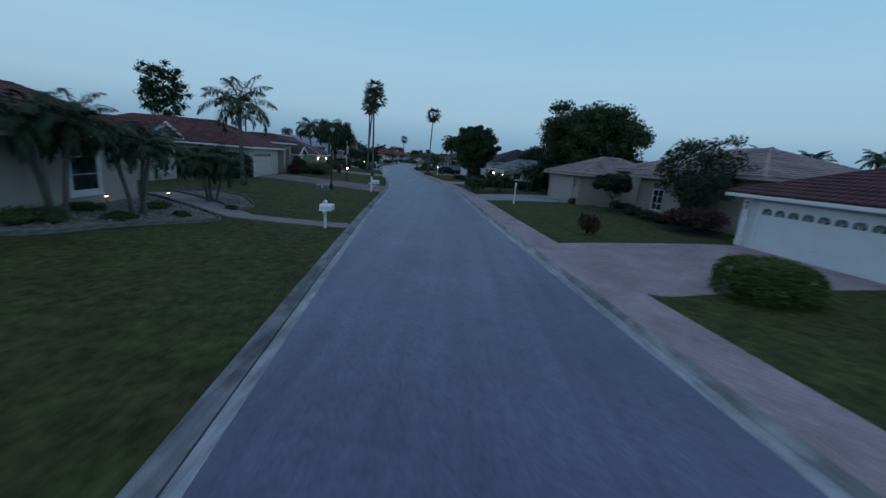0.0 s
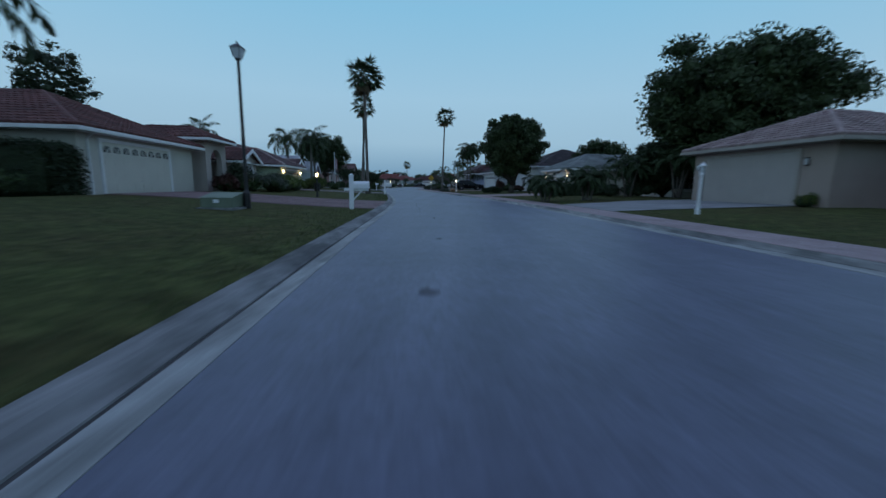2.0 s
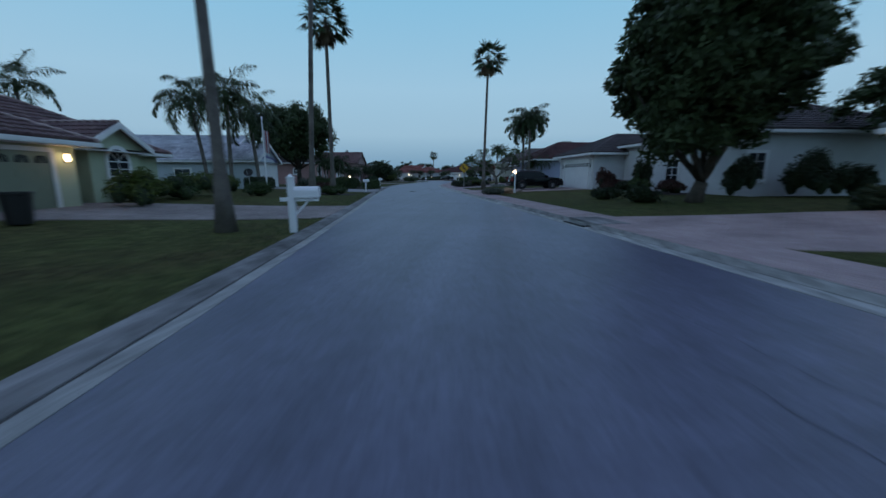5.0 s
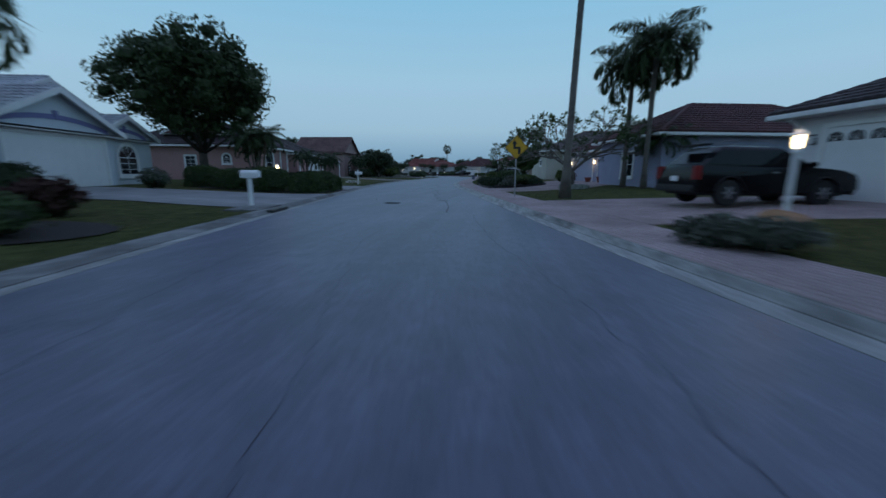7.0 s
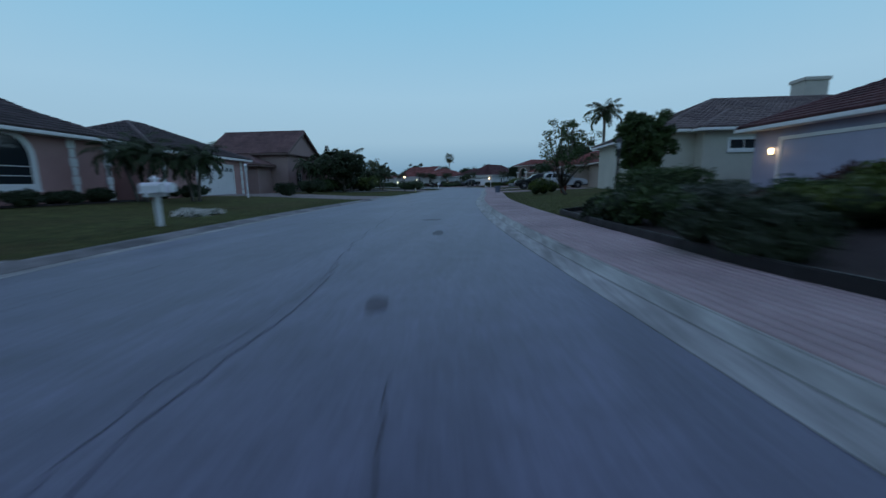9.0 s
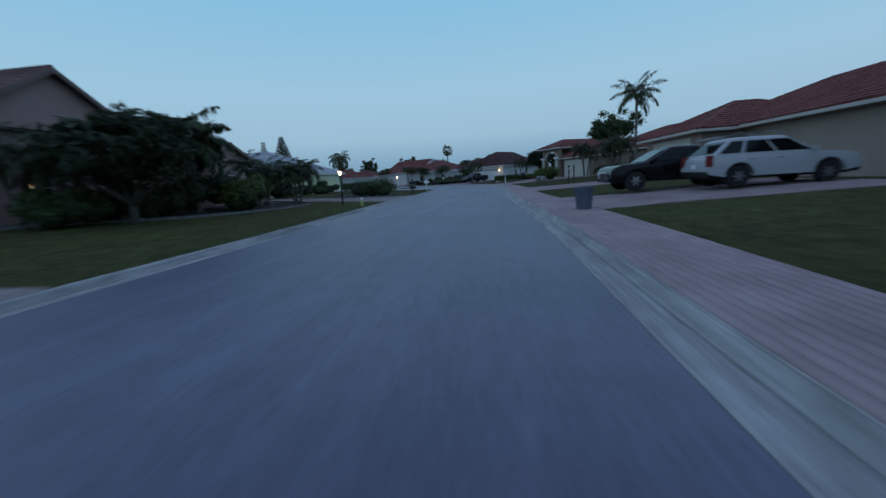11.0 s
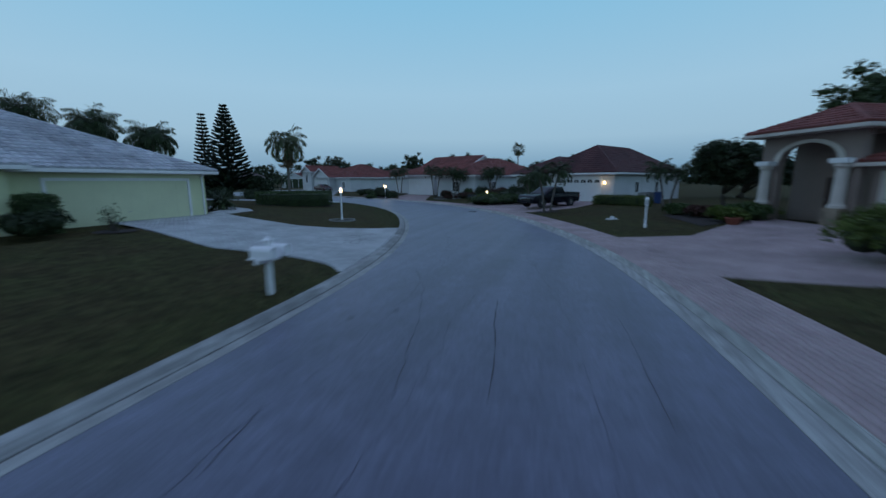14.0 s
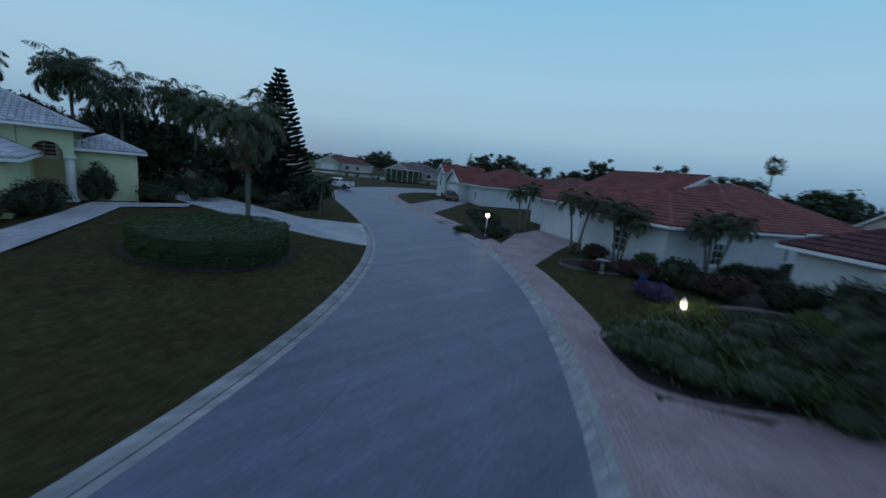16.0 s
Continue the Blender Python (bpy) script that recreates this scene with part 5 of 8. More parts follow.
# ---- plants ----
def quads(C, U, Wv, name, material, parent=None, label=""):
    """Leaves: centres C, half-length vectors U, half-width vectors Wv (diamonds folded along U)."""
    n = len(C)
    V = np.empty((n, 4, 3))
    V[:, 0], V[:, 1], V[:, 2], V[:, 3] = C - U, C + Wv, C + U, C - Wv
    F = np.arange(4 * n).reshape(n, 4)
    return fast(name, V.reshape(-1, 3), F, material, parent, label)


def rand_unit(r, n):
    v = r.normal(size=(n, 3))
    return v / np.linalg.norm(v, axis=1)[:, None]


def leaf_cloud(r, centres, radii, per, size, squash=0.75):
    C = np.concatenate([c + rand_unit(r, per) * (rad * r.uniform(0.1, 1.0, (per, 1)) ** 0.45) * (1, 1, squash) for c, rad in zip(centres, radii)])
    n = len(C)
    U = rand_unit(r, n) * size * r.uniform(0.6, 1.3, (n, 1))
    W = np.cross(U, rand_unit(r, n)) * 0.45
    return C, U, W


def tree(kind_label, x, y, height, crown_r, seed, leaf, leaf_size=0.16, density=1.0, trunk_r=0.22, bark=None, flat=0.8, low=0.35, name="tree", category="tree", sparse=False, clumps=34, z=None):
    r = np.random.RandomState(seed)
    e = empty(name, pose(x, y, gz(x, y) - 0.03 if z is None else z), kind_label, category)
    zc = height * (low + (1 - low) / 2)
    rz_ = height * (1 - low) / 2
    cent, rad = [], []
    # clumps over a lumpy shell, some of them inside it
    ph = r.uniform(0, 6.28, 6)
    for k in range(clumps):
        zz = 1 - 2 * (k + 0.5) / clumps
        a = k * 2.39996 + r.uniform(-0.25, 0.25)
        q = math.sqrt(max(0.0, 1 - zz * zz))
        lump = 1 + 0.10 * math.sin(3 * a + ph[0] + 2 * zz) + 0.09 * math.sin(2 * a - ph[1] - 4 * zz) + 0.06 * math.sin(5 * a + ph[2] + 5 * zz)
        f = (0.74 if zz > 0.82 else lump) * (r.uniform(0.70, 0.84) if r.rand() < 0.78 else r.uniform(0.3, 0.65))
        p = np.array([math.cos(a) * q * f * crown_r, math.sin(a) * q * f * crown_r, max(0.3, zc + zz * f * rz_ * (1.0 if zz > 0 else flat))])
        cent.append(p), rad.append(crown_r * r.uniform(0.15, 0.27))
    order = r.permutation(clumps)
    cent, rad = [cent[k] for k in order], [rad[k] for k in order]
    bm = bmesh.new()
    lean = r.uniform(-0.3, 0.3, 2)
    fork = np.array([lean[0], lean[1], height * low * 0.75])
    tube(bm, [(0, 0, 0), tuple(fork * (0.5, 0.5, 0.5)), tuple(fork)], [trunk_r * 1.3, trunk_r, trunk_r * 0.85], 8)
    part("trunk", bm, bark or BARK, e, smooth=True)
    for c in cent[: (22 if sparse else 8)]:
        mid = fork * 0.45 + c * 0.55 + r.uniform(-0.2, 0.2, 3) * crown_r * 0.3
        part("limb", tube(bmesh.new(), [tuple(fork), tuple(mid), tuple(c)], [trunk_r * 0.5, trunk_r * 0.25, 0.02], 5), bark or BARK, e, smooth=True)
    C, U, W = leaf_cloud(r, cent, rad, int(100 * density), leaf_size)
    if not sparse:
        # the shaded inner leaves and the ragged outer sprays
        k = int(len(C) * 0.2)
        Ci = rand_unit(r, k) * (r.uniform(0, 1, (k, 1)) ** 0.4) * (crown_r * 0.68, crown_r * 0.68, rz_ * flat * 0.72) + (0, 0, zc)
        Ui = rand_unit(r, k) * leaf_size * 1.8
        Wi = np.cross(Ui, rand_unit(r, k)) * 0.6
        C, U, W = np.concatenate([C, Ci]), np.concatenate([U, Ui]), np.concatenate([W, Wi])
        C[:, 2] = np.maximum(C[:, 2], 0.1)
        # solid blobs in the leaf colour stand in for each clump's shaded inside
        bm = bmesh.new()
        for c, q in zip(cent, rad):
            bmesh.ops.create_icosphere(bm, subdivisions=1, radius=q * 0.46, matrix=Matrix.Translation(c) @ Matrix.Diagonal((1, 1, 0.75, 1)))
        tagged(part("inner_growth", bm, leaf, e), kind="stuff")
    quads(C, U, W, "crown", leaf, e)
    return e


def shrub(label, x, y, rx, ry, h, leaf, seed, n=900, size=0.06, z=None, rot=0.0, name="shrub", lumps=9, category="shrub", box_=False, core=True, twig=False):
    """A bush: a solid dark core, coloured as inner shade, under a coat of leaves."""
    r = np.random.RandomState(seed)
    e = empty(name, pose(x, y, gz(x, y) - 0.09 if z is None else z, 0, 0, rot), label, category)
    n = int(n * (2.1 if core else 1.0))
    if box_:
        P = r.uniform(-1, 1, (n, 3))
        ax = r.choice(3, n, p=[0.36, 0.36, 0.28])
        for k in range(3):
            m_ = ax == k
            P[m_, k] = np.where(k == 2, 1.0, np.sign(P[m_, k]))
        q = np.abs(P)
        q[:, 2] = np.maximum(P[:, 2], 0)
        pw = 6.0 if box_ is True else box_
        P /= np.maximum((q ** pw).sum(1) ** (1 / pw), 0.9)[:, None]
        C = P * (rx, ry, h / 2) + (0, 0, h / 2) + r.normal(size=(n, 3)) * size * 0.9 - P * (rx, ry, h / 2) * r.uniform(0, 0.1, (n, 1))
        bm = boxed(-rx * 0.9, rx * 0.9, -ry * 0.86, ry * 0.86, 0.02, h * 0.9, min(rx, ry, h) * (0.26 if box_ is True else 0.4))
    else:
        cs = [np.array((r.uniform(-0.6, 0.6) * rx, r.uniform(-0.6, 0.6) * ry, h * r.uniform(0.3, 0.62))) for _ in range(lumps)]
        k = r.randint(0, lumps, n)
        d = rand_unit(r, n)
        d[:, 2] = np.abs(d[:, 2]) * 1.0 - 0.25 * (r.rand(n) < 0.4)
        C = np.array(cs)[k] + d * (rx * 0.5, ry * 0.5, h * 0.40) * r.uniform(0.72, 1.16, (n, 1))
        C[:, 2] = np.maximum(C[:, 2], 0.02)
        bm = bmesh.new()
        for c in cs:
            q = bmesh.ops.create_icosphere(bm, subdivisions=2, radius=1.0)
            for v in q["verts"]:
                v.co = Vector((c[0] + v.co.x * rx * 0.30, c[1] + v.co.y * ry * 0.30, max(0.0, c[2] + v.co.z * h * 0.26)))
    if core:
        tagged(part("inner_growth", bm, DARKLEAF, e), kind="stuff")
    else:
        bm.free()
        for k in range(14):
            c = C[r.randint(0, n)]
            part("branch", tube(bmesh.new(), [(0, 0, 0), tuple(c * 0.6 + r.normal(size=3) * 0.05), tuple(c)], [0.025, 0.014, 0.005], 4), BARK, e)
    U = rand_unit(r, n) * size * r.uniform(0.7, 1.3, (n, 1))
    W = np.cross(U, rand_unit(r, n)) * 0.5
    quads(C, U, W, "leaves", leaf, e)
    return e


def frond_pinnate(r, L, droop, leaflet, n=54, width=0.03, up=0.6):
    """One feather frond in the xz plane from the origin: leaflets as diamonds."""
    C, U, W, pts = [], [], [], []
    a, x, z = up, 0.0, 0.0
    st = L / n
    for k in range(n):
        f = k / n
        x, z = x + st * math.cos(a), z + st * math.sin(a)
        a -= droop / n * (0.5 + 1.2 * f)
        pts.append((x, 0, z))
        if f < 0.12:
            continue
        ll = leaflet * math.sin(math.pi * min(1, 0.18 + f * 0.85)) ** 0.6
        for sg in (-1, 1):
            dv = np.array([0.55 * math.cos(a), sg * 0.8, 0.55 * math.sin(a) - 0.35 - 0.6 * f]) + r.normal(size=3) * 0.30
            dv /= np.linalg.norm(dv)
            u = dv * ll / 2
            C.append(np.array([x, 0, z]) + u), U.append(u)
            W.append(np.cross(dv, (0.3, 0, 1)) / max(1e-6, np.linalg.norm(np.cross(dv, (0.3, 0, 1)))) * width)
    return np.array(C), np.array(U), np.array(W), pts


def rotz(A, a):
    c, s = math.cos(a), math.sin(a)
    return np.stack([A[:, 0] * c - A[:, 1] * s, A[:, 0] * s + A[:, 1] * c, A[:, 2]], 1)


def feather_palm(label, x, y, h, seed, fronds=18, L=2.6, droop=1.7, leaflet=0.6, trunk=0.13, leaf=None, lean=(0, 0), shaft=True, dead=0, name="palm_tree", z=None, top=None, width=0.03, bow=0.0):
    r = np.random.RandomState(seed)
    e = empty(name, pose(x, y, gz(x, y) - 0.03 if z is None else z), label, "palm tree")
    fronds, leaflet, width = int(fronds * 1.35), leaflet * 1.15, width * 1.25
    tip = np.array([lean[0], lean[1], h])
    n = 9
    P = [tuple(np.array([lean[0] * (k / n) ** 1.5 + bow * math.sin(math.pi * k / n), lean[1] * (k / n) ** 1.5, h * k / n])) for k in range(n + 1)]
    bm = tube(bmesh.new(), P, [trunk * (1.45 - 0.6 * min(1, 4 * k / n)) if k < 3 else trunk * (0.95 + 0.05 * (k % 2)) for k in range(n + 1)], 10)
    part("trunk", bm, PALM_BARK, e, smooth=True)
    if shaft:
        bm = lathe([(trunk * 1.05, -0.1), (trunk * 1.4, 0.1), (trunk * 1.15, 0.6), (trunk * 0.5, 0.9)], 10)
        part("crownshaft", bm, FROND, e).location = tuple(tip)
        tip = tip + (0, 0, 0.55)
    for nm, cnt, mt in (("frond", fronds, leaf or FROND), ("dead_frond", dead, FROND_DEAD)):
        for k in range(cnt):
            a = 2 * math.pi * (k * 0.381966 + r.uniform(-0.03, 0.03))
            f = (k + 0.5) / max(1, cnt)
            up = (1.35 - 1.55 * f) if nm == "frond" else -0.9
            C, U, W, pts = frond_pinnate(r, L * r.uniform(0.85, 1.1), droop * (0.75 + 0.5 * f), leaflet, width=width, up=up + r.uniform(-0.1, 0.1))
            C, U, W = rotz(C, a) + tip, rotz(U, a), rotz(W, a)
            V = np.empty((len(C), 4, 3))
            V[:, 0], V[:, 1], V[:, 2], V[:, 3] = C - U, C + W, C + U, C - W
            F = np.arange(4 * len(C)).reshape(-1, 4)
            q = rotz(np.array(pts), a) + tip
            R = []
            for i, p in enumerate(q):
                w = 0.022 * (1 - 0.8 * i / len(q))
                R += [p + (0, 0, w), p - (0, 0, w)]
            R = np.array(R)
            RF = np.array([(2 * i, 2 * i + 1, 2 * i + 3, 2 * i + 2) for i in range(len(q) - 1)]) + len(V) * 4
            fast(nm, np.concatenate([V.reshape(-1, 3), R]), np.concatenate([F, RF]), mt, e)
    return e


def fan_palm(label, x, y, h, seed, lean=(0, 0), fans=44, R=1.45, skirt=26, trunk=0.145, z=None):
    """A tall slender trunk with a round head of fans and a skirt of dead ones."""
    r = np.random.RandomState(seed)
    e = empty("fan_palm", pose(x, y, gz(x, y) - 0.03 if z is None else z), label, "palm tree")
    tip = np.array([lean[0], lean[1], h])
    n = 12
    P = [(lean[0] * (k / n) ** 1.3, lean[1] * (k / n) ** 1.3, h * k / n) for k in range(n + 1)]
    part("trunk", tube(bmesh.new(), P, [trunk * (1.9 if k == 0 else 1.3 if k == 1 else 1.0 - 0.25 * k / n) for k in range(n + 1)], 10), PALM_BARK, e, smooth=True)
    for nm, cnt, mt, lo, hi in (("fan", fans, FROND, -0.5, 0.97), ("dead_fan", skirt, FROND_DEAD, -0.93, -0.5)):
        for k in range(cnt):
            zz = lo + (hi - lo) * (k + 0.5) / cnt
            a = k * 2.39996
            d = np.array([math.cos(a) * math.sqrt(1 - zz * zz), math.sin(a) * math.sqrt(1 - zz * zz), zz])
            side = np.cross(d, (0, 0, 1))
            side /= np.linalg.norm(side) + 1e-9
            up = np.cross(side, d)
            stem = r.uniform(0.5, 0.95) * R * (1.0 if nm == "fan" else 0.6)
            hub = tip + d * stem - np.array([0, 0, (0.22 * (1 - zz)) * stem])
            C, U, W = [], [], []
            for q in np.linspace(-1.45, 1.45, 17):
                dv = d * math.cos(q) + side * math.sin(q) - np.array([0, 0, r.uniform(0.05, 0.5) + 0.35 * (1 - zz) if nm == "fan" else 2.6])
                dv /= np.linalg.norm(dv)
                ll = R * 0.64 * r.uniform(0.8, 1.15) * (1 - 0.15 * abs(q))
                C.append(hub + dv * ll / 2), U.append(dv * ll / 2), W.append((up * 0.012 + np.cross(dv, up) * 0.046) * R / 1.2)
            C, U, W = np.array(C), np.array(U), np.array(W)
            V = np.empty((len(C), 4, 3))
            V[:, 0], V[:, 1], V[:, 2], V[:, 3] = C - U, C + W, C + U, C - W
            F = np.arange(4 * len(C)).reshape(-1, 4)
            S = np.array([tip + side * 0.015, tip - side * 0.015, hub - side * 0.012, hub + side * 0.012])
            fast(nm, np.concatenate([V.reshape(-1, 3), S]), np.concatenate([F, [[len(V) * 4, len(V) * 4 + 1, len(V) * 4 + 2, len(V) * 4 + 3]]]), mt, e)
    return e


def tier_pine(label, x, y, h, R, seed, tiers=26, z=None):
    r = np.random.RandomState(seed)
    e = empty("norfolk_pine", pose(x, y, 0.35 if z is None else z), label, "pine tree")
    part("trunk", tube(bmesh.new(), [(0, 0, 0), (0, 0, h * 0.5), (0, 0, h)], [0.22, 0.13, 0.02], 8), BARK, e, smooth=True)
    C, U, W = [], [], []
    for t in range(tiers):
        f = t / (tiers - 1)
        zz = h * (0.10 + 0.88 * f)
        rr = R * (1 - f) ** 0.8 + 0.12
        for k in range(7):
            a = k * math.pi / 3.5 + t * 0.5 + r.uniform(-0.1, 0.1)
            m = max(6, int(rr * 20))
            for i in range(m):
                q = (i + 0.5) / m
                p = np.array([math.cos(a) * rr * q, math.sin(a) * rr * q, zz + 0.34 * rr * q * q - 0.12 * rr * q])
                for sg in (-1, 1):
                    dv = np.array([math.cos(a + sg * 0.9), math.sin(a + sg * 0.9), 0.35]) + r.normal(size=3) * 0.1
                    ll = 0.46 * (1.05 - 0.4 * q)
                    C.append(p + dv * ll / 2), U.append(dv * ll / 2), W.append(np.array([0, 0, 0.11]) + np.cross(dv, (0, 0, 1)) * 0.06)
    quads(np.array(C), np.array(U), np.array(W), "crown", PINE, e)
    return e


# tall fan palms
fan_palm("tall slender fan palm with a shaggy skirt of dead leaves", -11.6, 69.0, 10.9, 11, (-0.3, 0.2))
fan_palm("tall slender fan palm beside its taller twin", -15.4, 82.0, 13.9, 12, (0.8, 0.0))
fan_palm("tall slender fan palm rising from a grey shrub", -16.7, 88.3, 11.9, 13, (0.05, 0.0))
fan_palm("tall straight fan palm near the yellow road sign", -5.9, 100.6, 12.5, 14, (0.3, 0.2))
fan_palm("very tall fan palm far off above the roofs", -51, 388, 18.4, 15, (0, 0), R=3.0, trunk=0.35)
# feather palms on the west side
feather_palm("queen palm with pale ringed trunk on the lawn", -14.8, 39.8, 5.0, 21, 14, 3.2, 1.6, 0.7, lean=(-0.3, 0.4))
feather_palm("queen palm behind the plum roof", -39.4, 86.5, 7.2, 22, 11, 3.5, 1.6, 0.8)
for i, (px, py, ph, le) in enumerate(((-25.7, 93.7, 5.7, -0.5), (-24.2, 87.7, 6.2, 0.15), (-28.2, 90.5, 6.4, -0.9))):
    feather_palm("drooping queen palm in front of the white-roofed house", px, py, ph, 23 + i, 15, 3.5, 2.2, 0.95, 0.15, lean=(le, 0))
feather_palm("queen palm with golden hanging fronds in an oval hedge", -45.4, 205.3, 5.2, 31, 17, 2.7, 2.5, 0.75, 0.13, dead=6, leaf=FROND_PALE)
for i, (px, py, ph) in enumerate(((-70, 193, 8.2), (-73, 199, 8.6), (-68, 202, 7.2), (-76, 207, 8.2), (-72, 211, 6.8), (-80, 199, 9.2), (-66, 207, 6.4))):
    feather_palm("dark queen palm behind the lemon house", px, py, ph, 40 + i, 24, 3.6, 2.1, 1.0)
# pygmy palms and clusters
def pygmy(label, x, y, h, seed, stems=3, L=1.2, leaf=None):
    r = random.Random(seed)
    for k in range(stems):
        a = 2 * math.pi * k / stems + r.uniform(-0.4, 0.4)
        feather_palm(label, x + 0.22 * math.cos(a), y + 0.22 * math.sin(a), h * r.uniform(0.8, 1.05), seed * 7 + k, 15, L, 1.9, 0.32, 0.07, leaf, (0.5 * math.cos(a), 0.5 * math.sin(a)), False, name="pygmy_palm", width=0.014)


pygmy("clustered pygmy date palm in the stone bed", -11.4, 26.2, 2.7, 51, 3, 1.5)
pygmy("clustered pygmy date palm in the stone bed", -11.6, 31.0, 2.2, 52, 3, 1.4)
pygmy("clustered pygmy date palm beside the beige wall", -12.3, 24.0, 3.1, 53, 4, 1.7)
pygmy("low pygmy date palm leaning over the lawn", 2.5, 55.8, 1.25, 54, 3, 1.15)
pygmy("spreading pygmy date palm on the lawn", 5.5, 57.3, 1.5, 55, 4, 1.4)
pygmy("pygmy date palm before the pink house", -28.6, 127.0, 2.3, 57, 3, 1.6)
pygmy("pygmy date palm before the pink house", -30.2, 125.4, 2.5, 58, 3, 1.6)
pygmy("pygmy date palm above clipped hedges", -23.6, 106.4, 2.9, 59, 3, 1.5)
pygmy("pygmy date palm above clipped hedges", -26.0, 109.6, 3.2, 60, 3, 1.5)
pygmy("pygmy date palm beside the driveway", -20.6, 202.9, 3.1, 61, 2, 1.4)
pygmy("pygmy date palm before the maroon-roofed house", -22.6, 211.0, 2.6, 62, 2, 1.2)
pygmy("small palm before the columned house", -5.2, 188.6, 3.6, 63, 3, 1.7)
pygmy("small palm beside the white wall", -12.2, 207.4, 2.7, 64, 2, 1.4)
pygmy("small palm before the red-roofed house", -36.6, 222.8, 3.8, 65, 2, 1.4)
pygmy("small palm before the red-roofed house", -33.4, 222.0, 3.2, 66, 3, 1.3)
pygmy("small palm before the red-roofed house", -43.6, 226.6, 3.6, 67, 2, 1.3)
pygmy("small palm against the red-roofed house", -29.0, 223.0, 3.0, 68, 3, 1.3)
pygmy("small palm before the mauve-brown gable", -31.8, 146.4, 2.6, 157, 3, 1.6)
pygmy("small palm before the mauve-brown gable", -32.6, 149.6, 2.8, 158, 3, 1.6)
pygmy("small palm beside the brown house", -29.6, 156.6, 2.2, 69, 3, 1.5)
pygmy("small palm beside the brown house", -28.4, 158.2, 2.4, 70, 3, 1.4)
pygmy("palm leaning over the grey driveway", -53.6, 213.0, 2.6, 71, 1, 1.7)
pygmy("small palm beside the lilac wall", 0.4, 107.6, 2.9, 72, 3, 1.4)
pygmy("small palm beside the tan house", -6.4, 170.4, 3.0, 73, 3, 1.5)
for i, (px, py, ph) in enumerate(((-1.4, 108.4, 6.2), (-0.9, 106.4, 6.8))):
    feather_palm("queen palm with hanging fronds beside the lilac house", px, py, ph, 81 + i, 18, 2.9, 2.2, 0.9)
feather_palm("coconut palm above the columned house", -1.6, 180.8, 8.2, 83, 14, 3.1, 1.5, 0.7, 0.13, shaft=False, width=0.035)
feather_palm("palm behind the cream chimney house", -3.6, 147.0, 6.2, 84, 14, 2.0, 1.6, 0.5)
for i, (px, py, ph) in enumerate(((40, 66, 6.2), (44, 63, 6.0), (42, 60, 5.4), (47, 58, 6.2))):
    feather_palm("palm behind the white garage house", px, py, ph, 85 + i, 13, 2.2, 1.7, 0.5)
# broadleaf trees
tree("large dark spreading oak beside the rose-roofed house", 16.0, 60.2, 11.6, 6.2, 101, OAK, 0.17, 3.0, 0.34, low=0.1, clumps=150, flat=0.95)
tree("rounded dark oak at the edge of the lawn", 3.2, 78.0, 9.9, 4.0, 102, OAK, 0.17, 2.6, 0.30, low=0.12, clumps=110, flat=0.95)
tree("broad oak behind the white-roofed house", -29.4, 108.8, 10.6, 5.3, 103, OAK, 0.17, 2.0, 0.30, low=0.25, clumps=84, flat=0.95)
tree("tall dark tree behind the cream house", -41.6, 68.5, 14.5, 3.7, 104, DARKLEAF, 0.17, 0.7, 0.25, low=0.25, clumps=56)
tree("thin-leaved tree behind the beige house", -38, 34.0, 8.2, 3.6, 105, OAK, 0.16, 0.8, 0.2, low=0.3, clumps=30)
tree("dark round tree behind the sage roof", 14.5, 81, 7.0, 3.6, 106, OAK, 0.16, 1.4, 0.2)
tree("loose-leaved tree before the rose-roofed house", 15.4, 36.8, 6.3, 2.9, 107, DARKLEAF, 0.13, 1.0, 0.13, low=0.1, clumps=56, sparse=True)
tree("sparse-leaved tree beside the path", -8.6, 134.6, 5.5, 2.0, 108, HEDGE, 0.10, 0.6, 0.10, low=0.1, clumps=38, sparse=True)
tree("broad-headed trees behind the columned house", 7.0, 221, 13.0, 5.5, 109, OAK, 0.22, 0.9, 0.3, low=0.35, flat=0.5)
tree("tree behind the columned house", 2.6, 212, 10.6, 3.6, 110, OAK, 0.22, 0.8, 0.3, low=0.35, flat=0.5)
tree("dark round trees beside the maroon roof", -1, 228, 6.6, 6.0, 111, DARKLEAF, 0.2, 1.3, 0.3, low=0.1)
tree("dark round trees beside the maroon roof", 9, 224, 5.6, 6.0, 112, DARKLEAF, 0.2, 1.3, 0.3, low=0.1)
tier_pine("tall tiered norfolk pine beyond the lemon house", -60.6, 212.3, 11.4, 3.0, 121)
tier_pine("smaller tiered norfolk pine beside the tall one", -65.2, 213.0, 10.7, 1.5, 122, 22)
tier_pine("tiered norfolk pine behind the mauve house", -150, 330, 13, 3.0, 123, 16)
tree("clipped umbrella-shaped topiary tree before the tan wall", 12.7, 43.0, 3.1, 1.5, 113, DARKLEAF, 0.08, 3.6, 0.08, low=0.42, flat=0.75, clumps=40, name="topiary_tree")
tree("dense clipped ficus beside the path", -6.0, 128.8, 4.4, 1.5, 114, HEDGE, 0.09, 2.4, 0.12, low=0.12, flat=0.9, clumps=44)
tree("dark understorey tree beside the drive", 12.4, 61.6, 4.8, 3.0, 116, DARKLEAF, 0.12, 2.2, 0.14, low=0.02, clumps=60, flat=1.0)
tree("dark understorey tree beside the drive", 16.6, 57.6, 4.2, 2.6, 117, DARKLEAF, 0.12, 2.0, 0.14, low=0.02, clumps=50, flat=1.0)
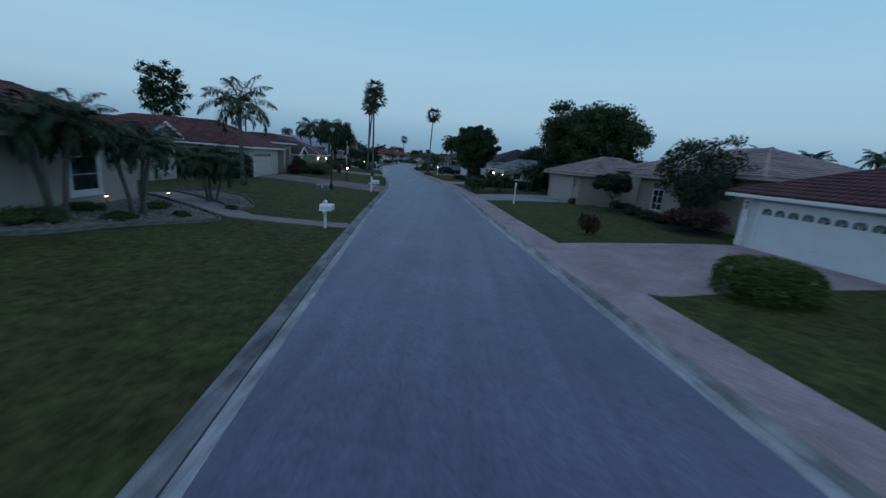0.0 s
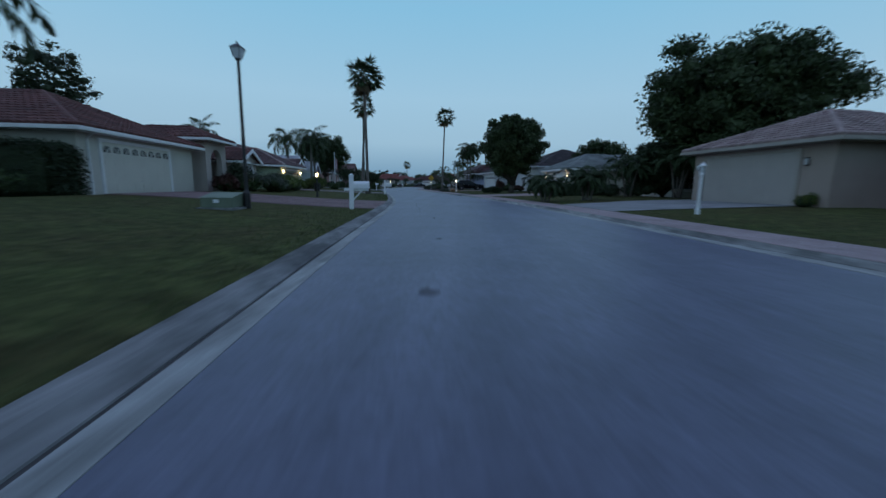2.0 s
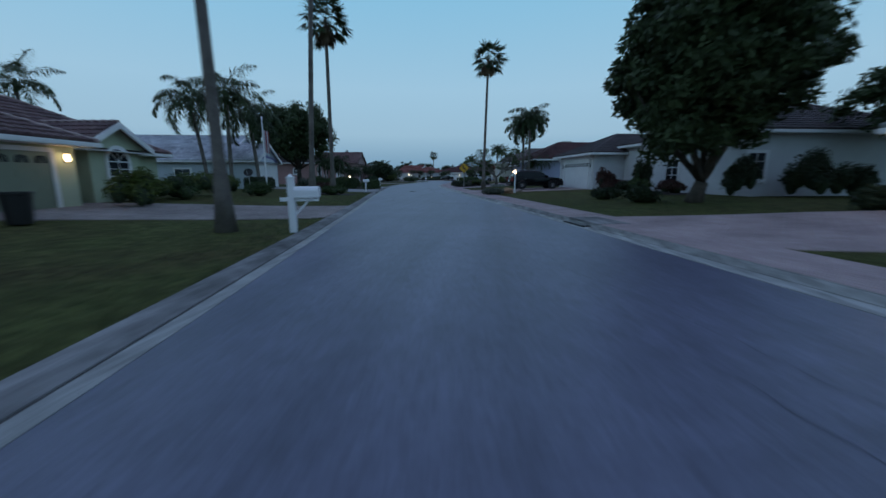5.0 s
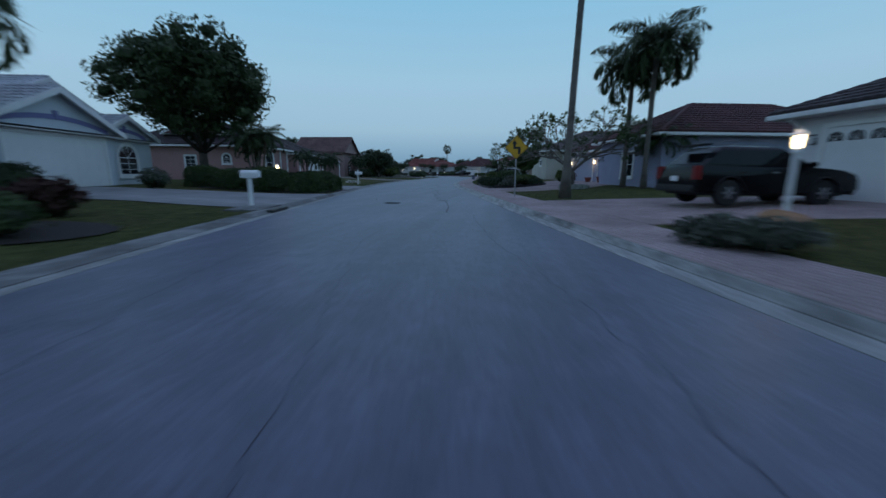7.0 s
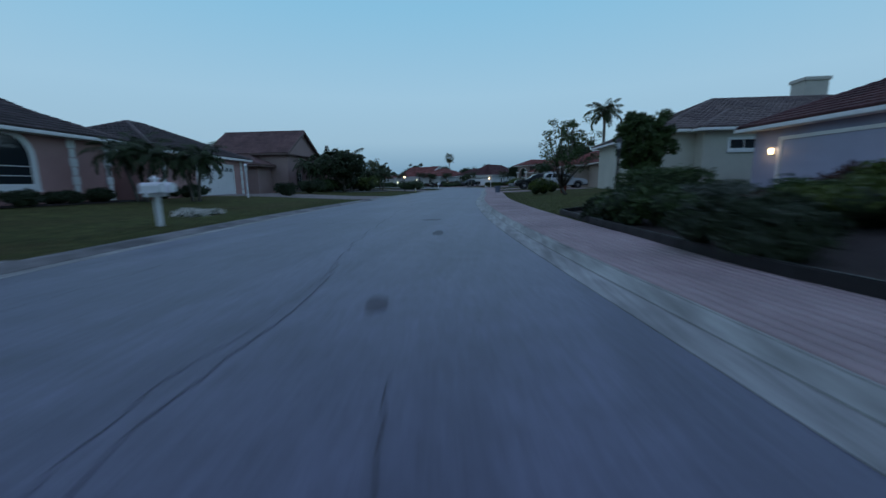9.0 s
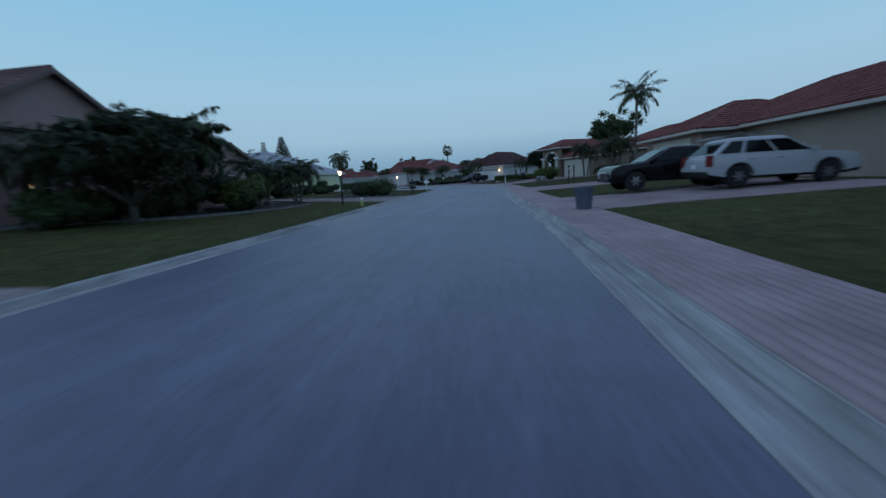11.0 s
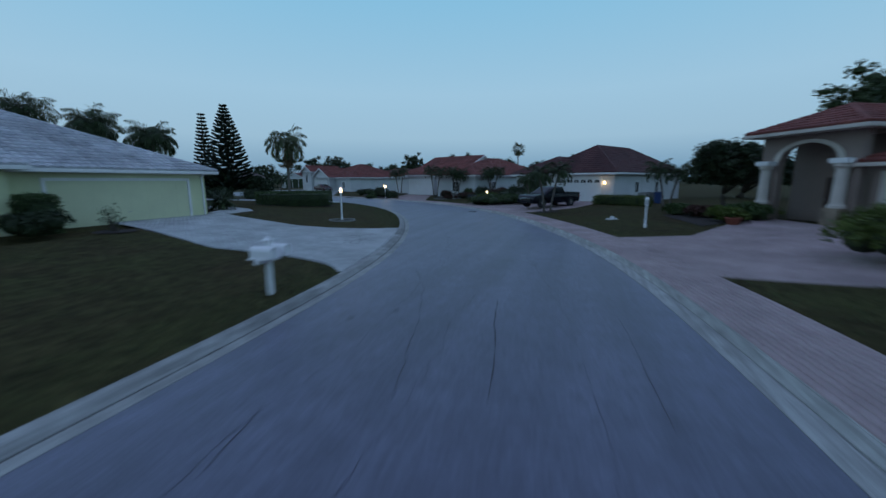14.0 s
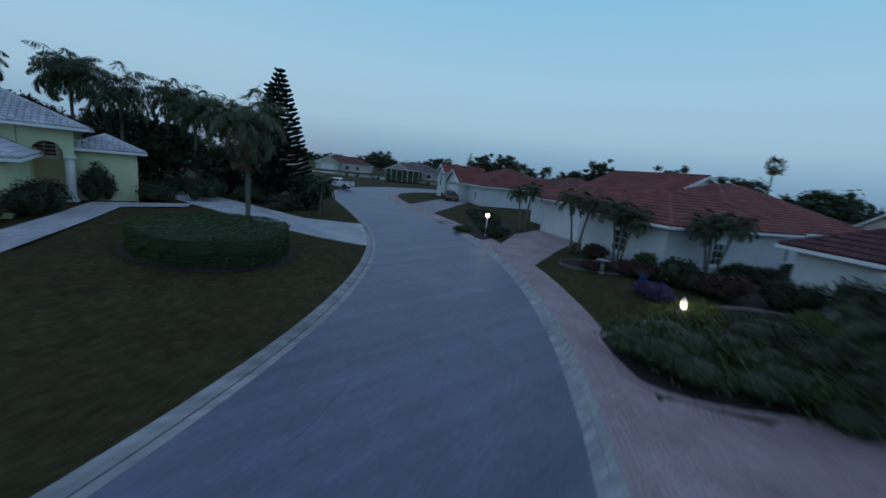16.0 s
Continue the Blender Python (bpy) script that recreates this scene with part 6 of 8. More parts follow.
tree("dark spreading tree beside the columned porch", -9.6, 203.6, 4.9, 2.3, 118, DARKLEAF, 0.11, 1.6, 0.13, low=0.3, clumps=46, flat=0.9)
for i, (px, py, ph) in enumerate(((9.6, 60.8, 2.3), (12.0, 58.8, 2.6))):
    pygmy("spreading pygmy date palm under the oak", px, py, ph, 74 + i, 4, 1.6)
shrub("burgundy leafy shrub beside the fan-light garage", 3.3, 91.0, 0.7, 0.7, 1.7, REDLEAF, 1290, 1100, 0.09)
for i, (px, py, pr, ph) in enumerate(((6.4, 80.7, 0.8, 2.0), (9.6, 80.9, 1.0, 2.3), (11.6, 81.2, 1.0, 1.7))):
    shrub("dark leafy shrub against the white side wall", px, py, pr, pr * 0.8, ph, DARKLEAF, 1295 + i, 1300, 0.08)
shrub("dark upright shrub beside the white wall", 4.4, 87.2, 0.6, 0.7, 2.3, DARKLEAF, 1291, 1200, 0.07)
for i, (px, py, ph, pr) in enumerate(((-74, 195, 8.2, 4.6), (-70, 204.5, 7.0, 3.8), (-66, 209.5, 5.0, 3.2), (-79, 203, 8.2, 4.8), (-61.5, 211.5, 4.2, 2.6), (-58.0, 214.0, 3.4, 2.2))):
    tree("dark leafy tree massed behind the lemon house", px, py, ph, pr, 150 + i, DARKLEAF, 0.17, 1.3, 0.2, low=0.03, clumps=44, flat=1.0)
# the bare-branched tree in the stone ring
def bare_tree(label, x, y, h, R, seed):
    r = np.random.RandomState(seed)
    e = empty("frangipani_tree", pose(x, y, gz(x, y)), label, "tree")
    part("trunk", tube(bmesh.new(), [(0, 0, 0), (0.05, 0, 0.6), (0.0, 0.1, 1.1)], [0.20, 0.15, 0.13], 8), PALM_BARK, e, smooth=True)
    C, U, W = [], [], []

    def grow(bm, p, d, L, rad, lvl):
        q = p + d * L
        tube(bm, [tuple(p), tuple(p * 0.5 + q * 0.5 + r.normal(size=3) * 0.04 * L), tuple(q)], [rad, rad * 0.85, rad * 0.7], 5)
        if lvl == 0:
            for _ in range(9):
                dv = rand_unit(r, 1)[0] + (0, 0, 0.2)
                C.append(q + dv * 0.12), U.append(dv * 0.11), W.append(np.cross(dv, rand_unit(r, 1)[0]) * 0.04)
            return
        for _ in range(3 if lvl > 1 else 2):
            nd = d + rand_unit(r, 1)[0] * 0.75
            nd[2] = nd[2] * 0.6 + 0.12
            nd /= np.linalg.norm(nd)
            grow(bm, q, nd, L * r.uniform(0.68, 0.85), rad * 0.66, lvl - 1)

    for k in range(6):
        a = k * 1.047 + r.uniform(-0.2, 0.2)
        d = np.array([math.cos(a) * 0.85, math.sin(a) * 0.85, 0.62])
        bm = bmesh.new()
        grow(bm, np.array([0, 0.1, 1.05]), d / np.linalg.norm(d), R * 0.34, 0.075, 4)
        part("branch", bm, PALM_BARK, e)
    quads(np.array(C), np.array(U), np.array(W), "leaves", HEDGE, e)
    return e


bare_tree("bare-branched frangipani tree with sparse leaf tufts", -4.5, 107.8, 4.3, 4.1, 131)
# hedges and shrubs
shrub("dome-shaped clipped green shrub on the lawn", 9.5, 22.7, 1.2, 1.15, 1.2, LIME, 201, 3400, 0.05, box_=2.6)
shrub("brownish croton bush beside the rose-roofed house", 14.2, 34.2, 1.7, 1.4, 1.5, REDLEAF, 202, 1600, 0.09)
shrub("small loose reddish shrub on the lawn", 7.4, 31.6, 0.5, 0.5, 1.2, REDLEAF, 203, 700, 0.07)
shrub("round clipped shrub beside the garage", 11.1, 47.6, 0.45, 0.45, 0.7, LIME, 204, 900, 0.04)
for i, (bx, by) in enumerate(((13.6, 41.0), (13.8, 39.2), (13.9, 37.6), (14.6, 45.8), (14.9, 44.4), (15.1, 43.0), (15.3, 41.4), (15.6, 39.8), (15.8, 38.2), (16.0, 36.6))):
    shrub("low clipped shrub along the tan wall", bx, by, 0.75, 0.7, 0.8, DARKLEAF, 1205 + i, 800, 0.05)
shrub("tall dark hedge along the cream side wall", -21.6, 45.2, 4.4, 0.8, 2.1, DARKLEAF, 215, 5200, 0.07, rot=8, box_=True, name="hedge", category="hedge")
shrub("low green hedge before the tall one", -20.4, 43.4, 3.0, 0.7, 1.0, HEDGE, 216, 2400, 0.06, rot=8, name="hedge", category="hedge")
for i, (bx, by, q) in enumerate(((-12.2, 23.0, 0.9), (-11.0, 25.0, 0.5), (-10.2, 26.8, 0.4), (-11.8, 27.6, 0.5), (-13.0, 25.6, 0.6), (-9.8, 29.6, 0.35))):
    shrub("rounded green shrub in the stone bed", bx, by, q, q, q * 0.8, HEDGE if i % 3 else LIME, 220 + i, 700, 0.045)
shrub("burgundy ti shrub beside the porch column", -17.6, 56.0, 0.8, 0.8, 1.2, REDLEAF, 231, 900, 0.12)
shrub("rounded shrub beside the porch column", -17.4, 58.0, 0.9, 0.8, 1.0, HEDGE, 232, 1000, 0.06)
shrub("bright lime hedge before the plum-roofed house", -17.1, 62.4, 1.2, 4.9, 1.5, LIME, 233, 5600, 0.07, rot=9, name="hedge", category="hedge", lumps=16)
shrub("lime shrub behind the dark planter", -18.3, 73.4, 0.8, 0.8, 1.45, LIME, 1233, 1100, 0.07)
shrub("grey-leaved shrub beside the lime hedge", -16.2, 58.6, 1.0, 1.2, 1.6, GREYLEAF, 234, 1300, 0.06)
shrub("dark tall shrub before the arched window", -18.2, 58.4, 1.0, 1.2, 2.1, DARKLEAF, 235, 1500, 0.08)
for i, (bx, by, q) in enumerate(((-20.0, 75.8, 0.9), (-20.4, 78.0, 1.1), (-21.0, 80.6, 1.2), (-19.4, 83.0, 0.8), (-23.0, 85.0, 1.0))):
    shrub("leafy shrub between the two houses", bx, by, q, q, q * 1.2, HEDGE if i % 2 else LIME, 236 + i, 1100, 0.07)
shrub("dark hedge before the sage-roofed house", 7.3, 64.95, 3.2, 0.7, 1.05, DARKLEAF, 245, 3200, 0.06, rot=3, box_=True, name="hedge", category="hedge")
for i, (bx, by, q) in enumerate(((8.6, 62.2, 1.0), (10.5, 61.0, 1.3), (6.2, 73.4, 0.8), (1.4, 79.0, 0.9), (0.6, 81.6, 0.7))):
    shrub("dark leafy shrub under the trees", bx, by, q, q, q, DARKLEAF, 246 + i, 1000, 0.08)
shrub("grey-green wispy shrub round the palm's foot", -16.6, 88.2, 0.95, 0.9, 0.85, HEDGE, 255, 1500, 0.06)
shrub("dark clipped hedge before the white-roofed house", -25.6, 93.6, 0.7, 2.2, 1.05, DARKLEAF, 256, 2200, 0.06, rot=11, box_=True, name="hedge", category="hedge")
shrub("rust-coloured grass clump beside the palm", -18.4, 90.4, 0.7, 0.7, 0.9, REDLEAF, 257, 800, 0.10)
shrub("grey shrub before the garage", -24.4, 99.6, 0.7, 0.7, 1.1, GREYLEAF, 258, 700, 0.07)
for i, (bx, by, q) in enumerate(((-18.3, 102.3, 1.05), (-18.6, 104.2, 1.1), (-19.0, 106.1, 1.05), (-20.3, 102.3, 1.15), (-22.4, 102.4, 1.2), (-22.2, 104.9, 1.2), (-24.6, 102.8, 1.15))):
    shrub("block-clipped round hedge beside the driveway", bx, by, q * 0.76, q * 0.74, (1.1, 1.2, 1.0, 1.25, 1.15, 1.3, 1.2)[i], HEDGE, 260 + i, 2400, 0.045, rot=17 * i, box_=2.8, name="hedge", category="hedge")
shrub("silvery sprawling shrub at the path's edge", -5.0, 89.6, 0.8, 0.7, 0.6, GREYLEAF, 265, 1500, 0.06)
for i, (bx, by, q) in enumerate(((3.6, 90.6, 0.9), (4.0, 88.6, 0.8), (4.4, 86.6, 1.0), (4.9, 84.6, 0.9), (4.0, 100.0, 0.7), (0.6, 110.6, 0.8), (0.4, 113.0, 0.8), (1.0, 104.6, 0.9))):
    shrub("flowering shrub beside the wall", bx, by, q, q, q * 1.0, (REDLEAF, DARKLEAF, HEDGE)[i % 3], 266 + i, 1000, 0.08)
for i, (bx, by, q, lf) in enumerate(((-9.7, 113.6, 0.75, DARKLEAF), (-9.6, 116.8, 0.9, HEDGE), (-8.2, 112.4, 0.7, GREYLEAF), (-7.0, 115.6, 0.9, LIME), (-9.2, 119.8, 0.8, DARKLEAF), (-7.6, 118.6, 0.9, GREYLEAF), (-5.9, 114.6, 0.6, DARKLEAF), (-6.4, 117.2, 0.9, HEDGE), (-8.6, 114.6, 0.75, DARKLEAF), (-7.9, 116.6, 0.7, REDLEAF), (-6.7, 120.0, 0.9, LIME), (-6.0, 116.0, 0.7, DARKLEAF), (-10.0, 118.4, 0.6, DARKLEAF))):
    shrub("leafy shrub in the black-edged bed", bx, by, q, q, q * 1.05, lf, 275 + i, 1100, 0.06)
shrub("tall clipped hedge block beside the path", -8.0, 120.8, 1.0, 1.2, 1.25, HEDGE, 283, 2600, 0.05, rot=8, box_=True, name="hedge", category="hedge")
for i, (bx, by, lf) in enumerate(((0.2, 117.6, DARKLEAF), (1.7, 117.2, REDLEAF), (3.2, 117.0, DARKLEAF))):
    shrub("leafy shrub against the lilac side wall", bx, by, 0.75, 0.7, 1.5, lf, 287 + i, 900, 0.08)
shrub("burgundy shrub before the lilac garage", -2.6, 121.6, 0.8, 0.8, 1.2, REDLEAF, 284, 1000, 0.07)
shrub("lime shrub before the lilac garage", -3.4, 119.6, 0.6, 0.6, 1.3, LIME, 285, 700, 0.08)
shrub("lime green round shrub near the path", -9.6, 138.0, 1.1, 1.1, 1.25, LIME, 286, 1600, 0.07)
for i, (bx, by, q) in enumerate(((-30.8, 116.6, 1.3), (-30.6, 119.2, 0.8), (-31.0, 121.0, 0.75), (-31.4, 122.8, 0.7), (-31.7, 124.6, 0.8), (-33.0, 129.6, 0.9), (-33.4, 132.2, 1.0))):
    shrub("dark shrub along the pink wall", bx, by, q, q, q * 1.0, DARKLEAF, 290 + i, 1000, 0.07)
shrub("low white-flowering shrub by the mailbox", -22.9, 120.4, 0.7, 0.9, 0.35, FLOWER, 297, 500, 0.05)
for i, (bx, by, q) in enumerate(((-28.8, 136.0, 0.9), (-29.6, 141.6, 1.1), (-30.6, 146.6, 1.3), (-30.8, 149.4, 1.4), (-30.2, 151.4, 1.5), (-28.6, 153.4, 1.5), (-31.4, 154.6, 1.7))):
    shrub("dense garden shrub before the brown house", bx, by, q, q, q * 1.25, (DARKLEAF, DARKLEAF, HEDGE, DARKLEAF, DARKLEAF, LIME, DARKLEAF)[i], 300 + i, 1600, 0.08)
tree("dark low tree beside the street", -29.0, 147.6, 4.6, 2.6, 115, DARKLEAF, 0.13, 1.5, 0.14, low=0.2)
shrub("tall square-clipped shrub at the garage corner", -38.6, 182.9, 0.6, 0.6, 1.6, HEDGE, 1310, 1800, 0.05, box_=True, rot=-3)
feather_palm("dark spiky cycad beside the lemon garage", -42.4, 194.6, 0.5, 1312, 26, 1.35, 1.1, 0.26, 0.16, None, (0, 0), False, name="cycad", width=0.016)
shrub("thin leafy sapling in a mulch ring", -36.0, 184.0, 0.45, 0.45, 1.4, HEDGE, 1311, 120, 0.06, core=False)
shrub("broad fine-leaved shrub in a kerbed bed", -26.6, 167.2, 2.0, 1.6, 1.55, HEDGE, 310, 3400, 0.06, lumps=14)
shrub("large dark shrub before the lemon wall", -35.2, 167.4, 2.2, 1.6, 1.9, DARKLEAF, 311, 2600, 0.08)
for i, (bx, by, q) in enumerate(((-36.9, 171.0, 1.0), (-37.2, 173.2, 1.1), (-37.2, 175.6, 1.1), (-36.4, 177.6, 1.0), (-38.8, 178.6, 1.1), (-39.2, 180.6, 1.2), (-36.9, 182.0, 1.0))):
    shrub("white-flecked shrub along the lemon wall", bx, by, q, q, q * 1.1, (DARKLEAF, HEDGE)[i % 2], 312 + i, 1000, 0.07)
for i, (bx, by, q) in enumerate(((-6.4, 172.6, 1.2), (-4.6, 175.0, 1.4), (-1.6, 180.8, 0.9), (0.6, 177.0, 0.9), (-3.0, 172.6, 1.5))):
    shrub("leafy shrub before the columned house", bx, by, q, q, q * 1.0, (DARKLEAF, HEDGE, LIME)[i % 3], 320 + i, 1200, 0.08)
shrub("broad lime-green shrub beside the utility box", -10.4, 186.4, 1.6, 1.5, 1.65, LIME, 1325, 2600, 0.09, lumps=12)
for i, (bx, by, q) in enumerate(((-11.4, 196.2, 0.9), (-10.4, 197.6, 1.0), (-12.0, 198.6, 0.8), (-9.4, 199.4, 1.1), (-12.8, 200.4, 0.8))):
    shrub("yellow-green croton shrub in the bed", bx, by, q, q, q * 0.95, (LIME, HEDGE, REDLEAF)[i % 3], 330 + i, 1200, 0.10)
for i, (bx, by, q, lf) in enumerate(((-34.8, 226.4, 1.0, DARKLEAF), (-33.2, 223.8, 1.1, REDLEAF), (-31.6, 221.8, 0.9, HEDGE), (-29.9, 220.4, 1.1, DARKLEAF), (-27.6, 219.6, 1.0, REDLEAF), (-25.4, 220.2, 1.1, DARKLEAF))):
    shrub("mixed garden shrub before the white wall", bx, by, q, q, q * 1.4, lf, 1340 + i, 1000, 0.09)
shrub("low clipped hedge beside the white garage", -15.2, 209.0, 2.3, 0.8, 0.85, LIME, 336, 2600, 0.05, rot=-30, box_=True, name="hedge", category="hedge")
def oval_hedge(label, x, y, a, b, h, seed, n=15000):
    """A hedge clipped to an oval drum with a flat, slightly uneven top."""
    r = np.random.RandomState(seed)
    e = empty("hedge", pose(x, y, gz(x, y) - 0.05), label, "hedge")
    # solid dark drum, its colour standing in for shade behind the leaves
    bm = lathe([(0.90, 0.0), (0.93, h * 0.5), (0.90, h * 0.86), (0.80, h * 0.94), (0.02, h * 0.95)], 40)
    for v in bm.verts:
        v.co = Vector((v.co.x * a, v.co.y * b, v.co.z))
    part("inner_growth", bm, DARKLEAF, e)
    t = r.uniform(0, 2 * math.pi, n)
    top = r.rand(n) < 0.5
    q = np.where(top, np.sqrt(r.uniform(0, 1, n)), 0.97)
    q = q * (1 + 0.02 * np.sin(5 * t) + 0.015 * np.sin(11 * t + 1))
    z = np.where(top, h * (1 + 0.02 * np.sin(7 * t)), r.uniform(0.02, 1.0, n) * h)
    C = np.stack([q * a * np.cos(t), q * b * np.sin(t), z], 1) + r.normal(size=(n, 3)) * 0.035
    U = rand_unit(r, n) * 0.055 * r.uniform(0.7, 1.3, (n, 1))
    quads(C, U, np.cross(U, rand_unit(r, n)) * 0.5, "leaves", HEDGE, e)
    return e


oval_hedge("oval clipped flat-topped hedge ringed by bare soil", -43.1, 203.2, 3.4, 3.1, 1.2, 337)
shrub("twiggy bare shrub in the oval hedge", -44.6, 204.0, 0.7, 0.7, 1.9, GREYLEAF, 339, 160, 0.04, core=False)
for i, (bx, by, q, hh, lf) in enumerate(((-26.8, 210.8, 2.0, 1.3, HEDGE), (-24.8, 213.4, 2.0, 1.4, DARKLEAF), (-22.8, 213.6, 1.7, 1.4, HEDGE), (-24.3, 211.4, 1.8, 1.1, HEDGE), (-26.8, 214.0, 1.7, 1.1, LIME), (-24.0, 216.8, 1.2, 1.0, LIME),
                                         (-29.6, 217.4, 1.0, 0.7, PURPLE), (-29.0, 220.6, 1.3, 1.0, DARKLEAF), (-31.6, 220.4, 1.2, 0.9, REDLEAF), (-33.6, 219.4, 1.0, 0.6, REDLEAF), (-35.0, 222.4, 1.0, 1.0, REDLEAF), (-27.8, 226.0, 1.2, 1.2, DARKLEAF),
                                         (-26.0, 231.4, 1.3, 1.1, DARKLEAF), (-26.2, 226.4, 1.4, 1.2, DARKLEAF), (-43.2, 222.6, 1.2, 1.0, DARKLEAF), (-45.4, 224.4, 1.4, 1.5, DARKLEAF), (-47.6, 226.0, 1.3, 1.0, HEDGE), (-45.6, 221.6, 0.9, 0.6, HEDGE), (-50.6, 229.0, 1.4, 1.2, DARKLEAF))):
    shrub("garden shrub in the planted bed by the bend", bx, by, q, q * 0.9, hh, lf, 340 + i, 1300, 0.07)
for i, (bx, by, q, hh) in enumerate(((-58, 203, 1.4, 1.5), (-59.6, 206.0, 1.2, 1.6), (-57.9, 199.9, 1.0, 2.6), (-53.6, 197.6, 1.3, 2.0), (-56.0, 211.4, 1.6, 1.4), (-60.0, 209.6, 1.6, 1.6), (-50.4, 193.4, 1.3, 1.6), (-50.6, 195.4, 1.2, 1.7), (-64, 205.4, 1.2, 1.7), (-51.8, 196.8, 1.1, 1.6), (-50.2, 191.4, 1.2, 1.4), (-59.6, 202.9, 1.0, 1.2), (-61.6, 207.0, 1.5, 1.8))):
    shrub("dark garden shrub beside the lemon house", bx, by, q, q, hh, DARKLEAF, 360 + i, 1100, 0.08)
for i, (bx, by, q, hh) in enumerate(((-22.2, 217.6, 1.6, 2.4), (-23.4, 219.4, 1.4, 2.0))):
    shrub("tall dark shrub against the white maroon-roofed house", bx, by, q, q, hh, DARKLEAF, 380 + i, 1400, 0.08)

# ---- street furniture ----
def place(ob, x, y, rz=0.0, dz=0.0):
    ob.matrix_world = pose(x, y, gz(x, y) + dz, 0, 0, rz)
    return ob


def mail_box(parent, x, y, z, rz, material, L=0.5, w=0.19, h=0.24):
    bm = bmesh.new()
    prof = [(-w / 2, 0), (w / 2, 0), (w / 2, h * 0.55)] + [(w / 2 * math.cos(a), h * 0.55 + h * 0.45 * math.sin(a)) for a in np.linspace(0.25, math.pi - 0.25, 7)] + [(-w / 2, h * 0.55)]
    A = [bm.verts.new((-L / 2, p, q)) for p, q in prof]
    B = [bm.verts.new((L / 2, p, q)) for p, q in prof]
    bm.faces.new(A[::-1]), bm.faces.new(B)
    for i in range(len(A)):
        bm.faces.new((A[i], A[(i + 1) % len(A)], B[(i + 1) % len(A)], B[i]))
    b = part("letter_box", bm, material, parent)
    b.matrix_local = pose(x, y, z, 0, 0, rz)
    d = part("box_door", boxed(L / 2 - 0.005, L / 2 + 0.012, -w / 2 - 0.006, w / 2 + 0.006, 0.005, h * 0.92, 0.02), material, b)
    part("box_latch", boxed(L / 2 + 0.01, L / 2 + 0.03, -0.02, 0.02, h * 0.75, h * 0.85, 0.004), METAL, b)
    part("flag", boxed(0.02, 0.10, w / 2 + 0.004, w / 2 + 0.012, h * 0.4, h * 0.8, 0.002), mat_red, b)
    return b


mat_red = mat("red_enamel", (0.25, 0.03, 0.03), 0.5)


def mailbox(label, x, y, rz, kind, material, h=1.05):
    e = empty("mailbox", pose(x, y, gz(x, y) - 0.02, 0, 0, rz), label, "mailbox", "mailboxes along the kerb")
    top = {"double": h + 0.33, "single": h + 0.02, "bracket": h + 0.45, "stack": h + 0.35}[kind]
    bm = boxed(*((-0.075, 0.075) * 2 if kind == "bracket" else (-0.055, 0.055) * 2), 0, top, 0.008)
    part("post", bm, material, e)
    cap = bmesh.new()
    box(cap, -0.09, 0.09, -0.09, 0.09, top, top + 0.03, 0.006)
    r = bmesh.ops.create_cone(cap, cap_ends=True, segments=4, radius1=0.09, radius2=0.01, depth=0.07)
    bmesh.ops.rotate(cap, verts=r["verts"], matrix=Euler((0, 0, math.pi / 4)).to_matrix())
    bmesh.ops.translate(cap, verts=r["verts"], vec=(0, 0, top + 0.065))
    if kind != "single":
        part("post_cap", cap, material, e)
    else:
        cap.free()
    if kind == "double":
        part("cross_arm", boxed(-0.05, 0.05, -0.36, 0.36, h - 0.10, h - 0.0, 0.008), material, e)
        part("shelf", boxed(-0.22, 0.22, -0.34, 0.34, h - 0.005, h + 0.015, 0.004), material, e)
        for q in (-0.2, 0.2):
            mail_box(e, 0.06, q, h + 0.015, 0, material)
    elif kind == "single":
        part("shelf", boxed(-0.2, 0.2, -0.10, 0.10, h, h + 0.02, 0.004), material, e)
        mail_box(e, 0.03, 0, h + 0.02, 0, material, 0.52, 0.22, 0.22)
    elif kind == "bracket":
        part("arm", boxed(-0.26, 0.62, -0.05, 0.05, h - 0.09, h, 0.006), material, e)
        br = tube(bmesh.new(), [(0.04, 0, h - 0.45), (0.40, 0, h - 0.06)], [0.03, 0.03], 4)
        part("brace", br, material, e)
        mail_box(e, 0.36, 0, h, 0, material, 0.56, 0.22, 0.26)
    else:
        for zz in (h - 0.42, h):
            part("arm", boxed(-0.28, 0.28, -0.06, 0.06, zz - 0.03, zz, 0.004), material, e)
            mail_box(e, 0.0, 0, zz, 0, material, 0.52, 0.2, 0.24)
    return e


mailbox("white double mailbox on a post at the lawn's edge", -4.85, 27.95, 8, "double", WHITE_V, 0.8)
mailbox("white mailbox on a bracketed post beside the red driveway", -6.75, 45.75, 8, "bracket", WHITE_V, 0.80)
mailbox("white mailbox on a bracketed post near the fan palms", -10.0, 69.2, 12, "bracket", WHITE_V, 0.86)
mailbox("white mailbox with wide box on a plain post", -16.2, 94.5, 12, "single", WHITE_V, 0.9)
mailbox("white double mailbox beside a bed of white flowers", -21.2, 117.1, 8, "double", WHITE_V, 0.88)
mailbox("black stacked mailboxes on one post", -23.6, 169.6, 3, "stack", BLACK, 0.92)
mailbox("white double mailbox at the grey driveway", -24.4, 179.9, 4, "double", WHITE_V, 0.82)


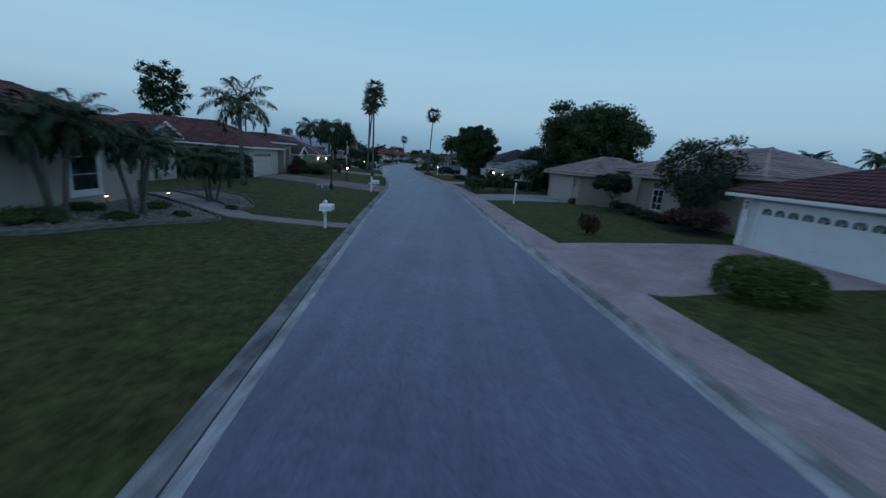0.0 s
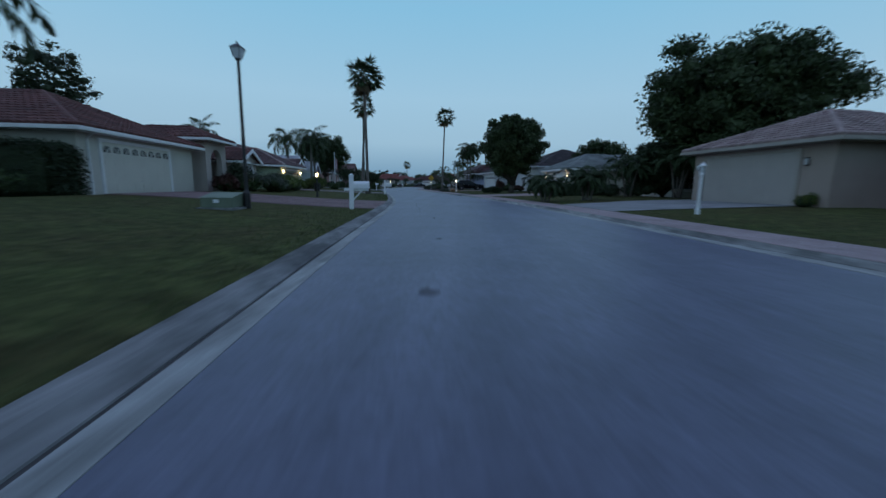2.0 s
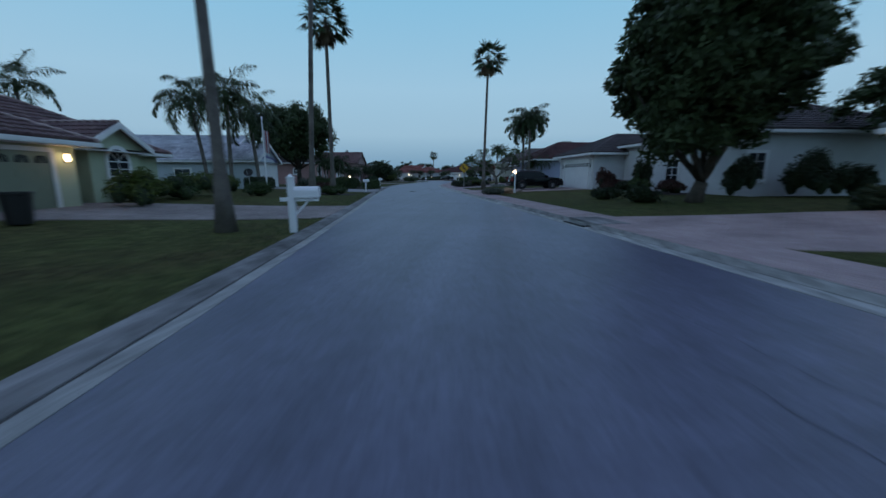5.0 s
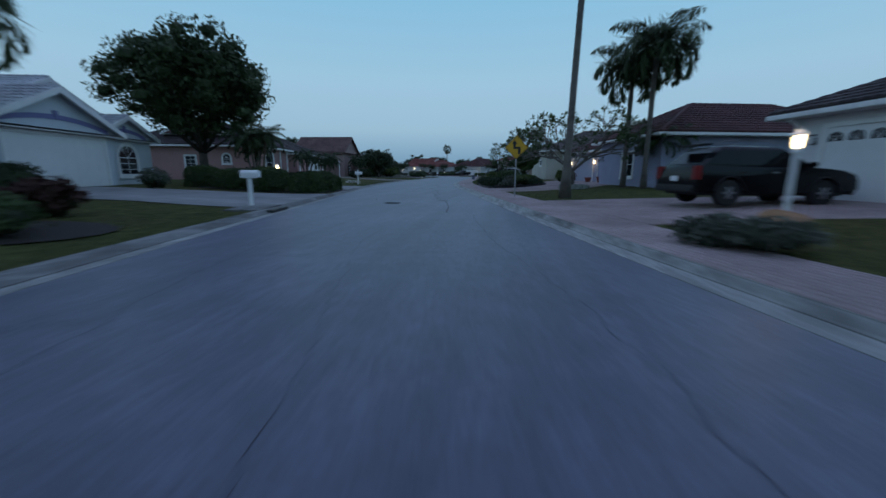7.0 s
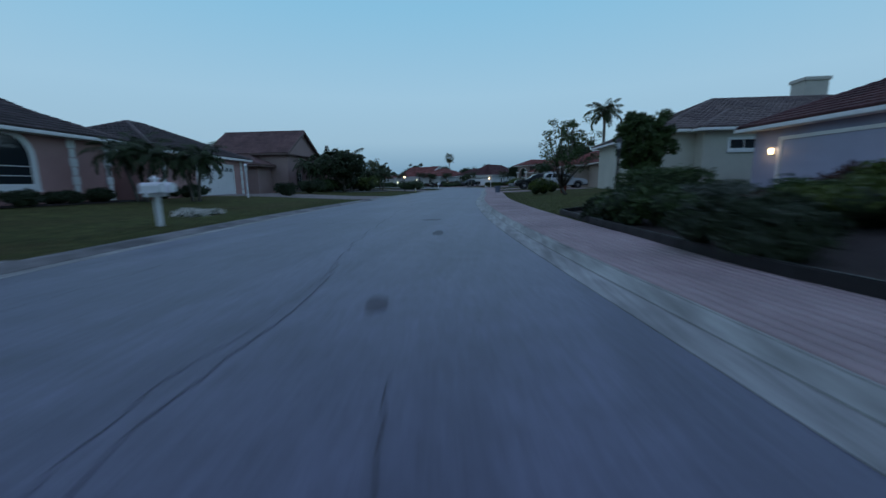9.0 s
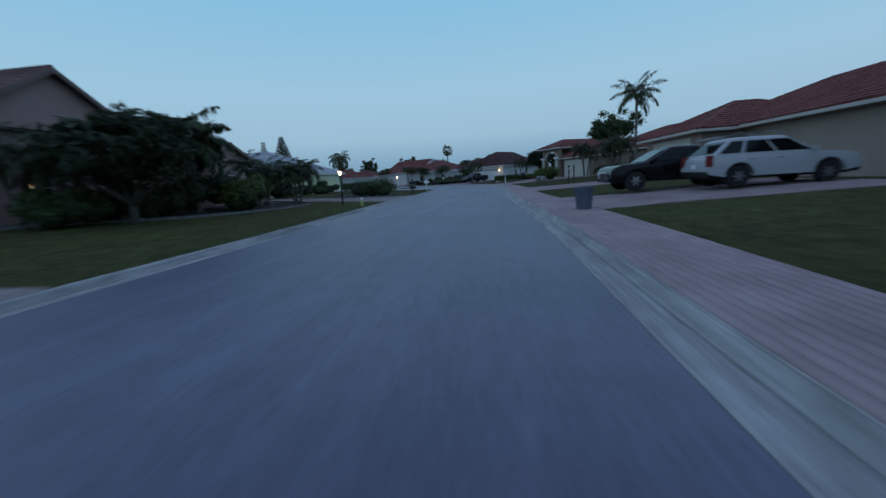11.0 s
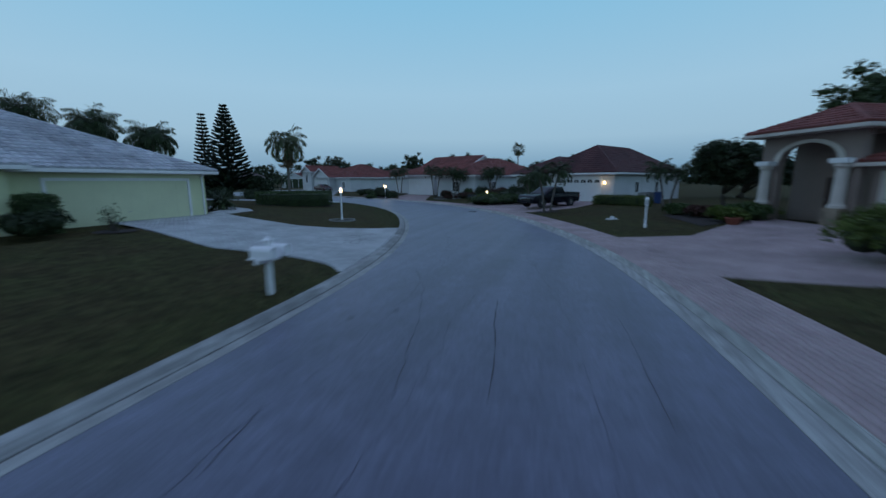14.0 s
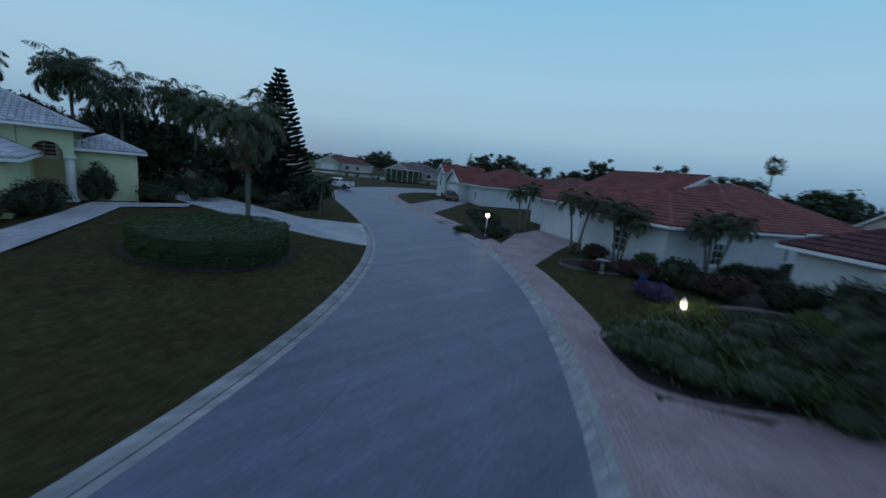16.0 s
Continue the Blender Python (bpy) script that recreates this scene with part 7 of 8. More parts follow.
def lamp_post(label, x, y, h, material, lit, head="lantern", fluted=False, ring=None):
    e = empty("lamp_post", pose(x, y, gz(x, y) - 0.02), label, "lamp post", "yard lamps")
    bm = lathe([(0.075, 0), (0.075, 0.18), (0.052, 0.24), (0.045, h * 0.5), (0.042, h - 0.1), (0.07, h - 0.08), (0.07, h - 0.03), (0.05, h)], 12)
    part("post", bm, material, e, smooth=False)
    if head == "lantern":
        part("lantern_glass", lathe([(0.04, h), (0.068, h + 0.05), (0.072, h + 0.18), (0.05, h + 0.23)], 8), LAMP_ON if lit else FROST, e, "lit lantern glass" if lit else "")
        part("lantern_cap", lathe([(0.115, h + 0.22), (0.105, h + 0.25), (0.05, h + 0.31), (0.018, h + 0.33), (0.018, h + 0.37)], 8), material, e)
        bm = bmesh.new()
        for k in range(4):
            a = k * math.pi / 2 + 0.4
            tube(bm, [(0.068 * math.cos(a), 0.068 * math.sin(a), h), (0.084 * math.cos(a), 0.084 * math.sin(a), h + 0.05), (0.092 * math.cos(a), 0.092 * math.sin(a), h + 0.23)], [0.008] * 3, 4)
        part("lantern_cage", bm, material, e)
    else:
        part("lantern_globe", lathe([(0.05, h), (0.14, h + 0.08), (0.16, h + 0.18), (0.11, h + 0.30), (0.02, h + 0.33)], 14), LAMP_ON if lit else FROST, e)
    if lit:
        ld = bpy.data.lights.new("lantern_light", "POINT")
        ld.energy, ld.color, ld.shadow_soft_size = 6.0, (1.0, 0.66, 0.34), 0.11
        lo = new("lantern_light", ld)
        lo.parent = e
        lo.location = (0, 0, h + 0.55)
    if ring:
        for k in range(22):
            a = 2 * math.pi * k / 22
            b = part("edging_stone", boxed(-0.05, 0.05, -0.09, 0.09, 0, 0.10, 0.02), GUTTER, e)
            b.matrix_local = pose(ring * math.cos(a), ring * math.sin(a), 0.0, 0, 0, math.degrees(a))
        part("mulch", lathe([(ring, 0.0), (ring * 0.9, 0.05), (0.1, 0.08)], 18), DIRT, e)
    return e


lamp_post("white lamp post with unlit lantern on the lawn", 5.55, 45.3, 1.45, WHITE_V, False)
lamp_post("black lamp post with small lit lantern", -11.5, 55.2, 1.25, BLACK, True)
lamp_post("white lamp post with lit lantern beside the driveway", -3.35, 91.4, 1.5, WHITE_V, True)
lamp_post("white twin lamp post beside the driveway", -29.4, 132.4, 1.9, WHITE_V, False)
lamp_post("black lamp post with unlit lantern in the bed", -9.0, 121.6, 1.9, BLACK, False)
lamp_post("black lamp post with lit lantern at the drive", -25.0, 157.3, 1.75, BLACK, True)
lamp_post("slim black lamp post, unlit, on the lawn", -10.1, 170.2, 1.15, BLACK, False)
lamp_post("white lamp post leaning by the bed", -15.4, 194.3, 1.15, WHITE_V, False)
lamp_post("white lamp post with lit lantern in a stone ring", -31.4, 193.1, 1.65, WHITE_V, True, ring=0.72)
lamp_post("low white garden lamp with lit lantern", -27.5, 213.4, 0.95, WHITE_V, True)
lamp_post("lamp post with lit globe at the bed's edge", -43.6, 221.9, 1.45, WHITE_V, True, "globe")
lamp_post("lamp post with lit lantern among clipped hedges", -21.2, 104.4, 1.12, WHITE_V, True)
# street lamp
e = empty("street_lamp", pose(-9.6, 43.7, gz(-9.6, 43.7)), "tall black street lamp with a lantern head", "street lamp")
part("pole", lathe([(0.11, 0), (0.11, 0.5), (0.06, 0.62), (0.05, 2.5), (0.042, 4.55)], 12), BLACK, e)
part("head_collar", lathe([(0.045, 4.5), (0.09, 4.54), (0.09, 4.57), (0.05, 4.6)], 12), BLACK, e)
for k in range(4):
    a = radians(90 * k)
    c0, c1 = Matrix.Rotation(a, 4, "Z") @ Vector((0.085, 0.085, 4.58)), Matrix.Rotation(a, 4, "Z") @ Vector((0.15, 0.15, 4.86))
    c2, c3 = Matrix.Rotation(a, 4, "Z") @ Vector((-0.085, 0.085, 4.58)), Matrix.Rotation(a, 4, "Z") @ Vector((-0.15, 0.15, 4.86))
    part("head_bar", tube(bmesh.new(), [tuple(c0), tuple(c1)], [0.012, 0.012], 5), BLACK, e)
    q = (c0 + c1 + c2 + c3) / 4
    out = Vector((q.x, q.y, 0)).normalized() * 0.006
    raw("pane", [tuple(v + d) for d in (-out, out) for v in (c0 * 0.99 + Vector((0, 0, 0.045)), c1 * 0.99 + Vector((0, 0, 0.045)), c3 * 0.99 + Vector((0, 0, 0.045)), c2 * 0.99 + Vector((0, 0, 0.045)))],
        [(0, 1, 2, 3), (7, 6, 5, 4), (0, 4, 5, 1), (1, 5, 6, 2), (2, 6, 7, 3), (3, 7, 4, 0)], FROST, e)
part("head_roof", lathe([(0.24, 4.86), (0.23, 4.885), (0.10, 4.97), (0.035, 5.0), (0.03, 5.05), (0.0, 5.07)], 4), BLACK, e).matrix_local = Matrix.Rotation(radians(45), 4, "Z") @ Matrix.Identity(4)
# dark plain posts
for x, y, hh, lb in ((-9.5, 171.3, 1.5, "dark slim post on the lawn"), (-19.4, 89.6, 0.55, "short grey concrete post on the lawn")):
    e = empty("post", pose(x, y, gz(x, y)), lb, "post")
    part("shaft", lathe([(0.06, 0), (0.05, 0.1), (0.05, hh - 0.1), (0.07, hh - 0.08), (0.05, hh)], 10), BLACK if hh > 1 else CONCRETE, e)
# curve warning sign
e = empty("road_sign", pose(-7.95, 101.9, gz(-7.95, 101.9), 0, 0, 10), "yellow diamond curve warning sign with black arrow", "road sign")
YEL, SBLACK = speckle("sign_yellow", (0.62, 0.34, 0.02), 0.5, 0.06, (2, 30), 0.0), mat("sign_black", (0.012, 0.012, 0.012), 0.5)
part("post", boxed(-0.03, 0.03, 0.0, 0.05, 0, 2.6, 0.005), METAL, e)
bm = boxed(-0.375, 0.375, -0.008, 0.0, -0.375, 0.375, 0.003)
pl = part("plate", bm, YEL, e)
pl.matrix_local = pose(0, -0.004, 2.22, 0, 45, 0)
bm = bmesh.new()
w = 0.055
pts = [(0.13 - w, -0.30), (0.13 + w, -0.30), (0.13 + w, 0.03), (-0.10 + w, 0.03), (-0.10 + w, 0.16), (-0.10 - w, 0.16), (-0.10 - w, -0.07), (0.13 - w, -0.07)]
f = [bm.verts.new((a, -0.014, b)) for a, b in pts]
bm.faces.new(f)
bm.faces.new([bm.verts.new((a, -0.014, b)) for a, b in ((-0.22, 0.16), (0.02, 0.16), (-0.10, 0.32))])
ar = part("arrow", bm, SBLACK, e)
ar.location = (0, 0, 2.22)
bm = bmesh.new()
for sx in (-1, 1):
    for sz in (-1, 1):
        tube(bm, [(sx * 0.5, -0.0125, 0), (0, -0.0125, sz * 0.5)], [0.009, 0.009], 4)
part("border", bm, SBLACK, e).location = (0, 0, 2.22)
# flagpole
e = empty("flagpole", pose(-19.9, 85.0, 0.4), "white flagpole with a hanging striped flag", "flagpole")
part("pole", lathe([(0.05, 0), (0.045, 3), (0.03, 4.7), (0.05, 4.72), (0.05, 4.8), (0.01, 4.84)], 10), WHITE_V, e)
bm = bmesh.new()
for k in range(7):
    vs = []
    for zz in (2.6, 4.0):
        vs.append([bm.verts.new((0.04 + 0.05 * i + 0.02 * math.sin(i * 1.9), 0.05 * math.sin(i * 2.1 + zz), zz - 0.02 * i)) for i in (k, k + 1)])
    bm.faces.new((vs[0][0], vs[0][1], vs[1][1], vs[1][0]))
FLAG = mat("flag_cloth", (0.3, 0.05, 0.06), 0.9)
_st = FLAG.node_tree.nodes.new("ShaderNodeTexWave")
_st.inputs["Scale"].default_value = 1.6
_st.bands_direction = "X"
_tc = FLAG.node_tree.nodes.new("ShaderNodeTexCoord")
FLAG.node_tree.links.new(_tc.outputs["Object"], _st.inputs["Vector"])
setc(FLAG, ramp(FLAG, _st.outputs["Fac"], [(0.45, (0.3, 0.04, 0.05)), (0.55, (0.5, 0.5, 0.52))]))
part("flag", bm, FLAG, e)
# utility boxes
UGREEN = speckle("utility_green", (0.16, 0.20, 0.14), 0.6, 0.25, (2, 40), 0.1)
def utility(x, y, rz, w, d, hh, material, label):
    e = empty("utility_box", pose(x, y, gz(x, y), 0, 0, rz), label, "utility box")
    bm = boxed(-w / 2, w / 2, -d / 2, d / 2, 0.05, hh * 0.72, 0.02)
    part("cabinet", bm, material, e)
    bm = bmesh.new()
    v = [(-w / 2 - 0.02, -d / 2 - 0.02, hh * 0.70), (w / 2 + 0.02, -d / 2 - 0.02, hh * 0.70), (w / 2 + 0.02, d / 2, hh), (-w / 2 - 0.02, d / 2, hh), (-w / 2 - 0.02, d / 2 + 0.02, hh * 0.7), (w / 2 + 0.02, d / 2 + 0.02, hh * 0.7)]
    vs = [bm.verts.new(p) for p in v]
    for q in ((0, 1, 2, 3), (3, 2, 5, 4), (0, 3, 4), (1, 5, 2), (0, 4, 5, 1)):
        bm.faces.new([vs[i] for i in q])
    part("lid", bm, material, e)
    part("pad", boxed(-w / 2 - 0.12, w / 2 + 0.12, -d / 2 - 0.12, d / 2 + 0.12, -0.03, 0.05, 0.01), CONCRETE, e)
    part("notice_plate", boxed(-0.08, 0.08, -d / 2 - 0.01, -d / 2, hh * 0.4, hh * 0.6), WHITE_V, e)
    return e


utility(-10.1, 43.2, 8, 0.9, 0.9, 0.5, UGREEN, "squat green utility box on the lawn")
utility(-11.2, 183.9, 10, 1.0, 0.8, 0.65, CONCRETE, "grey utility box beside a shrub")
# covers, drains
IRON = speckle("cast_iron", (0.04, 0.04, 0.042), 0.7, 0.4, (8, 60), 0.3)
for x, y, r_, lb in ((-12.53, 97.45, 0.27, "round cast-iron manhole cover in the asphalt"), (-26.3, 203.4, 0.3, "round drain cover near the kerb")):
    e = empty("manhole_cover", pose(x, y, camber(sd(x, y)[1]) - 0.003), lb, "manhole")
    part("ring", lathe([(r_ * 1.12, 0.0), (r_ * 1.12, 0.012), (r_ * 1.02, 0.014), (r_ * 1.02, 0.004)], 28), IRON, e)
    lid_ = part("lid", lathe([(r_, 0.0), (r_, 0.010), (r_ * 0.99, 0.012)], 28), IRON, e)
    for k in range(-5, 6):
        q = math.sqrt(max(0, (r_ * 0.92) ** 2 - (k * r_ / 6.5) ** 2))
        part("rib", boxed(-q, q, k * r_ / 6.5 - 0.012, k * r_ / 6.5 + 0.012, 0.011, 0.017), IRON, lid_)
for yy, side in ((94.9, -1), (71.4, 1), (219.5, 9)):
    s_ = S_(yy) if side != 9 else sd(-50.5, 221.5)[0]
    sg = -1 if side < 0 else 1
    x, y = at(s_, sg * (HALF + (0.30 if sg > 0 else 0.22)))
    e = empty("storm_inlet", pose(x, y, 0, 0, 0, heading(s_)), "dark kerb inlet of the storm drain under a concrete lid", "storm drain")
    # solid black block, its colour standing in for the dark of the hollow
    part("opening", boxed(-0.17, 0.17, -0.65, 0.65, -0.02, 0.05 if sg > 0 else 0.085, 0.01), SBLACK, e)
    part("lid", boxed(0.02 if sg > 0 else -1.0, 1.0 if sg > 0 else -0.02, -0.95, 0.95, 0.06, 0.125, 0.02), CONCRETE, e).location = (sg * 0.1, 0, 0)
# rubbish bin
BINM = speckle("bin_plastic", (0.10, 0.12, 0.17), 0.5, 0.15, (3, 40), 0.05)
def rubbish_bin(x, y, hh, r_, material, label, dz=0.03):
    e = empty("rubbish_bin", pose(x, y, gz(x, y) + dz), label, "rubbish bin")
    part("tub", lathe([(r_ * 0.8, 0), (r_ * 0.82, 0.02), (r_ * 0.97, hh * 0.93), (r_ * 1.06, hh * 0.94), (r_ * 1.06, hh), (r_ * 0.96, hh), (r_ * 0.80, 0.06)], 20), material, e)
    for sg in (-1, 1):
        part("grip", boxed(sg * r_ * 1.04 - 0.02, sg * r_ * 1.04 + 0.02, -0.09, 0.09, hh * 0.80, hh * 0.86, 0.01), material, e)
    return e


rubbish_bin(-13.15, 147.45, 0.64, 0.275, BINM, "blue-grey round rubbish bin on the paver path")
rubbish_bin(-16.3, 68.3, 0.75, 0.3, BLACK, "dark round planter beside the lime hedge")
BLUEP = mat("blue_plastic", (0.02, 0.05, 0.16), 0.45)
rubbish_bin(-12.0, 212.4, 1.0, 0.32, BLUEP, "blue recycling bin beside the white wall", 0)
POT = speckle("terracotta", (0.22, 0.06, 0.04), 0.8, 0.3, (5, 40), 0.2)
for x, y, r_, hh, m_, lb in ((-8.2, 138.6, 0.26, 0.5, POT, "red flowerpot beside the lime shrub"), (-30.9, 219.4, 0.24, 0.45, BLUEP, "blue glazed flowerpot in the bed"), (-11.6, 195.2, 0.35, 0.35, POT, "shallow terracotta bowl under the croton"), (-1.2, 119.3, 0.28, 0.42, POT, "terracotta flowerpot beside the lilac garage"), (-0.3, 118.9, 0.32, 0.5, POT, "terracotta flowerpot beside the lilac garage"), (0.6, 118.5, 0.24, 0.36, WHITE_V, "white flowerpot beside the lilac garage")):
    e = empty("flowerpot", pose(x, y, gz(x, y)), lb, "flowerpot")
    part("pot", lathe([(r_ * 0.65, 0), (r_ * 0.9, hh * 0.8), (r_, hh * 0.84), (r_, hh), (r_ * 0.85, hh), (r_ * 0.8, hh * 0.7)], 18), m_, e)
    part("soil", lathe([(r_ * 0.84, hh * 0.86), (r_ * 0.3, hh * 0.92)], 14), DIRT, e)
# bird bath by the bend
e = empty("bird_bath", pose(-33.0, 219.3, gz(-33, 219.3)), "pale concrete bird bath in the planted bed", "bird bath")
part("pedestal", lathe([(0.18, 0), (0.18, 0.06), (0.09, 0.12), (0.08, 0.55), (0.14, 0.62)], 14), GUTTER, e)
part("basin", lathe([(0.12, 0.6), (0.33, 0.70), (0.36, 0.74), (0.33, 0.74), (0.1, 0.66)], 18), GUTTER, e)
# rock, stone ring, planter
TAWNY = speckle("tawny_rock", (0.34, 0.20, 0.11), 0.9, 0.4, (2.5, 30), 0.6, 0.01)


def rock(x, y, sx, sy, sz, seed, label, material=ROCK):
    bm = bmesh.new()
    r = random.Random(seed)
    bmesh.ops.create_icosphere(bm, subdivisions=3, radius=1)
    for v in bm.verts:
        n_ = noise.noise(v.co * 1.3 + Vector((seed, 0, 0)))
        v.co *= 1 + 0.35 * n_
        v.co = Vector((v.co.x * sx, v.co.y * sy, max(-0.1, v.co.z * sz)))
    ob = link("rock", bm, material)
    ob.matrix_world = pose(x, y, gz(x, y) + sz * 0.35, 0, 0, seed * 37)
    return tagged(ob, label, "rock")


rock(-3.9, 90.6, 0.48, 0.36, 0.34, 3, "tawny orange boulder beside the silvery shrub", TAWNY)
rock(-2.9, 91.9, 0.2, 0.16, 0.14, 4, "small stone at the lamp's foot")
for x, y, r_, lb in ((-4.3, 108.0, 0.75, "pale stone ring planter round the bare tree"),):
    e = empty("tree_ring", pose(x, y, gz(x, y)), lb, "planter")
    for k in range(14):
        a = 2 * math.pi * k / 14
        b = part("ring_stone", boxed(-0.10, 0.10, -0.17, 0.17, 0, 0.26, 0.03), GUTTER, e)
        b.matrix_local = pose(r_ * math.cos(a), r_ * math.sin(a), 0, 0, 0, math.degrees(a))
# oval sign on the sage house's lawn, low stone sign
PLAQUE = mat("plaque_red", (0.11, 0.03, 0.035), 0.6)
e = empty("garden_sign", pose(4.6, 66.7, gz(4.6, 66.7), 0, 0, 12), "pole with two round reddish garden signs", "garden sign")
part("pole", lathe([(0.02, 0), (0.018, 1.35)], 8), METAL, e)
for q in (-0.18, 0.18):
    d = part("disc", lathe([(0.15, -0.012), (0.16, 0), (0.15, 0.012)], 18), PLAQUE, e)
    d.matrix_local = pose(q, -0.02, 1.08, 90, 0, 0)
e = empty("lawn_ornament", pose(-16.6, 198.0, gz(-16.6, 198.0), 0, 0, 40), "white slab with a small ornament on the lawn", "ornament")
part("slab", boxed(-0.35, 0.35, -0.15, 0.15, 0, 0.06, 0.015), WHITE_V, e)
part("figure", boxed(-0.14, 0.14, -0.06, 0.06, 0.06, 0.2, 0.04), WHITE_V, e)
# house-side plant: air conditioners
for x, y, rz in ((-12.9, 214.2, 59), (-12.3, 215.2, 59)):
    e = empty("air_conditioner", pose(x, y, 0.42, 0, 0, rz), "grey outdoor air conditioner beside the house wall", "air conditioner")
    part("casing", boxed(-0.38, 0.38, -0.38, 0.38, 0.08, 0.85, 0.03), METAL, e)
    for k in range(9):
        part("louvre", boxed(-0.34, 0.34, -0.40, -0.375, 0.14 + k * 0.075, 0.165 + k * 0.075), BLACK, e)
    part("fan_guard", lathe([(0.33, 0.85), (0.30, 0.88), (0.05, 0.89)], 18), BLACK, e)


# ---- planted beds and edging ----
def bed(poly, label, material=DIRT, lift=0.035):
    return sheet("planted_bed", poly, material, lift, label, "garden bed", kind="thing")


def edging(poly, label, material, w=0.08, h=0.10, closed=True):
    e = empty("bed_edging", pose(0, 0, 0), label, "edging")
    pts = spline(list(poly) + [poly[0]] if closed else list(poly), 0.5)
    for i in range(len(pts) - 1):
        a, b = pts[i], pts[i + 1]
        m = (a + b) / 2
        L = np.linalg.norm(b - a)
        o = part("edging_piece", boxed(-L / 2 * 0.98, L / 2 * 0.98, -w / 2, w / 2, -0.06, h, 0.015), material, e)
        o.matrix_local = pose(m[0], m[1], gz(*m) + 0.02, 0, 0, math.degrees(math.atan2(b[1] - a[1], b[0] - a[0])))
    return e


def ellipse(x, y, a, b, rot=0, n=18):
    r = radians(rot)
    return [(x + a * math.cos(q) * math.cos(r) - b * math.sin(q) * math.sin(r), y + a * math.cos(q) * math.sin(r) + b * math.sin(q) * math.cos(r)) for q in np.linspace(0, 2 * math.pi, n, endpoint=False)]


stone_bed = [(-15.6, 21.0), (-11.6, 21.6), (-10.3, 24.2), (-8.9, 26.6), (-9.2, 27.5), (-11.4, 28.9), (-14.8, 30.6), (-16.0, 27.0)]
stone_bed2 = [(-9.6, 29.4), (-9.5, 31.0), (-11.4, 33.6), (-13.6, 34.6), (-14.8, 33.0), (-11.4, 31.0)]
for sb in (stone_bed, stone_bed2):
    b_ = bed(sb, "bed of pale river stones under clustered palms", PEBBLE)
    edging(sb, "pale concrete edging round the stone bed", CONCRETE)
    r_ = np.random.RandomState(7)
    q = np.array(sb)
    pts = r_.uniform(q.min(0), q.max(0), (2600 if sb is stone_bed else 1200, 2))
    pts = pts[inside(pts, sb)]
    base = np.array([(1, 0, 0), (0, 1, 0), (-1, 0, 0), (0, -1, 0), (0, 0, 1), (0, 0, -1)], float)
    fc = np.array([(0, 1, 4), (1, 2, 4), (2, 3, 4), (3, 0, 4), (1, 0, 5), (2, 1, 5), (3, 2, 5), (0, 3, 5)])
    sz = r_.uniform(0.03, 0.085, (len(pts), 1, 3)) * (1, 1, 0.6)
    zz = rise(sd_many(pts)[1]) + 0.06
    V = base[None] * sz + np.concatenate([pts, zz[:, None]], 1)[:, None, :]
    tagged(fast("gravel", V.reshape(-1, 3), (fc[None] + 6 * np.arange(len(pts))[:, None, None]).reshape(-1, 3), STONE, b_), kind="stuff")
for x, y in ((-15.0, 22.6), (-14.2, 25.0), (-13.9, 27.6), (-13.2, 30.2)):
    e = empty("path_light", pose(x, y, gz(x, y)), "low garden path light, lit", "garden light", "path lights")
    part("stake", lathe([(0.015, 0), (0.012, 0.3)], 6), BLACK, e)
    part("glow_ring", lathe([(0.05, 0.28), (0.06, 0.33)], 10), LAMP_DIM, e)
    part("hat", lathe([(0.11, 0.33), (0.09, 0.36), (0.01, 0.39)], 12), BLACK, e)
island = [(-10.85, 120.5), (-10.35, 116.4), (-9.72, 112.4), (-8.8, 110.9), (-7.0, 112.0), (-5.4, 114.4), (-5.2, 117.6), (-6.6, 121.8), (-8.8, 122.6)]
bed(island, "mulched island bed of mixed shrubs")
edging(island, "black edging strip round the island bed", BLACK, 0.06, 0.14)
bedF = [(-34.5, 146.6), (-29.4, 149.0), (-27.8, 151.8), (-27.2, 155.6), (-28.2, 158.8), (-34.5, 159.4)]
bed(bedF, "mulched bed of dense shrubs and small palms")
edging(bedF, "pale concrete edging of the mulched bed", CONCRETE)
bedG = [(-29.4, 166.2), (-26.6, 165.2), (-24.7, 166.2), (-24.6, 168.0), (-26.6, 169.4), (-29.2, 168.8)]
bed(bedG, "mulched bed round a broad shrub")
edging(bedG, "pale concrete edging round the shrub's bed", CONCRETE)
bedQ = [(-28.9, 210.6), (-26.7, 208.8), (-23.8, 210.4), (-20.6, 213.6), (-21.4, 219.0), (-25.6, 219.6), (-28.0, 216.8)]
bed(bedQ, "mulched bed of mixed shrubs by the bend")
edging(bedQ, "rose paver edging of the shrub bed", PAVER_ONE, 0.12, 0.08)
bedR = ellipse(-33.4, 220.8, 2.6, 1.5, 35)
bed(bedR, "small oval bed with palms and a bird bath"), edging(bedR, "stone edging of the oval bed", CONCRETE)
bed([(-36.4, 229.5), (-31.0, 222.6), (-26.5, 219.0), (-23.0, 222.0), (-27.5, 234.0), (-34.6, 230.4)], "mulched foundation bed before the white wall")
bed([(-42.2, 219.8), (-44.4, 220.8), (-49.6, 226.0), (-52, 231), (-47.5, 229.5), (-43.4, 225.0)], "mulched bed of dark shrubs between the driveways")
bed(ellipse(-43.1, 203.2, 3.62, 3.32, 0), "bare soil ring round the oval hedge")
bed([(-13.8, 199.6), (-13.0, 194.6), (-9.2, 197.6), (-7.6, 201.4), (-10.6, 203.2)], "mulched bed of crotons")
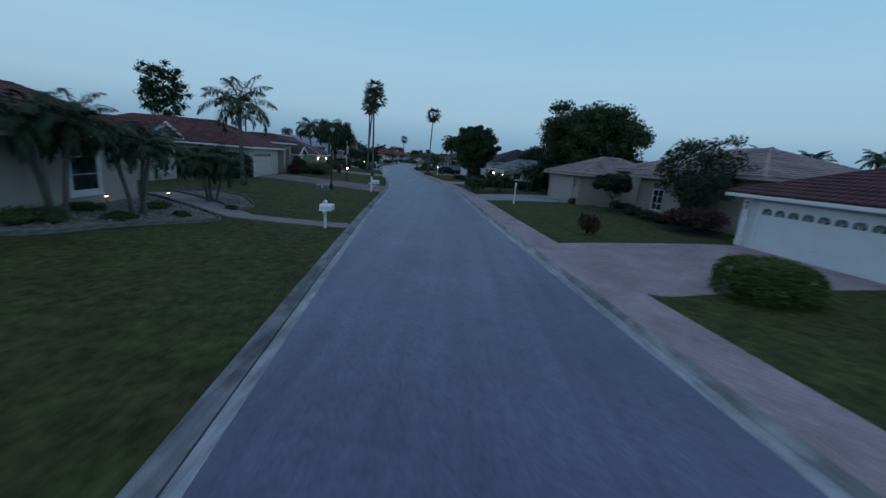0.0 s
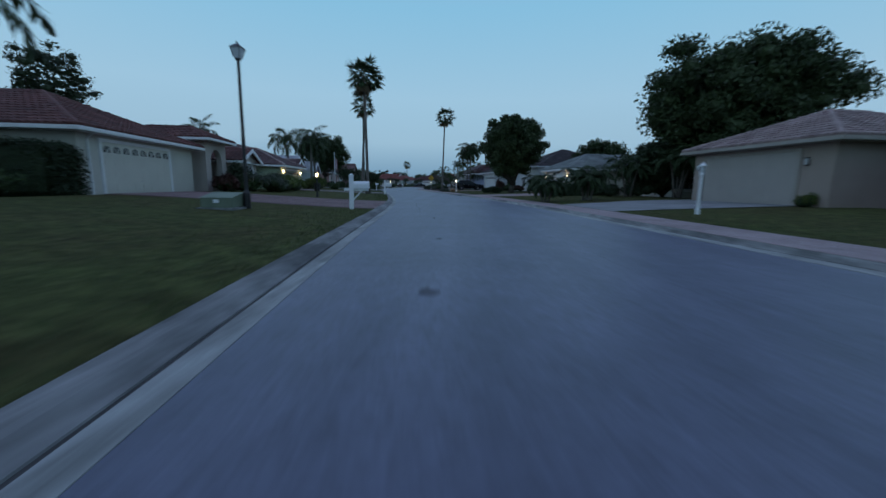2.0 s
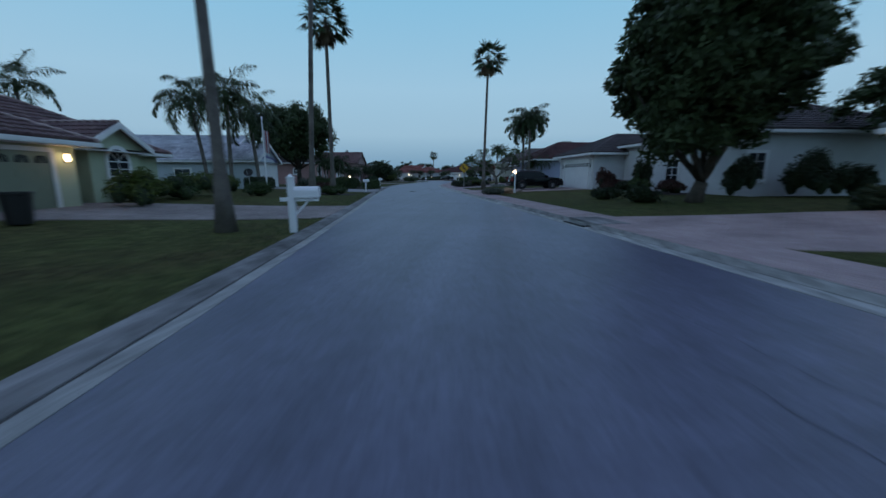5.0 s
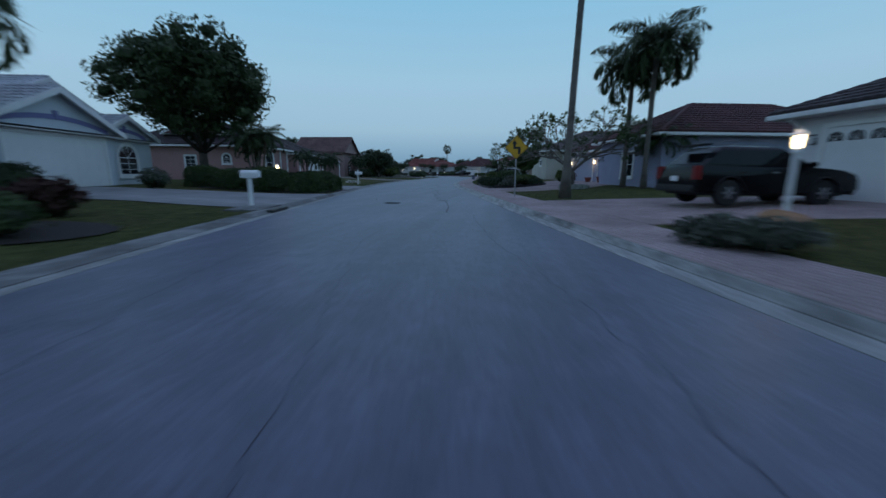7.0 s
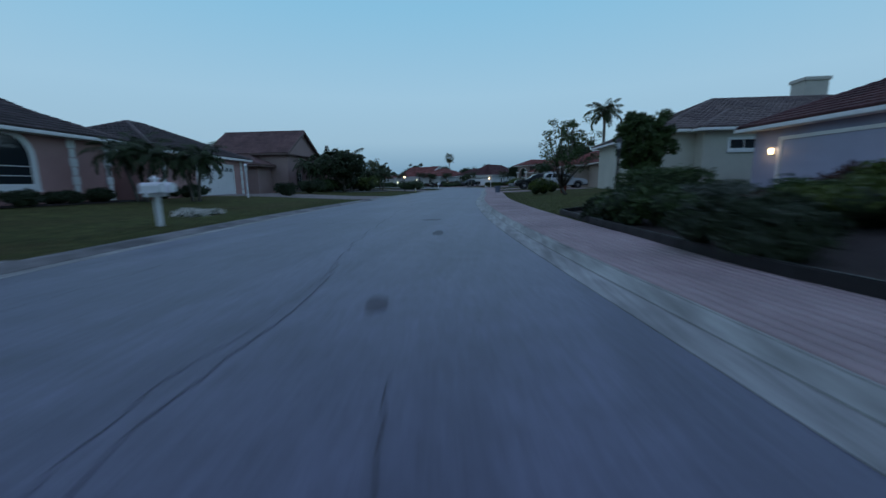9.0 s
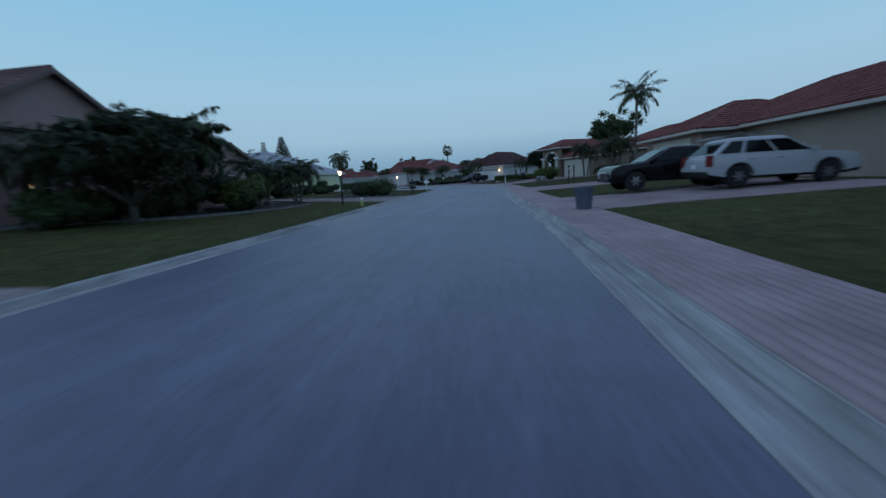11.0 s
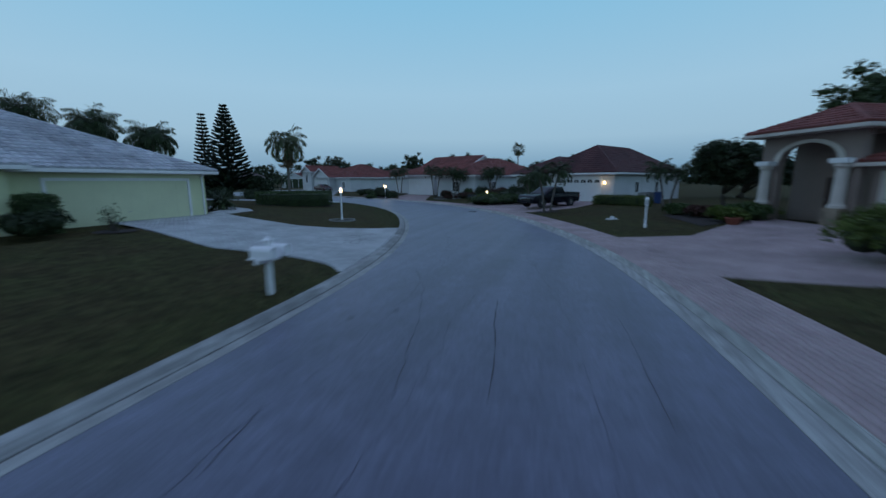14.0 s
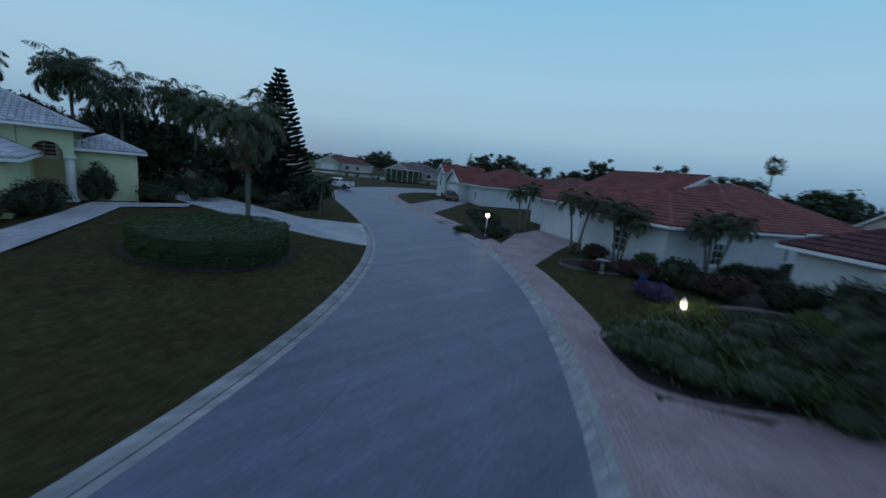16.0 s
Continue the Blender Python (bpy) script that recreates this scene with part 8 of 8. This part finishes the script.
bed(ellipse(-36.0, 184.0, 0.8, 0.7, 0), "mulch ring round a sapling")
bed([(12.6, 35.0), (13.0, 32.6), (15.0, 32.6), (16.4, 38.4), (14.9, 46.2), (13.3, 45.2), (13.4, 38.8)], "mulched bed along the tan wall")
bed([(-32.3, 117.0), (-29.9, 116.6), (-30.6, 126.4), (-33.6, 126.6)], "mulched bed along the pink wall")
bed(ellipse(-20.6, 203.0, 0.9, 0.7, 20), "mulch round the small palms")
bed(ellipse(-16.8, 88.6, 1.7, 1.4, 10), "mulch round the palm's foot")
bed([(-5.8, 169.6), (-3.2, 169.9), (-2.4, 183.4), (-4.4, 182.8), (-5.0, 176.0)], "mulched bed of shrubs before the house")
bed([(4.2, 82.6), (6.4, 82.8), (4.6, 91.8), (2.6, 91.4)], "mulched bed with a burgundy shrub along the white wall")
bed([(-17.4, 101.5), (-24.0, 101.4), (-24.6, 105.8), (-17.7, 106.2)], "mulched bed of clipped hedges")


# ---- vehicles ----
SPECS = {
    # nose, tail, half width, sill, side outline from tail to nose above the sill, wheels, wheel radius, belt (rear, front, z rear, z front), roof (rear, front, z)
    "suv": dict(w=0.92, sill=0.30, top=[(-2.28, 0.46), (-2.30, 0.70), (-2.24, 0.98), (-2.05, 1.06), (0.9, 1.02), (1.05, 1.04), (1.75, 0.98), (2.12, 0.88), (2.26, 0.72), (2.28, 0.46)], wheels=(-1.34, 1.34), wr=0.36, belt=(-2.12, 1.12, 1.05, 1.02), roof=(-1.55, 0.12, 1.62), cuts=(0.04, 0.24, 0.28, 0.58, 0.61, 0.93)),
    "pickup": dict(w=0.93, sill=0.38, top=[(-2.66, 0.50), (-2.69, 0.74), (-2.68, 1.07), (-0.9, 1.08), (1.1, 1.07), (1.3, 1.10), (2.2, 1.05), (2.5, 0.97), (2.63, 0.82), (2.66, 0.58), (2.60, 0.40)], wheels=(-1.66, 1.68), wr=0.40, belt=(-0.95, 1.36, 1.08, 1.07), roof=(-0.74, 0.36, 1.68), cuts=(0.05, 0.40, 0.45, 0.92)),
    "saloon": dict(w=0.89, sill=0.25, top=[(-2.26, 0.40), (-2.30, 0.66), (-2.22, 0.92), (-1.7, 0.99), (1.0, 0.92), (1.15, 0.93), (1.9, 0.80), (2.2, 0.66), (2.28, 0.50), (2.26, 0.36)], wheels=(-1.32, 1.36), wr=0.32, belt=(-1.72, 1.15, 0.98, 0.92), roof=(-0.98, 0.20, 1.42), cuts=(0.12, 0.45, 0.49, 0.88)),
}


def car(label, x, y, rz, kind, paint, z=None):
    """A vehicle, nose to +x: a body with open wheel arches, a cabin with glazing, and its fittings."""
    e = empty({"suv": "sport_utility_car", "pickup": "pickup_truck", "saloon": "saloon_car"}[kind], pose(x, y, (gz(x, y) + 0.03) if z is None else z, 0, 0, rz), label, {"suv": "car", "pickup": "truck", "saloon": "car"}[kind], "parked vehicles")
    c = SPECS[kind]
    w, sill, top, wr = c["w"], c["sill"], c["top"], c["wr"]
    outline = list(top)
    for wx in c["wheels"][::-1]:
        R = wr + 0.075
        h0 = max(0.0, sill - wr)
        a0 = math.asin(min(0.95, h0 / R))
        outline += [(wx + R * math.cos(t), wr + R * math.sin(t)) for t in np.linspace(a0, math.pi - a0, 11)]
    bm = bmesh.new()
    cols = []
    for yy, k, dz in ((-w + 0.10, 1, 0.0), (-w + 0.015, 1, 0.0), (-w, 0.985, -0.02), (w, 0.985, -0.02), (w - 0.015, 1, 0.0), (w - 0.10, 1, 0.0)):
        cols.append([bm.verts.new((px * k, yy, pz + (dz if pz > sill + 0.25 else 0))) for px, pz in outline])
    n = len(outline)
    for A, B in ((cols[0], cols[1]), (cols[1], cols[2]), (cols[3], cols[4]), (cols[4], cols[5]), (cols[5], cols[0])):
        for i in range(n):
            bm.faces.new((A[i], A[(i + 1) % n], B[(i + 1) % n], B[i]))
    bm.faces.new(cols[2]), bm.faces.new(cols[3][::-1])
    bmesh.ops.recalc_face_normals(bm, faces=bm.faces[:])
    body = part("body", bm, paint, e, smooth=True)
    body.data.set_sharp_from_angle(angle=radians(40))
    # the cabin: belt ring, shoulder, roof
    (br, bf, zr, zf), (rr, rf, zt) = c["belt"], c["roof"]
    wb, wt = w - 0.035, w * 0.76
    lv = [(br, bf, zr - 0.05, zf - 0.05, wb), (br + 0.02, bf - 0.05, zr + 0.03, zf + 0.03, wb - 0.01), (rr - 0.05, rf + 0.10, zt - 0.10, zt - 0.10, wt + 0.05), (rr + 0.02, rf, zt - 0.03, zt - 0.035, wt - 0.02), (rr + 0.22, rf - 0.25, zt, zt - 0.005, wt - 0.18)]
    bm = bmesh.new()
    rings = []
    for xr_, xf_, za, zb, ww in lv:
        q = []
        for px, py in ((xr_ + 0.02, -ww), ((xr_ + xf_) / 2, -ww - 0.012), (xf_ - 0.06, -ww), (xf_, -ww * 0.82), (xf_ + 0.03, 0), (xf_, ww * 0.82), (xf_ - 0.06, ww), ((xr_ + xf_) / 2, ww + 0.012), (xr_ + 0.02, ww), (xr_ - 0.03, ww * 0.8), (xr_ - 0.04, 0), (xr_ - 0.03, -ww * 0.8)):
            f = (px - xr_) / (xf_ - xr_)
            q.append(bm.verts.new((px, py, za + (zb - za) * f)))
        rings.append(q)
    for A, B in zip(rings, rings[1:]):
        for i in range(12):
            bm.faces.new((A[i], A[(i + 1) % 12], B[(i + 1) % 12], B[i]))
    bm.faces.new(rings[-1])
    bmesh.ops.recalc_face_normals(bm, faces=bm.faces[:])
    cb = part("cabin", bm, paint, e, smooth=True)
    cb.data.set_sharp_from_angle(angle=radians(38))
    (b0, b1, zb0, zb1, wb1), (t0, t1, zt0, zt1, wt1) = lv[1], lv[2]
    cuts = c["cuts"]
    for sg in (-1, 1):
        for f0, f1 in zip(cuts[::2], cuts[1::2]):
            P = []
            for f, up in ((f0, 0.08), (f1, 0.08), (f1, 0.93), (f0, 0.93)):
                xl, xu = b0 + (b1 - b0) * f, t0 + (t1 - t0) * f
                zl = zb0 + (zb1 - zb0) * f
                P.append((xl + (xu - xl) * up, sg * (wb1 + (wt1 - wb1) * up + 0.016), zl + (zt0 - zl) * up))
            P2 = [(px, py - sg * 0.02, pz) for px, py, pz in P]
            raw("side_window", P + P2, [(0, 1, 2, 3), (0, 1, 5, 4), (1, 2, 6, 5), (2, 3, 7, 6), (3, 0, 4, 7)], CAR_GLASS, e)
    for nm, xl, xu, zl, s1 in (("windscreen", b1, t1, zb1, 1), ("rear_window", b0, t0, zb0, -1)):
        P = []
        for up, sy in ((0.08, -1), (0.08, 1), (0.92, 1), (0.92, -1)):
            P.append((xl + (xu - xl) * up + s1 * 0.045, sy * (wb1 + (wt1 - wb1) * up) * 0.80, zl + (zt0 - zl) * up + 0.012))
        P2 = [(px - s1 * 0.03, py, pz) for px, py, pz in P]
        raw(nm, P + P2, [(0, 1, 2, 3), (0, 1, 5, 4), (1, 2, 6, 5), (2, 3, 7, 6), (3, 0, 4, 7)], CAR_GLASS, e)
    for wx in c["wheels"]:
        for sg in (-1, 1):
            wy = sg * (w - 0.125)
            t_ = part("wheel", lathe([(wr * 0.66, -0.10), (wr * 0.95, -0.11), (wr, -0.07), (wr, 0.07), (wr * 0.95, 0.11), (wr * 0.66, 0.115)], 24), RUBBER, e, "black tyre")
            t_.matrix_local = pose(wx, wy, wr, -90 * sg, 0, 0)
            bm = lathe([(wr * 0.66, 0.05), (wr * 0.64, 0.11), (wr * 0.56, 0.09), (wr * 0.54, 0.03)], 22)
            for k in range(6):
                a = 2 * math.pi * k / 6
                tube(bm, [(0.03 * math.cos(a), 0.03 * math.sin(a), 0.10), (wr * 0.6 * math.cos(a), wr * 0.6 * math.sin(a), 0.085)], [0.05, 0.035], 4)
            cyl(bm, 0, 0, 0.07, 0.115, 0.05)
            part("rim", bm, ALLOY, t_)
            part("brake_drum", lathe([(0.02, 0.0), (wr * 0.55, 0.0), (wr * 0.55, 0.02), (0.02, 0.02)], 16), BLACK, t_)
            part("arch_lip", tube(bmesh.new(), [(wx + (wr + 0.075) * math.cos(q), sg * (w + 0.004), wr + (wr + 0.075) * math.sin(q)) for q in np.linspace(0.15, math.pi - 0.15, 11)], [0.022] * 11, 5), BLACK if kind == "suv" else paint, e)
    nx, tx = top[-2][0], top[1][0]
    zh = top[-3][1]
    for sg in (-1, 1):
        bm = boxed(nx - 0.34, nx - 0.02, sg * (w - 0.20) - 0.19, sg * (w - 0.20) + 0.19, zh - 0.15, zh - 0.02, 0.03)
        part("headlight", bm, LENS, e)
        zt_ = top[2][1]
        part("tail_light", boxed(tx - 0.015, tx + 0.16, sg * (w - 0.10) - 0.11, sg * (w - 0.10) + 0.11, zt_ - 0.30, zt_ + (0.10 if kind == "suv" else -0.03), 0.03), TAIL, e)
        mx = bf - 0.34
        part("door_mirror", boxed(mx - 0.08, mx + 0.08, sg * (w + 0.11) - 0.10, sg * (w + 0.11) + 0.10, zf + 0.02, zf + 0.17, 0.035), paint, e)
        for hx in ((bf - 1.25), (bf - 2.15)):
            part("door_handle", boxed(hx - 0.1, hx + 0.1, sg * (w + 0.004) - 0.016, sg * (w + 0.004) + 0.016, zf - 0.13, zf - 0.10, 0.008), CHROME if kind != "pickup" else paint, e)
    part("grille", boxed(nx - 0.06, nx + 0.025, -w * 0.55, w * 0.55, zh - 0.36, zh - 0.05, 0.03), BLACK, e)
    bm = bmesh.new()
    g0, g1, gy = zh - 0.37, zh - 0.04, w * 0.57
    tube(bm, [(nx + 0.015, -gy, g1), (nx + 0.015, gy, g1)], [0.022, 0.022], 6), tube(bm, [(nx + 0.015, -gy * 0.9, g0), (nx + 0.015, gy * 0.9, g0)], [0.022, 0.022], 6)
    for sg in (-1, 1):
        tube(bm, [(nx + 0.015, sg * gy, g1), (nx + 0.015, sg * gy * 0.9, g0)], [0.022, 0.022], 6)
    part("grille_surround", bm, CHROME, e)
    part("front_bumper", boxed(nx - 0.16, nx + 0.05, -w * 0.96, w * 0.96, sill + 0.02, sill + 0.20, 0.05), paint if kind != "suv" else BLACK, e)
    part("rear_bumper", boxed(tx - 0.06, tx + 0.14, -w * 0.96, w * 0.96, sill + 0.06, sill + 0.26, 0.05), CHROME if kind == "pickup" else BLACK, e)
    part("number_plate", boxed(tx - 0.025, tx - 0.005, -0.16, 0.16, sill + 0.36, sill + 0.50, 0.004), WHITE_V, e)
    part("undertray", boxed(tx + 0.2, nx - 0.2, -w * 0.8, w * 0.8, sill - 0.02, sill + 0.12, 0.02), RUBBER, e)
    if kind == "suv":
        for sg in (-1, 1):
            tb = tube(bmesh.new(), [(-1.6, sg * 0.62, 1.67), (-1.4, sg * 0.62, 1.74), (-0.1, sg * 0.62, 1.74), (0.1, sg * 0.62, 1.66)], [0.02] * 4, 6)
            part("roof_rail", tb, ALLOY, e)
        part("rear_spoiler", boxed(-2.0, -1.72, -0.62, 0.62, 1.62, 1.67, 0.02), paint, e)
    if kind == "pickup":
        # no hollow is cut: a dark block paints in the bed's shade
        part("bed_shade", boxed(-2.66, -0.96, -0.80, 0.80, 1.06, 1.155, 0.01), RUBBER, e, "solid dark block standing in for the shaded inside of the bed")
        for sg in (-1, 1):
            part("bed_rail", boxed(-2.72, -0.9, sg * 0.88 - 0.06, sg * 0.88 + 0.06, 1.12, 1.20, 0.02), paint, e)
        part("tailgate", boxed(-2.77, -2.69, -0.84, 0.84, 0.72, 1.20, 0.02), paint, e)
    return e


CAR_GLASS = mat("car_glass", (0.006, 0.007, 0.008), 0.08, 0, 0.22)
LENS = mat("headlight_lens", (0.35, 0.36, 0.38), 0.15, 0.3, 0.6)
ALLOY = mat("alloy", (0.30, 0.30, 0.31), 0.35, 0.8)


def coat(name, col, rough=0.25):
    m = mat(name, col, rough, 0.0, 0.2)
    m.node_tree.nodes["Principled BSDF"].inputs["Coat Weight"].default_value = 0.12
    m.node_tree.nodes["Principled BSDF"].inputs["Coat Roughness"].default_value = 0.08
    return m


P_BLACK, P_NAVY, P_SILVER, P_WINE, P_WHITE = coat("paint_black", (0.004, 0.004, 0.005)), coat("paint_navy", (0.004, 0.005, 0.010)), coat("paint_silver", (0.42, 0.44, 0.46)), coat("paint_wine", (0.05, 0.008, 0.010)), coat("paint_white", (0.7, 0.71, 0.72))
TAIL = mat("tail_lens", (0.20, 0.03, 0.03), 0.2)
car("black sport utility car parked nose to the garage", -1.35, 96.15, 11, "suv", P_BLACK)
car("black pickup truck with chrome grille, nose to the street", -8.75, 152.85, 184, "pickup", P_BLACK)
car("silver sport utility car parked nose to the house", -6.6, 150.5, 3, "suv", P_SILVER)
car("dark navy pickup truck with open cargo bed", -20.85, 207.3, 232, "pickup", P_NAVY)
car("dark red saloon car on the far driveway", -66.5, 239.6, 330, "saloon", P_WINE)
car("white pickup truck parked at the far kerb", -82.5, 229.5, 222, "pickup", P_WHITE)

# satellite dish, hydrant, and things on the paving
e = empty("satellite_dish", pose(-25.2, 91.4, gz(-25.2, 91.4), 0, 0, 200), "dark satellite dish on a short pole beside the hedge", "satellite dish")
part("pole", lathe([(0.04, 0), (0.035, 1.3)], 10), METAL, e)
d = part("reflector", lathe([(0.02, 0.0), (0.18, 0.03), (0.34, 0.09), (0.36, 0.10), (0.18, 0.05), (0.02, 0.02)], 24), BLACK, e)
d.matrix_local = pose(0, 0.05, 1.35, -62, 0, 0)
part("feed_arm", tube(bmesh.new(), [(0, 0.05, 1.1), (0, 0.5, 1.2), (0, 0.55, 1.5)], [0.02, 0.015, 0.03], 6), METAL, e)
HYD = mat("hydrant_paint", (0.55, 0.50, 0.12), 0.5)
e = empty("fire_hydrant", pose(-23.3, 155.9, gz(-23.3, 155.9) - 0.01) @ Matrix.Scale(0.6, 4), "yellow fire hydrant with pale cap on the lawn", "fire hydrant")
part("barrel", lathe([(0.17, 0), (0.17, 0.05), (0.11, 0.07), (0.11, 0.50), (0.15, 0.52), (0.15, 0.56)], 14), HYD, e)
part("bonnet", lathe([(0.14, 0.56), (0.12, 0.66), (0.05, 0.72), (0.03, 0.78)], 14), WHITE_V, e)
for a_ in (0, 90, 180):
    part("nozzle", lathe([(0.05, 0.10), (0.05, 0.17), (0.06, 0.17), (0.06, 0.20)], 10), WHITE_V, e).matrix_local = Matrix.Translation((0, 0, 0.40)) @ Matrix.Rotation(radians(a_), 4, "Z") @ Matrix.Rotation(radians(90), 4, "X")

# ---- distance: far houses, trees and the pond ----
WATER = mat("pond_water", (0.012, 0.016, 0.018), 0.05, 0, 0.6)
pw = ellipse(-122, 268, 26, 12, 35, 28)
tagged(raw("water", [(x, y, 0.40) for x, y in pw], [tuple(range(len(pw)))], WATER), "still dark pond beyond the far road", "pond", "", "structure")


def far_house(x, y, rz, w, d, wall, tiles, label):
    hh = House("far", x, y, rz, 1, wall, tiles, label, far=True)
    hh.wing(0, w, 0, d, 2.9, 0.40)
    hh.wing(w * 0.55, w * 0.95, -2, d * 0.6, 2.9, 0.5, "gable_front")
    hh.window(w * 0.2, 0, 1.6, 1.5, 0.9), hh.window(w * 0.4, 0, 1.6, 1.5, 0.9), hh.garage(w * 0.75, -2, 4.6, 2.2, 0.42, DOOR_W, 0)
    return hh


far_list = [(-76, 300, 96, 18, 12, ST_CREAM, TILE_RED), (-104, 300, 118, 20, 13, ST_WHITE, TILE_CRIMSON), (-132, 296, 130, 20, 13, ST_BEIGE, TILE_TAUPE), (-158, 282, 140, 20, 13, ST_CREAM, TILE_RED),
            (-34, 276, 60, 18, 13, ST_WHITE, TILE_CRIMSON), (-58, 262, 75, 15, 12, ST_CREAM, TILE_RED), (-176, 262, 150, 18, 12, ST_BEIGE, TILE_CRIMSON), (-12, 262, 40, 18, 13, ST_BEIGE, TILE_MAROON)]
for x, y, rz, w, d, wl_, ti in far_list:
    far_house(x, y, rz, w, d, wl_, ti, "distant stucco house with a red-brown tile roof")
# screened pool enclosures seen across the pond
for x, y, rz in ((-112, 292, 30), (-140, 286, 40)):
    e = empty("pool_enclosure", pose(x, y, 0.4, 0, 0, rz), "dark screened pool enclosure behind a far house", "enclosure")
    part("screen", boxed(-6, 6, -3, 3, 0, 2.8, 0.05), DARKLEAF, e)
    for k in range(7):
        part("mullion", boxed(-6 + 2 * k - 0.06, -6 + 2 * k + 0.06, -3.06, -3.0, 0, 2.9), WHITE_V, e)
    part("top_rail", boxed(-6.1, 6.1, -3.08, -3.0, 2.8, 2.95), WHITE_V, e)
r_ = np.random.RandomState(77)
k = 0
for x, y, hh, R in ((-92, 318, 9, 6), (-120, 322, 10.5, 7), (-150, 312, 10.5, 7), (-178, 300, 11, 8), (-113, 298, 12.5, 4.5), (-102, 296, 12.5, 5), (-62, 318, 10, 7), (-45, 308, 11, 7), (-30, 300, 9, 7), (-8, 290, 8, 7), (14, 272, 9, 8), (34, 250, 9, 8), (-200, 270, 9, 8), (-205, 230, 9, 8), (-190, 200, 9, 8), (-150, 190, 9, 8), (-130, 205, 8, 7), (-112, 212, 7, 6), (-100, 196, 8, 7),
                    (-70, 292, 12, 4), (-52, 286, 11, 5), (-100, 176, 8, 7), (-90, 160, 8, 7), (-78, 140, 7, 6), (-70, 118, 8, 6), (-66, 96, 7, 6), (48, 96, 8, 7), (44, 120, 8, 7), (40, 150, 8, 7), (38, 180, 8, 7), (40, 210, 8, 7), (30, 84, 7, 5), (52, 50, 7, 6), (58, 40, 7, 6), (56, 28, 8, 6), (-60, 50, 8, 6), (-62, 70, 8, 6)):
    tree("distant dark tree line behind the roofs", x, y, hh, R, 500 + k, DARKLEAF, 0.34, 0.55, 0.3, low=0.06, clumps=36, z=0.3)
    k += 1
for x, y, hh in ((-95, 308, 7), (-100, 306, 6), (-106, 310, 7.5), (-84, 306, 6.5), (-116, 306, 7), (-78, 312, 6), (-20, 282, 7), (-128, 308, 7), (-30, 152, 2.9), (-31, 149, 2.6), (-32, 153.5, 3.1)):
    feather_palm("distant palm among the far houses" if y > 200 else "dense palm beside the mauve house", x, y, hh, 600 + k, 13, 2.4, 1.9, 0.7, z=0.3, width=0.05)
    k += 1
# horizon of woods
for i, (x0, x1, y0, y1) in enumerate(((-420, -180, 400, 420), (-180, 30, 420, 430), (30, 260, 420, 330), (-420, -300, 400, 120))):
    n = 2200
    t = r_.uniform(0, 1, n)
    C = np.stack([x0 + (x1 - x0) * t + r_.normal(size=n) * 6, y0 + (y1 - y0) * t + r_.normal(size=n) * 6, r_.uniform(0, 1, n) ** 0.8 * (6.5 + 2.5 * np.sin(t * 37 + i) + 1.5 * np.sin(t * 91))], 1)
    U = rand_unit(r_, n) * 2.0
    Wv = np.cross(U, rand_unit(r_, n)) * 0.7
    tagged(quads(C, U, Wv, "far_woods", DARKLEAF), "dark line of distant woods on the horizon", "woods", "", "stuff")
# grass blades at the lawns' edges
r_ = np.random.RandomState(99)
n = 60000
s_ = r_.uniform(S_(12), sd(-52, 219)[0], n)
left_ = r_.rand(n) < 0.55
dist = np.where(left_, KERB_W + 0.01, STRIP + 0.03) + r_.exponential(1.1, n)
d_ = np.where(left_, -dist, dist)
X = np.interp(s_, ARC, CL[:, 0]) + d_ * np.interp(s_, ARC, TAN[:, 1])
Y = np.interp(s_, ARC, CL[:, 1]) - d_ * np.interp(s_, ARC, TAN[:, 0])
Z = rise(d_) + 0.01
hgt = r_.uniform(0.03, 0.075, n)
a_ = r_.uniform(0, 6.28, n)
wv = 0.008
V = np.empty((n, 3, 3))
V[:, 0] = np.stack([X - wv * np.cos(a_), Y - wv * np.sin(a_), Z], 1)
V[:, 1] = np.stack([X + wv * np.cos(a_), Y + wv * np.sin(a_), Z], 1)
V[:, 2] = np.stack([X + r_.normal(size=n) * 0.02, Y + r_.normal(size=n) * 0.02, Z + hgt], 1)
keep = np.ones(n, bool)
from_xy = np.stack([X, Y], 1)
for poly in PAVED:
    keep &= ~inside(from_xy, poly)
V = V[keep]
tagged(fast("grass_blades", V.reshape(-1, 3), np.arange(3 * len(V)).reshape(-1, 3), BLADES), "short grass blades at the lawn's edge", "grass", "", "stuff")
